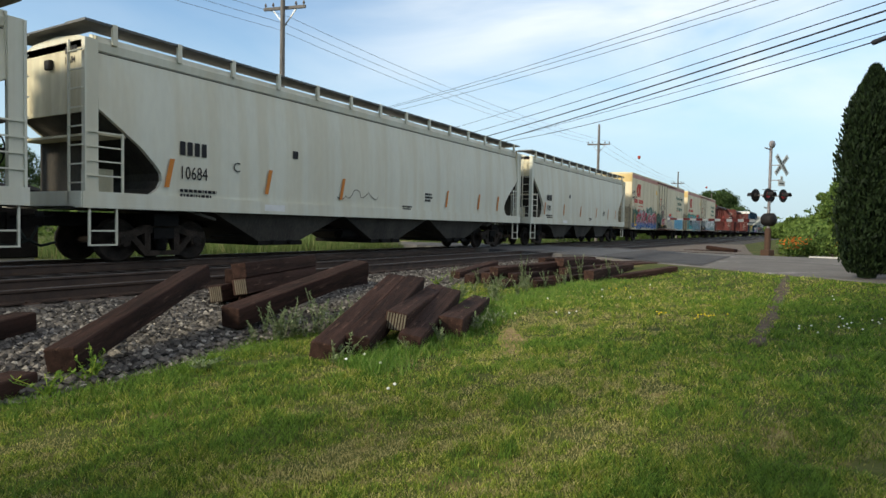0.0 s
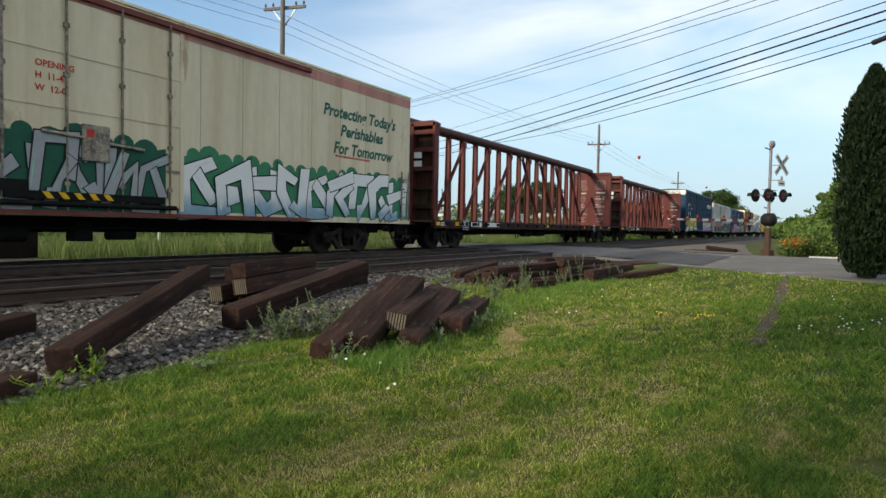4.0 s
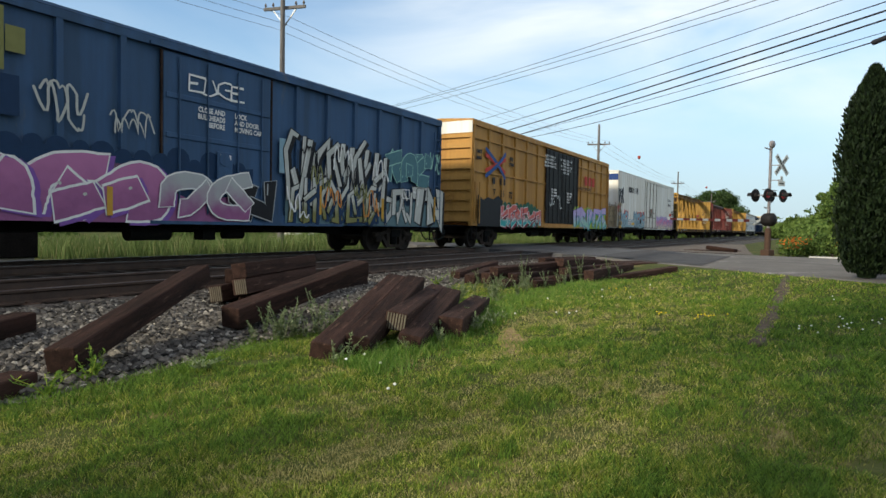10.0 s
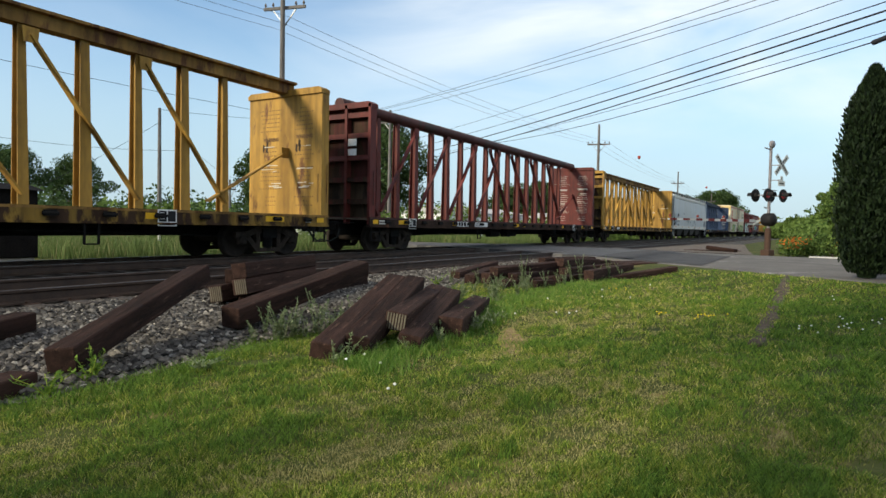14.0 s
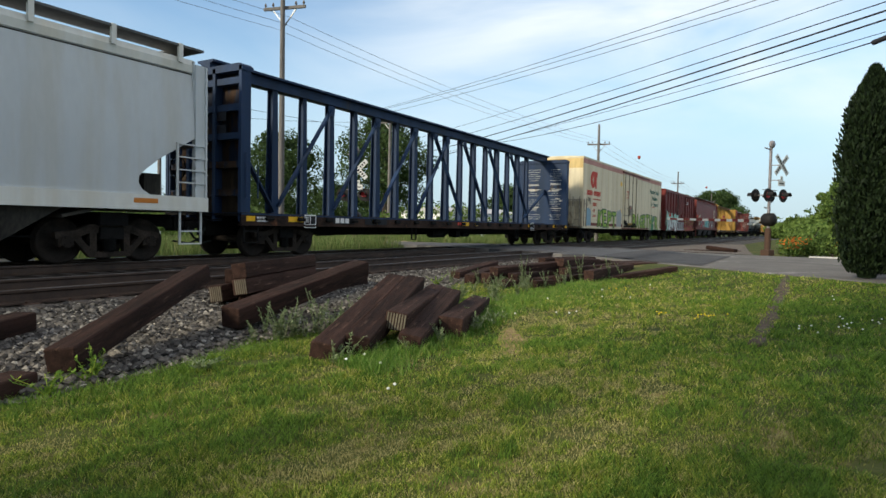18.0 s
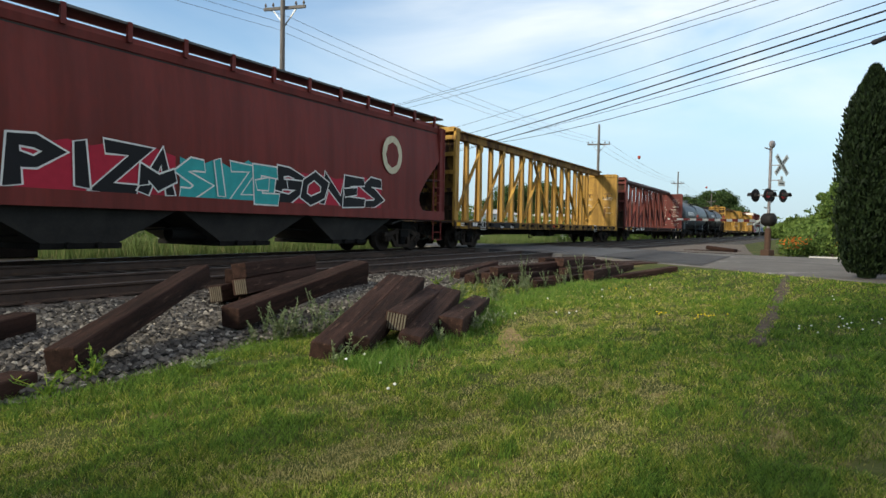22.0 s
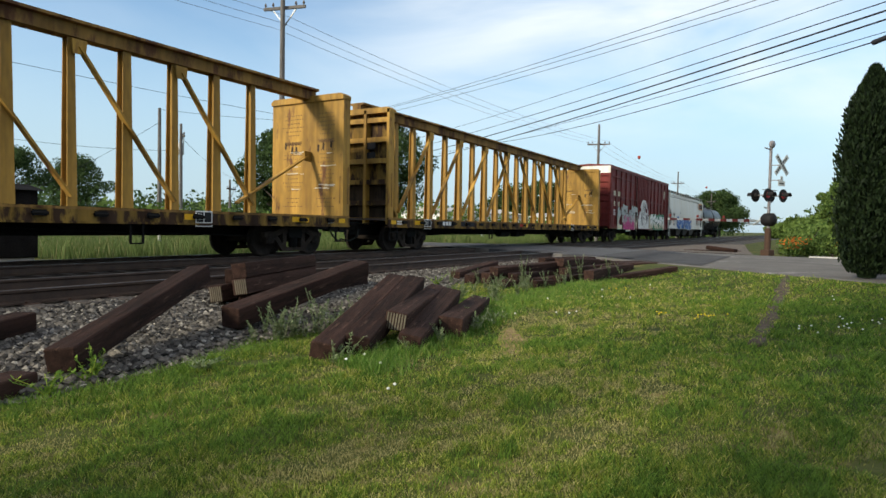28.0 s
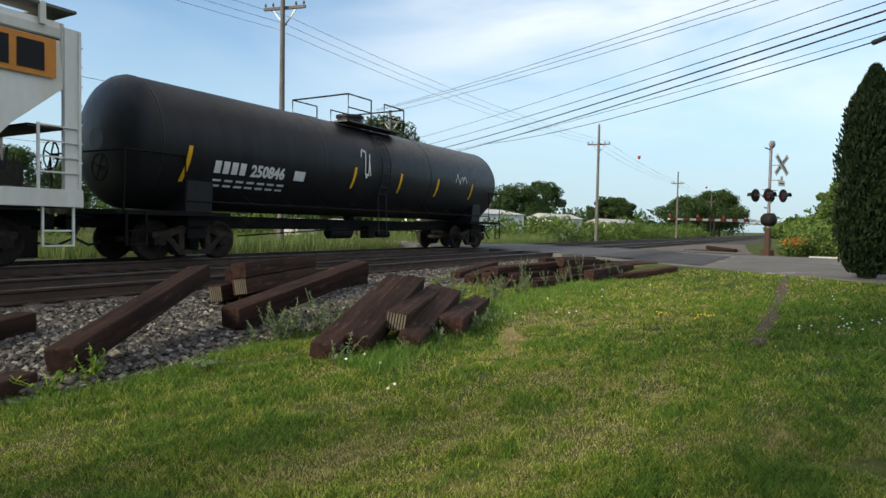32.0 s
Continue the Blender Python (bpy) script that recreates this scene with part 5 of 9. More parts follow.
def ladder(car, x, y, z0, z1, width, mat, rungs=None, along="x", name="ladder"):
    b = Bits()
    d = (width / 2, 0) if along == "x" else (0, width / 2)
    for sd in (-1, 1):
        b.box(x + sd * d[0] - 0.02, x + sd * d[0] + 0.02, y + sd * d[1] - 0.02, y + sd * d[1] + 0.02, z0, z1)
    n = rungs or max(2, round((z1 - z0) / 0.42))
    for k in range(n):
        z = z0 + (z1 - z0) * (k + 0.35) / n
        b.bar((x - d[0], y - d[1], z), (x + d[0], y + d[1], z), 0.026)
    return part(name, b, mat, car)


def steps_at(car, x, mat, y=-1.45, w=0.45, z1=1.0):
    b = Bits()
    for sd in (-1, 1):
        b.box(x + sd * w / 2 - 0.02, x + sd * w / 2 + 0.02, y - 0.01, y + 0.03, 0.38, z1)
    b.box(x - w / 2, x + w / 2, y - 0.03, y + 0.06, 0.38, 0.41).box(x - w / 2, x + w / 2, y - 0.03, y + 0.06, 0.66, 0.69)
    part("sill_step", b, mat, car)


def brake_wheel(car, x, y, z, mat):
    b = Bits()
    b.line([(x, y + 0.28 * math.cos(k * math.pi / 8), z + 0.28 * math.sin(k * math.pi / 8)) for k in range(17)], 0.017, 6)
    for k in range(4):
        a0 = k * math.pi / 2 + 0.4
        b.bar((x, y, z), (x, y + 0.28 * math.cos(a0), z + 0.28 * math.sin(a0)), 0.022)
    b.tube((x, y, z), (x + 0.12, y, z), 0.04, n=8)
    part("brake_wheel", b, mat, car)


def boxcar(s0, s1, label, mat, top=5.28, low=0.95, door=(-2.2, 2.2), ribs=12, door_mat=None, end_top=None, sill_mat=None, horiz=True, inset=2.3, roof_mat=None, doors=2):
    """A ribbed steel boxcar: body, corrugated ends, side posts, plug doors, roof, ladders and steps."""
    car, hl = rail_car("boxcar", label, "boxcar", s0, s1, inset)
    door_mat, sill_mat, roof_mat = door_mat or mat, sill_mat or mat, roof_mat or mat
    w = 1.50
    part("body", Bits().cham(-hl + 0.12, hl - 0.12, -w + 0.04, w - 0.04, low + 0.12, top - 0.06, 0.03), mat, car)
    part("roof", Bits().prism([(-w - 0.04, top - 0.06), (w + 0.04, top - 0.06), (w + 0.02, top), (0.0, top + 0.10), (-w - 0.02, top)], -hl + 0.02, hl - 0.02), roof_mat, car)
    for sd in (-1, 1):
        part("side_sill", Bits().box(-hl + 0.05, hl - 0.05, sd * 1.53 - (0.02 if sd > 0 else 0.0), sd * 1.53 + (0.02 if sd < 0 else 0.0), low, low + 0.26), sill_mat, car)
        part("top_chord", Bits().box(-hl + 0.05, hl - 0.05, min(sd * 1.455, sd * 1.545), max(sd * 1.455, sd * 1.545), top - 0.24, top - 0.07), mat, car)
        post = Bits().prism([(-0.075, 0.045), (-0.062, -0.045), (0.062, -0.045), (0.075, 0.045)], low + 0.24, top - 0.22, "z").mesh("side_post")
        post.materials.append(mat)
        n = ribs if sd < 0 else 6
        for i in range(n + 1):
            x = -hl + 0.16 + (2 * hl - 0.32) * i / n
            if door[0] - 0.1 < x < door[1] + 0.1 and sd < 0:
                continue
            p = part("side_post", post, None, car)
            p.location = (x, sd * 1.5, 0)
            if sd > 0:
                p.rotation_euler.z = math.pi
        if horiz and sd < 0:
            for z in (top - 3.43, top - 2.08, top - 0.73):
                for xa, xb in ((-hl + 0.1, door[0]), (door[1], hl - 0.1)):
                    part("side_rail", Bits().box(xa, xb, -1.535, -1.455, z - 0.035, z + 0.035), mat, car)
    wd = (door[1] - door[0]) / doors
    for k in range(doors):
        x0 = door[0] + k * wd + 0.02
        d = Bits().cham(x0, x0 + wd - 0.04, -1.545, -1.49, low + 0.2, top - 0.28, 0.02)
        dr = part("door", d, door_mat, car)
        for z in (low + 0.95, low + 1.9, top - 1.2):
            part("door_rib", Bits().cham(x0 + 0.06, x0 + wd - 0.1, -1.572, -1.543, z - 0.06, z + 0.06, 0.012), door_mat, dr)
        for f in (0.12, 0.36, 0.64, 0.88):
            part("locking_rod", Bits().tube((x0 + wd * f, -1.585, low + 0.22), (x0 + wd * f, -1.585, top - 0.34), 0.022, n=6), HARDWARE if doors == 1 and mat is BOXWHITE else door_mat, dr)
        part("door_wheel", Bits().tube((x0 + wd * 0.5, -1.57, low + 1.5), (x0 + wd * 0.5, -1.64, low + 1.5), 0.16, n=10), door_mat, dr)
    for x in (door[0] - 0.03, door[1] - 0.01):
        part("door_gap", Bits().box(x, x + 0.04, -1.552, -1.50, low + 0.2, top - 0.28), GRIME, car)
    for za, zb in ((low - 0.02, low + 0.05), (top - 0.24, top - 0.18)):
        part("door_track", Bits().box(door[0] - 0.3, door[1] + wd * 0.9, -1.60, -1.53, za, zb), mat, car)
    for sd in (-1, 1):
        x = sd * (hl - 0.12)
        n = 9
        for k in range(n):
            z = low + 0.28 + (top - low - 0.9) * k / (n - 1)
            part("end_rib", Bits().prism([(-1.38, z - 0.11), (1.38, z - 0.11), (1.42, z), (1.38, z + 0.11), (-1.38, z + 0.11), (-1.42, z)], min(x, x + sd * 0.09), max(x, x + sd * 0.09)), mat, car)
        for yp in (-1.5, 1.4):
            part("end_post", Bits().box(min(x, x + sd * 0.1), max(x, x + sd * 0.1), yp, yp + 0.1, low, top - 0.07), mat, car)
        if end_top:
            part("end_panel", Bits().box(min(x, x + sd * 0.112), max(x, x + sd * 0.112), -1.5, 1.5, top - 0.55, top - 0.065), end_top, car)
        ladder(car, sd * (hl - 0.40), -1.58, low + 0.1, low + 1.8 if sd < 0 else top - 0.5, 0.42, mat)
        ladder(car, x + sd * 0.16, -1.1 * sd, low + 0.1, low + 1.9, 0.42, mat, along="y")
        steps_at(car, sd * (hl - 0.40), BLACK)
        part("end_platform", Bits().box(min(x, x + sd * 0.3), max(x, x + sd * 0.3), -1.2, 1.2, low - 0.04, low + 0.01), BLACK, car)
    brake_wheel(car, -hl - 0.12, -0.5, low + 1.2, mat)
    return car, hl


def hopper(s0, s1, label, mat, under, bays=4, top=4.35, low=1.12, inset=2.05, end_mat=None, roof_mat=None, sill_mat=None, notch=3.3, pitch=None):
    """A covered hopper with bulging sides, sloped ends, discharge bays, roof walk and end cages."""
    car, hl = rail_car("covered_hopper", label, "hopper car", s0, s1, inset, (0.75, 1.05), 0.55)
    w = 1.5
    sl, end_mat, sill_mat = 1.35, end_mat or mat, sill_mat or mat

    def side(z):
        k = (z - low) / (top - low)
        return w - 0.10 * (2 * k - 0.75) ** 2 * (1.0 if k > 0.375 else 0.35)
    def cut_at(z):                             # how far the side sheet is cut back over the trucks
        k = (z - low - 0.30) / (notch - low - 0.30)
        return float(np.interp(k, (0, 0.08, 0.18, 0.32, 0.60, 1.0), (1.42, 1.62, 1.72, 1.70, 1.24, 0.36)))
    rows = [low + 0.30 + (notch - low - 0.30) * i / 10 for i in range(10)] + [notch + (top - notch) * i / 6 for i in range(7)]
    v, f = [], []
    xs_ = [0.36, 0.9, 1.5]
    for z in rows:                             # the side sheet, cut back to the slope at the ends
        cut = cut_at(z)
        for sx_ in (-hl + cut, 0.0, hl - cut):
            v.append((sx_, -side(z), z))
        for sx_ in (hl - cut, 0.0, -hl + cut):
            v.append((sx_, side(z), z))
    for i in range(len(rows) - 1):
        for k in range(6):
            a, b = i * 6 + k, i * 6 + (k + 1) % 6
            f.append((a, b, b + 6, a + 6))
    f.append(tuple(range(5, -1, -1)))
    body = Bits().add(v, f, False)
    body.s = [False] * len(f)
    part("body", body, mat, car)
    ridge = side(top)
    part("roof", Bits().prism([(-ridge - 0.04, top - 0.05), (ridge + 0.04, top - 0.05), (ridge + 0.03, top + 0.03), (0.85, top + 0.20), (0, top + 0.26), (-0.85, top + 0.20), (-ridge - 0.03, top + 0.03)], -hl + 0.32, hl - 0.32), roof_mat or mat, car)
    part("roof_edge", Bits().prism([(-ridge - 0.05, top - 0.16), (-ridge + 0.02, top - 0.18), (-ridge + 0.10, top + 0.14), (-ridge - 0.01, top + 0.13), (-ridge - 0.07, top)], -hl + 0.30, hl - 0.30), sill_mat, car)
    # narrow strip below the roof edge, in the dark bay colour
    part("dark_eave_strip", Bits().box(-hl + 0.34, hl - 0.34, -ridge - 0.03, -ridge + 0.05, top - 0.23, top - 0.18), under, car)
    walk_b = Bits()
    zt = top + 0.34
    walk_b.box(-hl + 0.1, hl - 0.1, -1.46, -0.78, zt, zt + 0.05).box(-hl + 0.1, hl - 0.1, 0.78, 1.46, zt, zt + 0.05)
    for sd in (-1, 1):
        walk_b.box(min(sd * (hl - 0.1), sd * (hl - 0.6)), max(sd * (hl - 0.1), sd * (hl - 0.6)), -0.78, 0.78, zt, zt + 0.035)
    part("roof_walk", walk_b, GRATE, car, "grey steel grating along the roof")
    for i in range(14):
        x = -hl + 0.7 + (2 * hl - 1.4) * i / 13
        part("walk_bracket", Bits().box(x - 0.05, x + 0.05, -1.475, -1.40, top, zt + 0.06), sill_mat, car)
    for i in range(5):
        x = -hl * 0.75 + hl * 1.5 * i / 4
        part("hatch", Bits().cham(x - 1.1, x + 1.1, -0.32, 0.32, top + 0.24, top + 0.36, 0.03), mat, car)
    for sd in (-1, 1):
        part("side_sill", Bits().box(-hl + 0.02, hl - 0.02, min(sd * 1.40, sd * 1.535), max(sd * 1.40, sd * 1.535), low, low + 0.32), sill_mat, car)
    span = bays * pitch if pitch else 2 * hl - 6.2
    for k in range(bays):
        c = -span / 2 + span * (k + 0.5) / bays
        hw = span / bays / 2 + 0.02
        b = Bits()
        p = [(c - hw, -1.35, low + 0.05), (c + hw, -1.35, low + 0.05), (c + hw, 1.35, low + 0.05), (c - hw, 1.35, low + 0.05), (c - 0.75, -1.15, 0.42), (c + 0.75, -1.15, 0.42), (c + 0.75, 1.15, 0.42), (c - 0.75, 1.15, 0.42)]
        b.add(p, [(0, 1, 5, 4), (1, 2, 6, 5), (2, 3, 7, 6), (3, 0, 4, 7), (4, 5, 6, 7)])
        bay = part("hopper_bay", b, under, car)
        part("discharge_gate", Bits().box(c - 0.80, c + 0.80, -1.2, 1.2, 0.31, 0.43).tube((c - 0.3, -1.30, 0.38), (c - 0.3, -1.15, 0.38), 0.07, n=8).tube((c + 0.3, -1.30, 0.38), (c + 0.3, -1.15, 0.38), 0.07, n=8), BLACK, bay)
    for sd in (-1, 1):
        e = sd * hl
        s = Bits()                             # slope sheet over the truck
        zs_ = [low + 0.30 + (notch - low - 0.30) * i / 10 for i in range(11)]
        p = [(e - sd * (cut_at(z) - 0.012), z) for z in zs_] + [(e - sd * (cut_at(z) + 0.01), z) for z in reversed(zs_)]
        s.prism(p if sd < 0 else p[::-1], -1.40, 1.40, "y")
        s.prism([(e - sd * 1.1, low + 0.3), (e - sd * 3.2, 0.92), (e - sd * 3.2, 0.98), (e - sd * 1.2, low + 0.36)][::sd], -1.40, 1.40, "y")
        # the recess shade over the truck is in this dark colour too
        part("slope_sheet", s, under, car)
        if sd < 0:
            part("shear_plate", Bits().box(e + 0.72, e + 0.78, -0.35, 1.38, low, 2.58), under, car)
        part("end_sheet", Bits().box(min(e - sd * 0.36, e - sd * 0.32), max(e - sd * 0.36, e - sd * 0.32), -1.44, 1.44, notch - 0.02, top + 0.1), end_mat, car)
        # leading shelf painted in the sunlit end colour, trailing one in the dark bay colour
        part("end_shelf", Bits().box(min(e - sd * 0.30, e - sd * 0.95), max(e - sd * 0.30, e - sd * 0.95), -1.42, 1.42, 2.55, 2.60).box(min(e - sd * 0.7, e - sd * 1.1), max(e - sd * 0.7, e - sd * 1.1), -0.75, -0.25, low, 1.95), under if sd > 0 else end_mat, car)
        part("corner_post", Bits().box(min(e - sd * 0.08, e - sd * 0.34), max(e - sd * 0.08, e - sd * 0.34), -1.50, -1.38, low, top + 0.02), mat, car)
        part("corner_post", Bits().box(min(e - sd * 0.08, e - sd * 0.34), max(e - sd * 0.08, e - sd * 0.34), 1.38, 1.50, low, top + 0.02), mat, car)
        cage = Bits()
        for x in (0.08, 0.82):
            cage.box(e - sd * x - 0.022, e - sd * x + 0.022, -1.54, -1.50, low + 0.3, 2.62 if x > 0.5 else top)
        for k in range(4):
            cage.bar((e - sd * 0.08, -1.52, 1.75 + k * 0.28), (e - sd * 0.82, -1.52, 1.75 + k * 0.28), 0.028)
        for k in range(8):
            cage.bar((e - sd * 0.02, -1.5, 1.6 + k * 0.36), (e - sd * 0.02, -1.05, 1.6 + k * 0.36), 0.026)
        cage.box(e - sd * 0.02 - 0.02, e - sd * 0.02 + 0.02, -1.07, -1.03, low, top)
        part("end_ladder", cage, mat, car)
        steps_at(car, e - sd * 0.45, mat, -1.48, 0.55, low)
        part("end_sill", Bits().box(min(e, e - sd * 0.25), max(e, e - sd * 0.25), -1.5, 1.5, low, low + 0.32), sill_mat, car)
        part("end_deck", Bits().box(min(e, e - sd * 2.2), max(e, e - sd * 2.2), -1.3, 1.3, low - 0.02, low + 0.03), under, car)
    brake_wheel(car, hl - 0.1, -0.55, 2.15, BLACK)
    return car, hl


def centrebeam(s0, s1, label, mat, deck_mat, pipe=False, rust=None, sill=None):
    """A centre-beam flat car: deck, two braced end walls, a spine of posts and diagonals under a top chord."""
    car, hl = rail_car("centrebeam_flatcar", label, "flatcar", s0, s1, 1.9, (0.55, 1.0), 0.8)
    top, dk = 4.72, 1.12
    part("deck", Bits().box(-hl, hl, -1.42, 1.42, dk - 0.06, dk), deck_mat, car)
    for sd in (-1, 1):
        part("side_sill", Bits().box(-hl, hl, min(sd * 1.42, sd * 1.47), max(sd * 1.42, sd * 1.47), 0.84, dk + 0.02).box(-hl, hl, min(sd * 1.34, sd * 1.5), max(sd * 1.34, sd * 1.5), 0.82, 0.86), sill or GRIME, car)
    if pipe:
        chord = Bits().tube((-hl + 0.2, 0, 4.84), (hl - 0.2, 0, 4.84), 0.20, n=16)
    else:
        chord = Bits().prism([(-0.17, 4.68), (0.17, 4.68), (0.17, 4.94), (0.30, 4.96), (0.30, 5.02), (-0.30, 5.02), (-0.30, 4.96), (-0.17, 4.94)], -hl + 0.1, hl - 0.1)
    part("top_chord", chord, rust or mat, car)
    part("rub_strip", Bits().box(-hl, hl, -1.478, -1.470, 1.085, 1.13), rust or mat, car)

    def ibeam(w, d):
        return [(-w, -d), (w, -d), (w, -d + 0.025), (0.015, -d + 0.025), (0.015, d - 0.025), (w, d - 0.025), (w, d), (-w, d), (-w, d - 0.025), (-0.015, d - 0.025), (-0.015, -d + 0.025), (-w, -d + 0.025)]
    posts = [Bits().loft(ibeam(0.135, 0.14), ibeam(0.095, 0.11), dk, 4.69).mesh("post"), Bits().loft(ibeam(0.105, 0.13), ibeam(0.075, 0.10), dk, 4.69).mesh("post")]
    for q in posts:
        q.materials.append(mat)
    winch = Bits().box(-0.11, 0.11, -0.05, 0.02, -0.10, 0.01).tube((-0.14, -0.03, -0.05), (0.14, -0.03, -0.05), 0.035, n=8).mesh("winch")
    winch.materials.append(BLACK)
    xp = [(-7.5 + k) * 1.228 - 0.15 for k in range(16)]
    for k, x in enumerate(xp):
        part("post", posts[k % 2], None, car).location.x = x
    for k in range(20):
        part("winch", winch, None, car).location = (-hl + 0.9 + (2 * hl - 1.8) * k / 19, -1.49, dk - 0.07)

    def brace(xa, za, xb, zb):
        part("diagonal_brace", Bits().bar((xa, -0.16, za), (xb, -0.16, zb), 0.05, 0.15, (0, 1, 0)), mat, car)
        part("gusset", Bits().prism([(xb - 0.16, zb + 0.14), (xb + 0.16, zb + 0.14), (xb + 0.13, zb - 0.16), (xb - 0.13, zb - 0.16)][::-1], -0.20, -0.17, "y"), mat, car)
    for k in (0, 2, 4, 6):
        brace(xp[k] + 0.05, dk + 0.25, xp[k + 2] - 0.12, 4.50)
        brace(xp[15 - k] - 0.05, dk + 0.25, xp[13 - k] + 0.12, 4.50)
    brace(xp[0] - 0.1, dk + 0.1, -hl + 0.42, 3.9)
    brace(xp[15] - 0.6, dk + 0.3, hl - 0.45, 2.95)
    for sd in (-1, 1):
        e = sd * hl
        i0, i1 = e - sd * 0.30, e - sd * 0.24
        bh = Bits().box(min(i0, i1), max(i0, i1), -1.45, 1.45, dk, top)
        wall = part("end_wall", bh, mat, car)
        o = i1 + sd * 0.012                     # pocket sheets: grime and recess shade in one dark colour, darkest low down
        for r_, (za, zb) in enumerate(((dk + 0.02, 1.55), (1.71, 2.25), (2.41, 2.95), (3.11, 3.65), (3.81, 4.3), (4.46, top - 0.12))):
            part("pocket_sheet", Bits().box(min(i1, o), max(i1, o), -1.40, 1.40, za, zb), SOOT_SHADE if r_ < 2 else STAIN_SHADE[mat.name], wall)
        for y in (-1.45, -0.5, 0.5, 1.35):
            part("wall_post", Bits().box(min(i1, e), max(i1, e), y, y + 0.10, dk - 0.2, top), mat, wall)
        for z in (1.55, 2.25, 2.95, 3.65, 4.3):
            # ribs below 2.5 m take the same stained, shade-darkened paint
            part("wall_rib", Bits().box(min(i1, e - sd * 0.04), max(i1, e - sd * 0.04), -1.35, 1.35, z, z + 0.16), STAIN_SHADE[mat.name] if z < 2.5 else mat, wall)
        part("wall_cap", Bits().prism([(-1.47, top - 0.12), (1.47, top - 0.12), (1.47, top - 0.02), (1.35, top + 0.06), (-1.35, top + 0.06), (-1.47, top - 0.02)], min(e - sd * 0.36, e), max(e - sd * 0.36, e)), mat, wall)
        ladder(car, e + sd * 0.03, 1.0 if sd < 0 else -1.0, dk, top - 0.25, 0.42, mat, along="y")
        part("grab_iron", Bits().tube((e - sd * 0.12, -1.50, 1.5), (e - sd * 0.12, -1.50, 2.6), 0.018, n=6).tube((e - sd * 0.5, -1.50, 1.5), (e - sd * 0.5, -1.50, 2.3), 0.018, n=6), rust or mat, car)
        steps_at(car, e - sd * 0.35, BLACK, -1.44)
    for k in range(3):
        x = (-hl + 1.6, -0.6, hl - 2.4)[k]
        part("reflector", Bits().box(x, x + 0.55, -1.475, -1.470, 0.93, 1.07), REFLECT, car)
    for x in (-4.2, 4.6):
        b = Bits()
        for q in (0, 0.28):
            b.box(x + q - 0.02, x + q + 0.02, -1.46, -1.42, 0.42, 0.84)
        b.box(x, x + 0.28, -1.46, -1.42, 0.40, 0.43)
        part("hanging_step", b, BLACK, car)
    return car, hl


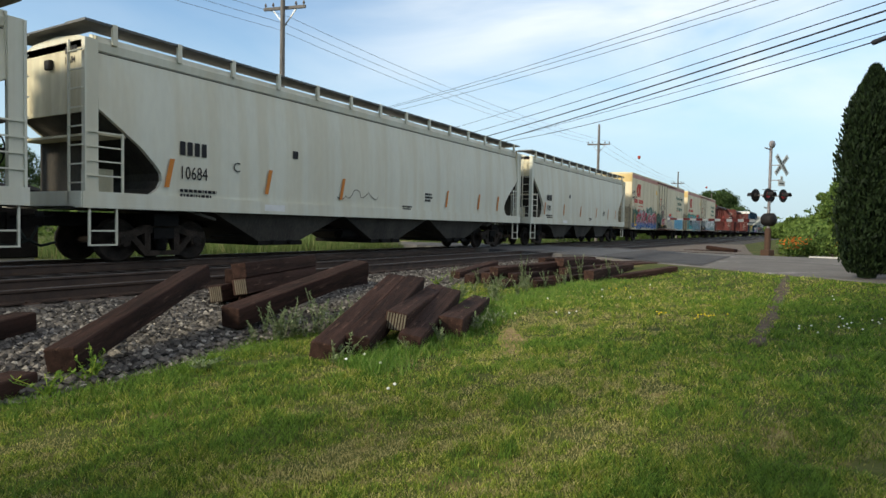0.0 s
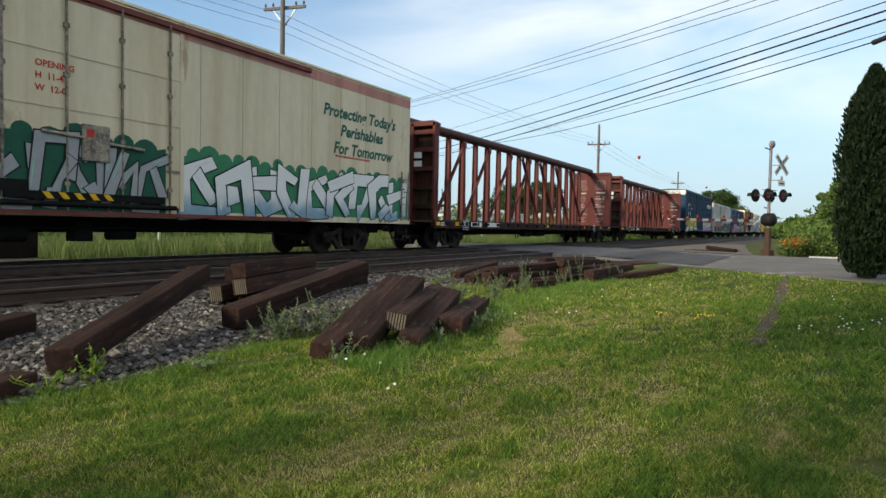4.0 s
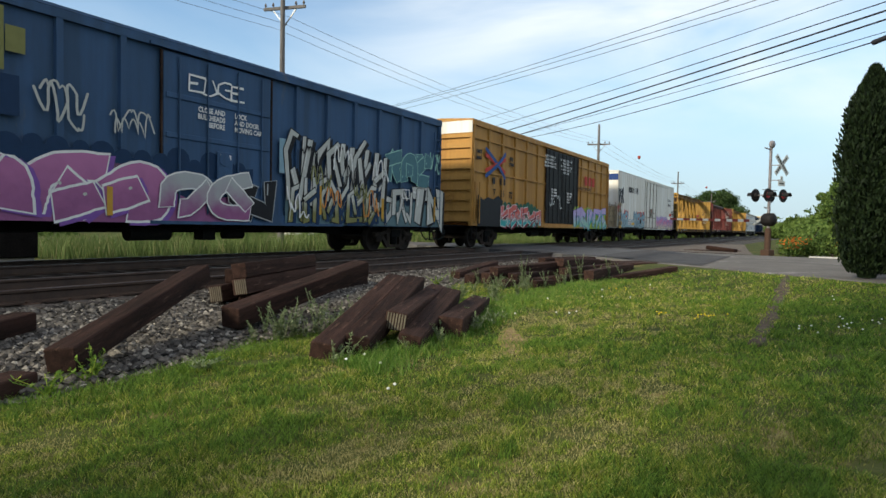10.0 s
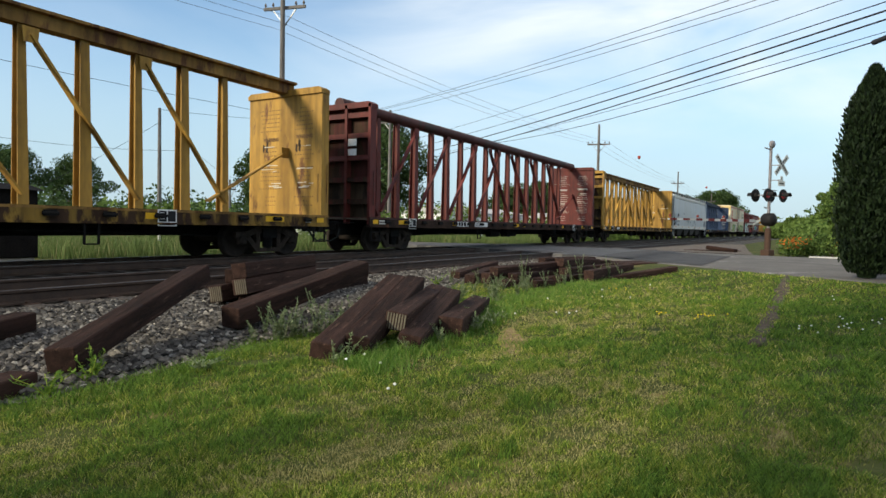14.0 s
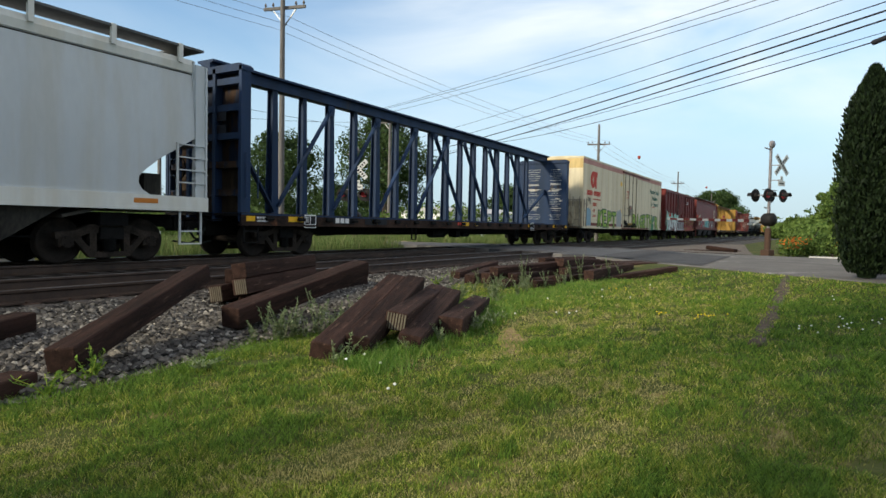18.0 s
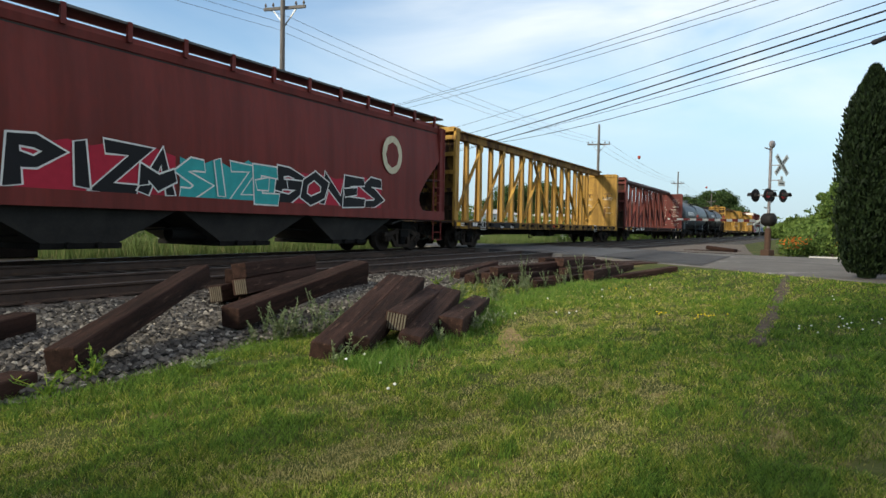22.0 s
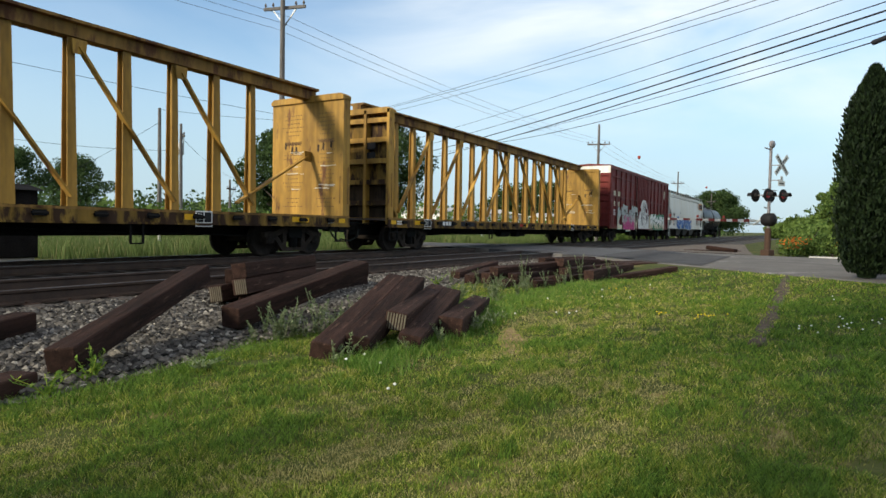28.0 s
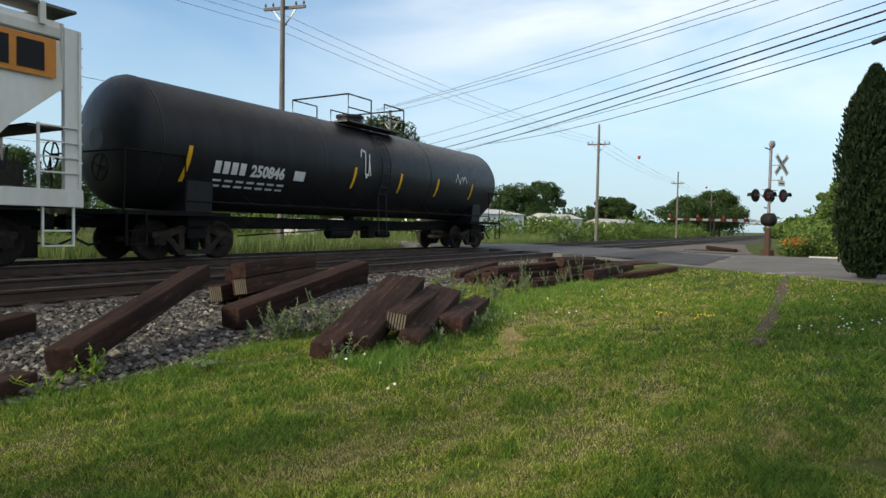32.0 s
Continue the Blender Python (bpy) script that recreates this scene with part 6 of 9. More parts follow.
def tank_car(s0, s1, label, mat, band=None, r=1.50, zc=2.66, dome=0.0):
    """A tank car: shell with domed heads, walkway round the manway, ladder, saddles and end decks."""
    car, hl = rail_car("tank_car", label, "tank car", s0, s1, 2.1, (0.72, 1.05), 0.75)
    L = hl - 0.35
    prof = [(-L + 0.02, 0.25)] + [(-L + 0.62 - 0.60 * math.cos(a), r * math.sin(a)) for a in (0.35, 0.6, 0.85, 1.1, 1.35, 1.5708)]
    prof += [(-h, q) for h, q in prof[::-1]]
    part("shell", Bits().lathe((0, 0, zc), (1, 0, 0), prof, 40), mat, car)
    for x in (-L + 0.62, -L * 0.33, L * 0.33, L - 0.62):
        part("weld_seam", Bits().lathe((x, 0, zc), (1, 0, 0), [(-0.02, r), (-0.015, r + 0.006), (0.015, r + 0.006), (0.02, r)], 40), mat, car)
    for sd in (-1, 1):
        e = sd * hl
        x0, x1 = min(e, e - sd * 2.9), max(e, e - sd * 2.9)
        part("end_deck", Bits().box(x0, x1, -1.35, 1.35, 1.02, 1.12), BLACK, car)
        c = e - sd * 2.1
        part("saddle", Bits().prism([(-1.2, 1.1), (1.2, 1.1), (1.25, 1.9), (0.8, 1.45), (-0.8, 1.45), (-1.25, 1.9)], c - 0.35, c + 0.35), mat, car)
        h = Bits().line([(e - sd * 0.15, -1.35, 1.1), (e - sd * 0.15, -1.42, 2.35), (e - sd * 0.15, 1.42, 2.35), (e - sd * 0.15, 1.35, 1.1)], 0.024, 6)
        h.line([(e - sd * 0.15, -1.42, 2.35), (e - sd * 1.5, -1.50, 2.35), (e - sd * 1.5, -1.50, 1.1)], 0.024, 6)
        part("end_rail", h, BLACK, car)
        steps_at(car, e - sd * 0.4, BLACK, -1.42, 0.45, 1.1)
    part("side_rail", Bits().tube((-hl + 1.5, -1.52, 1.35), (hl - 1.5, -1.52, 1.35), 0.024, n=6), BLACK, car)
    b = Bits()
    for k in range(9):
        x = -hl + 3.4 + (2 * hl - 6.8) * k / 8
        b.bar((x, -1.52, 1.35), (x, -1.1, 1.62), 0.03)
    part("rail_bracket", b, BLACK, car)
    zt = zc + r
    x0, x1 = dome - 1.5, dome + 1.5
    part("dome_platform", Bits().box(x0, x1, -1.15, -0.55, zt - 0.10, zt - 0.06).box(x0, x1, 0.55, 1.15, zt - 0.10, zt - 0.06), GRATE, car)
    rail = Bits()
    for y in (-1.15, 1.15):
        rail.line([(x0, y, zt - 0.1), (x0, y, zt + 0.72), (dome - 0.35, y, zt + 0.72), (dome - 0.35, y, zt - 0.1)], 0.026, 6)
        rail.line([(dome + 0.35, y, zt - 0.1), (dome + 0.35, y, zt + 0.72), (x1, y, zt + 0.72), (x1, y, zt - 0.1)], 0.026, 6)
        rail.line([(x0, y, zt + 0.32), (dome - 0.35, y, zt + 0.32)], 0.02, 6).line([(dome + 0.35, y, zt + 0.32), (x1, y, zt + 0.32)], 0.02, 6)
    for x in (x0, x1):
        rail.line([(x, -1.15, zt + 0.72), (x, 1.15, zt + 0.72)], 0.026, 6)
    part("platform_railing", rail, BLACK, car)
    part("manway", Bits().tube((dome, 0, zt - 0.1), (dome, 0, zt + 0.28), 0.42, n=18).tube((dome, 0, zt + 0.28), (dome, 0, zt + 0.36), 0.47, n=18).tube((dome + 0.9, 0, zt - 0.1), (dome + 0.9, 0, zt + 0.22), 0.16, n=10), mat, car)
    lad = Bits()
    for sd in (-1, 1):
        pts = [(dome + sd * 0.22, -(r + 0.07) * math.cos(a), zc + (r + 0.07) * math.sin(a)) for a in (-0.5, -0.2, 0.1, 0.4, 0.7, 0.95)]
        lad.line([(dome + sd * 0.22, -1.42, 0.6)] + pts, 0.022, 5)
    for k in range(11):
        a = -0.5 + 1.45 * k / 10
        lad.bar((dome - 0.22, -(r + 0.07) * math.cos(a), zc + (r + 0.07) * math.sin(a)), (dome + 0.22, -(r + 0.07) * math.cos(a), zc + (r + 0.07) * math.sin(a)), 0.022)
    part("ladder", lad, mat, car)
    if band:
        part("shell_band", Bits().lathe((dome, 0, zc), (1, 0, 0), [(-0.55, r), (-0.55, r + 0.006), (0.55, r + 0.006), (0.55, r)], 40), band, car)
    brake_wheel(car, -hl + 0.1, -0.6, 2.0, BLACK)
    part("outlet", Bits().tube((dome, 0, 1.2), (dome, 0, 0.62), 0.18, n=12), BLACK, car)
    return car, hl


def curved_text(car, words, x, ang, height, mat, r, zc, name="lettering", wide=1.0, thick=0.0):
    """Words laid round the shell of a tank; ang is the angle above the waist."""
    o = lettering(car, words, 0, 0, height, mat, name, 0.0, wide, thick, lift=0.0)
    for v in o.data.vertices:
        a = ang + v.co.z / r
        d = r + 0.005 - v.co.y
        v.co = (x + v.co.x, -d * math.cos(a), zc + d * math.sin(a))
    return o


def curved_patch(car, x0, x1, a0, a1, mat, r, zc, name="reflector", slant=0.0):
    n = 6
    v = []
    for i in range(n + 1):
        a = a0 + (a1 - a0) * i / n
        for x in (x0, x1):
            v.append((x + slant * i / n, -(r + 0.006) * math.cos(a), zc + (r + 0.006) * math.sin(a)))
    return part(name, Bits().add(v, [(2 * i, 2 * i + 1, 2 * i + 3, 2 * i + 2) for i in range(n)]), mat, car)


def reefer(s0, s1, label, mat, top=5.25, low=0.95, door=(-1.9, 1.3), fascia=None, end_mat=None, unit=None, skirt=None):
    """A long smooth-sided insulated car with panel seams, one wide plug door and an equipment end."""
    car, hl = rail_car("refrigerator_car", label, "refrigerator car", s0, s1, 2.75)
    w, end_mat = 1.515, end_mat or mat
    part("body", Bits().cham(-hl + 0.05, hl - 0.05, -w, w, low + 0.1, top - 0.04, 0.035), mat, car)
    part("roof", Bits().prism([(-w - 0.02, top - 0.05), (w + 0.02, top - 0.05), (w + 0.01, top + 0.01), (0.6, top + 0.06), (-0.6, top + 0.06), (-w - 0.01, top + 0.01)], -hl + 0.02, hl - 0.02), mat, car)
    seam = Bits().box(-0.009, 0.009, -0.003, 0.0, low + 0.2, top - 0.1).mesh("panel_seam")
    seam.materials.append(SEAM)
    n = round(2 * hl / 1.22)
    for i in range(n + 1):
        x = -hl + 0.06 + (2 * hl - 0.12) * i / n
        if not door[0] - 0.1 < x < door[1] + 0.1:
            part("panel_seam", seam, None, car).location = (x, -w, 0)
    part("side_sill", Bits().box(-hl, hl, -1.53, -1.50, low, low + 0.16).box(-hl, hl, 1.50, 1.53, low, low + 0.16), skirt or mat, car)
    if fascia:
        part("fascia_band", Bits().box(-hl + 0.06, hl - 0.06, -w - 0.006, -w + 0.01, top - 0.38, top - 0.10), fascia, car, "faded red band under the roof")
    d = part("door", Bits().cham(door[0], door[1], -1.56, -1.50, low + 0.22, top - 0.32, 0.02), mat, car)
    for f in (0.08, 0.36, 0.64, 0.92):
        rods = Bits()
        x = door[0] + (door[1] - door[0]) * f
        rods.tube((x, -1.60, low + 0.1), (x, -1.60, top - 0.2), 0.024, n=6)
        for z in (low + 0.6, low + 1.5, low + 2.6, top - 0.8):
            rods.box(x - 0.05, x + 0.05, -1.62, -1.55, z - 0.04, z + 0.04)
        part("locking_rod", rods, HARDWARE, d)
    mid = (door[0] + door[1]) / 2
    lock = part("lock_box", Bits().cham(mid - 0.27, mid + 0.27, -1.64, -1.56, low + 1.05, low + 1.75, 0.02), HARDWARE, d)
    part("lock_lever", Bits().tube((mid - 1.0, -1.62, low + 1.52), (mid - 0.25, -1.62, low + 1.48), 0.035, n=8), HARDWARE, lock)
    part("lock_lever", Bits().tube((mid + 0.25, -1.62, low + 1.42), (mid + 1.0, -1.62, low + 1.38), 0.035, n=8), HARDWARE, lock)
    part("lock_tag", Bits().box(mid - 0.2, mid - 0.06, -1.646, -1.641, low + 1.5, low + 1.66), REDINK, lock)
    for x in door:
        part("door_jamb", Bits().box(x - 0.05, x + 0.05, -1.575, -1.515, low + 0.15, top - 0.3), mat, d)
    if fascia:                                  # the roller gear and striped step under the door
        gear = part("door_gear", Bits().box(door[0] + 0.3, door[1] - 0.5, -1.68, -1.53, low + 0.30, low + 0.44).tube((door[0] + 0.2, -1.64, low + 0.22), (door[1] - 0.2, -1.64, low + 0.22), 0.05, n=8).box(door[0] + 0.2, door[0] + 0.7, -1.66, -1.54, low + 0.42, low + 0.62), BLACK, d)
        for k in range(5):
            x = door[0] + 1.0 + k * 0.28
            part("warning_stripe", Bits().add([(x, -1.684, low + 0.31), (x + 0.12, -1.684, low + 0.31), (x + 0.02, -1.684, low + 0.43), (x - 0.10, -1.684, low + 0.43)], [(0, 1, 2, 3)]), REFLECT, gear)
        for k, line in enumerate(("OPENING", "H  11-4", "W  12-0")):
            lettering(car, line, door[0] + 0.85, 3.62 - k * 0.22, 0.12, REDINK, "lettering", -1.562, 0.95, 0.003)
    for z in (low + 1.0, low + 2.0, low + 3.0):
        part("door_rail", Bits().box(door[0] + 0.05, door[1] - 0.05, -1.575, -1.555, z - 0.03, z + 0.03), HARDWARE if z < low + 1.5 else mat, d)
    span = door[1] + (door[1] - door[0]) * 1.05
    for za, zb in ((top - 0.24, top - 0.13), (low + 0.02, low + 0.10)):
        part("door_track", Bits().box(door[0] - 0.25, span, -1.61, -1.52, za, zb), TRACKRED if fascia else mat, car)
    for sd in (-1, 1):
        e = sd * (hl - 0.05)
        ladder(car, sd * (hl - 0.35), -1.57, low + 0.1, low + 1.75, 0.42, HARDWARE)
        ladder(car, e + sd * 0.12, -1.15 * -sd, low, low + 1.9, 0.42, HARDWARE, along="y")
        steps_at(car, sd * (hl - 0.35), BLACK)
        part("end_skin", Bits().box(min(e, e + sd * 0.03), max(e, e + sd * 0.03), -1.49, 1.49, low + 0.1, top - 0.1), mat, car)
        if sd < 0:                              # the grimy lower half of the end
            part("stained_sheet", Bits().box(e - 0.034, e - 0.030, -1.47, 1.47, low + 0.12, low + 1.62), ENDGRIME, car)
            part("end_rail", Bits().tube((e - 0.16, -1.45, low + 1.70), (e - 0.16, 1.45, low + 1.70), 0.022, n=6).tube((e - 0.16, -1.42, low + 1.70), (e - 0.02, -1.42, low + 1.70), 0.02, n=6), HARDWARE, car)
            part("end_rail", Bits().tube((e - 0.16, -0.55, low), (e - 0.16, -0.55, low + 1.70), 0.022, n=6), HARDWARE, car)
        if end_mat is not mat:
            part("end_band", Bits().box(min(e, e + sd * 0.036), max(e, e + sd * 0.036), -1.485, 1.485, top - 0.68, top - 0.105), end_mat, car)
            if sd < 0:
                lettering(car, "EXCESS HEIGHT CAR", e - 0.037, top - 0.36, 0.11, DARKINK, "end_lettering", 0.75, 0.95, 0.004, face=-1)
        part("end_platform", Bits().box(min(e, e + sd * 0.4), max(e, e + sd * 0.4), -1.2, 1.2, low - 0.06, low - 0.01), BLACK, car)
    brake_wheel(car, -hl - 0.22, 0.35, low + 1.25, BLACK)
    part("brake_box", Bits().cham(-hl - 0.24, -hl + 0.04, -0.25, 0.15, low + 0.75, low + 1.25, 0.04), BLACK, car)
    if unit:
        part("end_cabinet", Bits().cham(-hl - 0.10, -hl + 0.04, -1.05, -0.35, low + 0.25, low + 1.30, 0.03), ENDGRIME, car)
    return car, hl


ENDGRIME = paint("stained_end_paint", (0.60, 0.50, 0.33), 0.55, (0.17, 0.095, 0.045), 0.52, 0.8, 1.1, 0.45)
SEAM = flat("panel_joint", (0.40, 0.365, 0.285), 0.8)
HARDWARE = material("door_hardware", (0.085, 0.065, 0.050), (0.34, 0.30, 0.23), 0.7, 5.0, 20.0, 0.1)
TRACKRED = paint("oxide_track", (0.20, 0.055, 0.045), 0.7)

# ---- the cars, from the first in view to the last ----
LIGHT_GREY = paint("light_grey_paint", (0.60, 0.60, 0.51), 0.90, (0.30, 0.25, 0.19), 0.74, streak=0.06)
COOL_GREY = paint("cool_grey_paint", (0.50, 0.53, 0.54), 0.90, (0.34, 0.34, 0.33), 0.74, streak=0.04)
# cream for lettering; on hopper ends it paints in the warm sun
CREAM = paint("cream_letters_sunlit_ends", (0.62, 0.58, 0.42), 0.80, (0.40, 0.36, 0.28), 0.60)
# bay and slope colours: grime, darkened further for the shade under the car
HOPPER_TAN = material("hopper_bay_grime_shade", (0.012, 0.010, 0.008), (0.062, 0.055, 0.043), 0.9, 1.2, 20.0, 0.1, stretch=(1, 1, 0.4))
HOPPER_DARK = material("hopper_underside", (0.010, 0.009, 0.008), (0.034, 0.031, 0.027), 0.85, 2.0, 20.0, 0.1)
SILL_WHITE = paint("white_sill", (0.68, 0.68, 0.63), 0.88, (0.50, 0.46, 0.38), 0.7, streak=0.06)
REEFER = paint("cream_reefer_paint", (0.69, 0.61, 0.43), 0.86, (0.40, 0.31, 0.20), 0.62, 0.6, 0.9, 0.12)
REEFER_END = paint("yellow_end_paint", (0.62, 0.46, 0.20), 0.75, (0.46, 0.28, 0.10), 0.60)
FADED_RED = paint("faded_red_band", (0.50, 0.24, 0.20), 0.85, (0.46, 0.15, 0.12), 0.6)
OXIDE = paint("oxide_red_paint", (0.142, 0.029, 0.023), 0.42, (0.08, 0.040, 0.030), 0.62)
MAROON = paint("maroon_paint", (0.165, 0.022, 0.018), 0.7, (0.09, 0.04, 0.035), 0.66)
DARKMAROON = paint("dark_maroon_paint", (0.175, 0.032, 0.026), 0.7, (0.08, 0.04, 0.035), 0.66)
YELLOW = paint("worn_yellow_paint", (0.46, 0.262, 0.050), 0.58, (0.13, 0.055, 0.024), 0.59, 0.6, 2.2, 0.45)
RUSTCHORD = paint("rusty_chord_paint", (0.33, 0.185, 0.052), 0.5, (0.11, 0.050, 0.024), 0.54, 0.8, 2.0, 0.4)
DARKCHORD = paint("dark_chord_paint", (0.085, 0.024, 0.020), 0.5, (0.05, 0.030, 0.024), 0.55)
BOXYELLOW = paint("ochre_paint", (0.44, 0.23, 0.055), 0.8, (0.20, 0.10, 0.035), 0.66)
NAVY = paint("navy_paint", (0.012, 0.032, 0.080), 0.75, (0.03, 0.035, 0.05), 0.68)
TEALBLUE = paint("blue_boxcar_paint", (0.010, 0.050, 0.100), 0.8, (0.02, 0.045, 0.07), 0.66)
DULLBLUE = paint("faded_blue_paint", (0.040, 0.092, 0.185), 0.8, (0.10, 0.11, 0.13), 0.64)
BOXWHITE = paint("grimy_white_paint", (0.60, 0.60, 0.55), 0.74, (0.22, 0.13, 0.08), 0.69, 0.55, 1.4, 0.16)
REEFWHITE = paint("white_reefer_paint", (0.74, 0.735, 0.685), 0.88, (0.45, 0.43, 0.40), 0.72, streak=0.14)
TANKGREY = paint("slate_tank_paint", (0.085, 0.105, 0.120), 0.8, (0.11, 0.12, 0.13), 0.66, 0.45)
TANKBLACK = paint("black_tank_paint", (0.018, 0.019, 0.021), 0.8, (0.040, 0.038, 0.036), 0.66, 0.42)
# dark paints for grime; in the end-wall pockets they also hold the shade
SOOT_SHADE = paint("soot_shade_steel", (0.075, 0.050, 0.030), 0.45, (0.022, 0.016, 0.012), 0.50, 0.85, 2.0, 0.4)
STAIN_SHADE = {m.name: paint("stained_" + m.name, tuple(v * 0.62 for v in rgb), 0.45, (0.045, 0.024, 0.013), 0.46, 0.8, 2.6, 0.5) for m, rgb in ((YELLOW, (0.50, 0.300, 0.058)), (OXIDE, (0.165, 0.036, 0.028)), (NAVY, (0.012, 0.032, 0.080)))}
SCUFF = flat("pale_scuff", (0.55, 0.52, 0.44), 0.8)
DECK = material("car_deck", (0.05, 0.035, 0.028), (0.12, 0.085, 0.06), 0.9, 2.0, 20.0, 0.2)
SPRAY_RGB = dict(white=(.72, .73, .70), black=(.015, .015, .017), green=(.05, .22, .11), darkgreen=(.02, .10, .06), red=(.42, .025, .05), pink=(.60, .22, .40), blue=(.02, .12, .42),
         sky=(.18, .48, .62), teal=(.04, .36, .36), yellow=(.72, .48, .04), lime=(.28, .42, .06), purple=(.20, .09, .34), grey=(.34, .36, .36), orange=(.60, .24, .05), mint=(.30, .55, .45), maroon=(.20, .02, .04), cream=(.62, .56, .38), lilac=(.42, .34, .58), rose=(.55, .06, .22), steel=(.22, .36, .44), coral=(.55, .12, .10), deepteal=(.015, .13, .14), wash=(.30, .44, .50), ink=(.012, .035, .085), mauve=(.27, .10, .22), dusk=(.40, .15, .30), bone=(.46, .47, .43), olive=(.20, .20, .07), dust=(.10, .17, .19), verdigris=(.07, .17, .20), plum=(.14, .07, .12), amber=(.50, .28, .04), umber=(.15, .085, .035))
S = {k: flat("spray_" + k, v, 0.55) for k, v in SPRAY_RGB.items()}


def slashes(car, hl, xs, z, h=0.75, mat=None):
    for k, x in enumerate(xs):
        v = [(x, NEAR - 0.004, z), (x + 0.12, NEAR - 0.004, z), (x + 0.26, NEAR - 0.004, z + h), (x + 0.14, NEAR - 0.004, z + h)]
        part("reflector", Bits().add(v, [(0, 1, 2, 3)]), mat or ORANGE, car)


def numbers(car, mark_w, number, x, z, h, mat, wide=0.8, rows=3, y=None):
    """The owner's mark as a plain block, the car number, and small data lines below."""
    yy = (NEAR if y is None else y)
    b = Bits()
    for k in range(4):
        b.box(x + mark_w * k / 4, x + mark_w * (k + 0.72) / 4, yy - 0.007, yy - 0.004, z, z + h)
    part("owner_mark", b, mat, car)
    if number:
        lettering(car, number, x - 0.02, z - h * 1.75, h, mat, "car_number", yy, wide, lift=0.006)
    bars(car, x, z - h * 2.7, h * 3.6, h * 0.22, rows, mat, len(number or "xx"), yy)


def hopper_marks(car, hl, number, mat=DARKINK, extra=True):
    numbers(car, 0.75, number, -hl + 2.15, 2.35, 0.30, mat, 0.72, 3, -1.512)
    lettering(car, number, -hl + 0.316, 4.02, 0.14, mat, "end_number", -0.36, 0.8, face=-1)
    e = Bits()
    for k in range(4):
        e.box(-hl + 0.313, -hl + 0.317, -0.47 - k * 0.11, -0.39 - k * 0.11, 4.22, 4.36)
    part("end_mark", e, mat, car)
    part("end_box", Bits().cham(-hl + 0.22, -hl + 0.32, 0.05, 0.25, 3.95, 4.15, 0.02), HOPPER_DARK, car)
    bars(car, -hl + 5.6, 2.62, 0.20, 0.20, 1, mat, 2, -1.512)
    bars(car, 0.5, 1.52, 0.6, 0.05, 2, mat, 6, -1.512)
    if extra:
        slashes(car, hl, [-hl + 1.75, -hl + 4.6, -hl + 7.5, hl - 7.0, hl - 4.4, hl - 2.6], 1.62, 0.62)
    bars(car, -hl + 12.2, 2.0, 0.5, 0.07, 3, mat, 5, -1.512)
    part("placard", Bits().box(-hl + 4.6, -hl + 5.3, -1.541, -1.536, 1.2, 1.36), WHITE, car)


# grey hopper leaving the view
c, h = hopper(-14.5, 5.85, "light grey covered hopper car with a roof walk", LIGHT_GREY, HOPPER_TAN, 3)
c, h = hopper(6.75, 27.35, "light grey covered hopper car with white side sill", LIGHT_GREY, HOPPER_TAN, 3, end_mat=CREAM, notch=3.05)
hopper_marks(c, h, "10684")
tag_scrawl(c, -h + 7.4, 1.62, 1.9, 0.32, S["black"], 3, -1.512)
lettering(c, "C", -h + 3.6, 2.1, 0.24, DARKINK, "lettering", -1.516)
c, h = hopper(28.6, 46.2, "pale grey covered hopper car with dark sloped end", LIGHT_GREY, HOPPER_TAN, 3, end_mat=CREAM, notch=3.5)
hopper_marks(c, h, "3180")


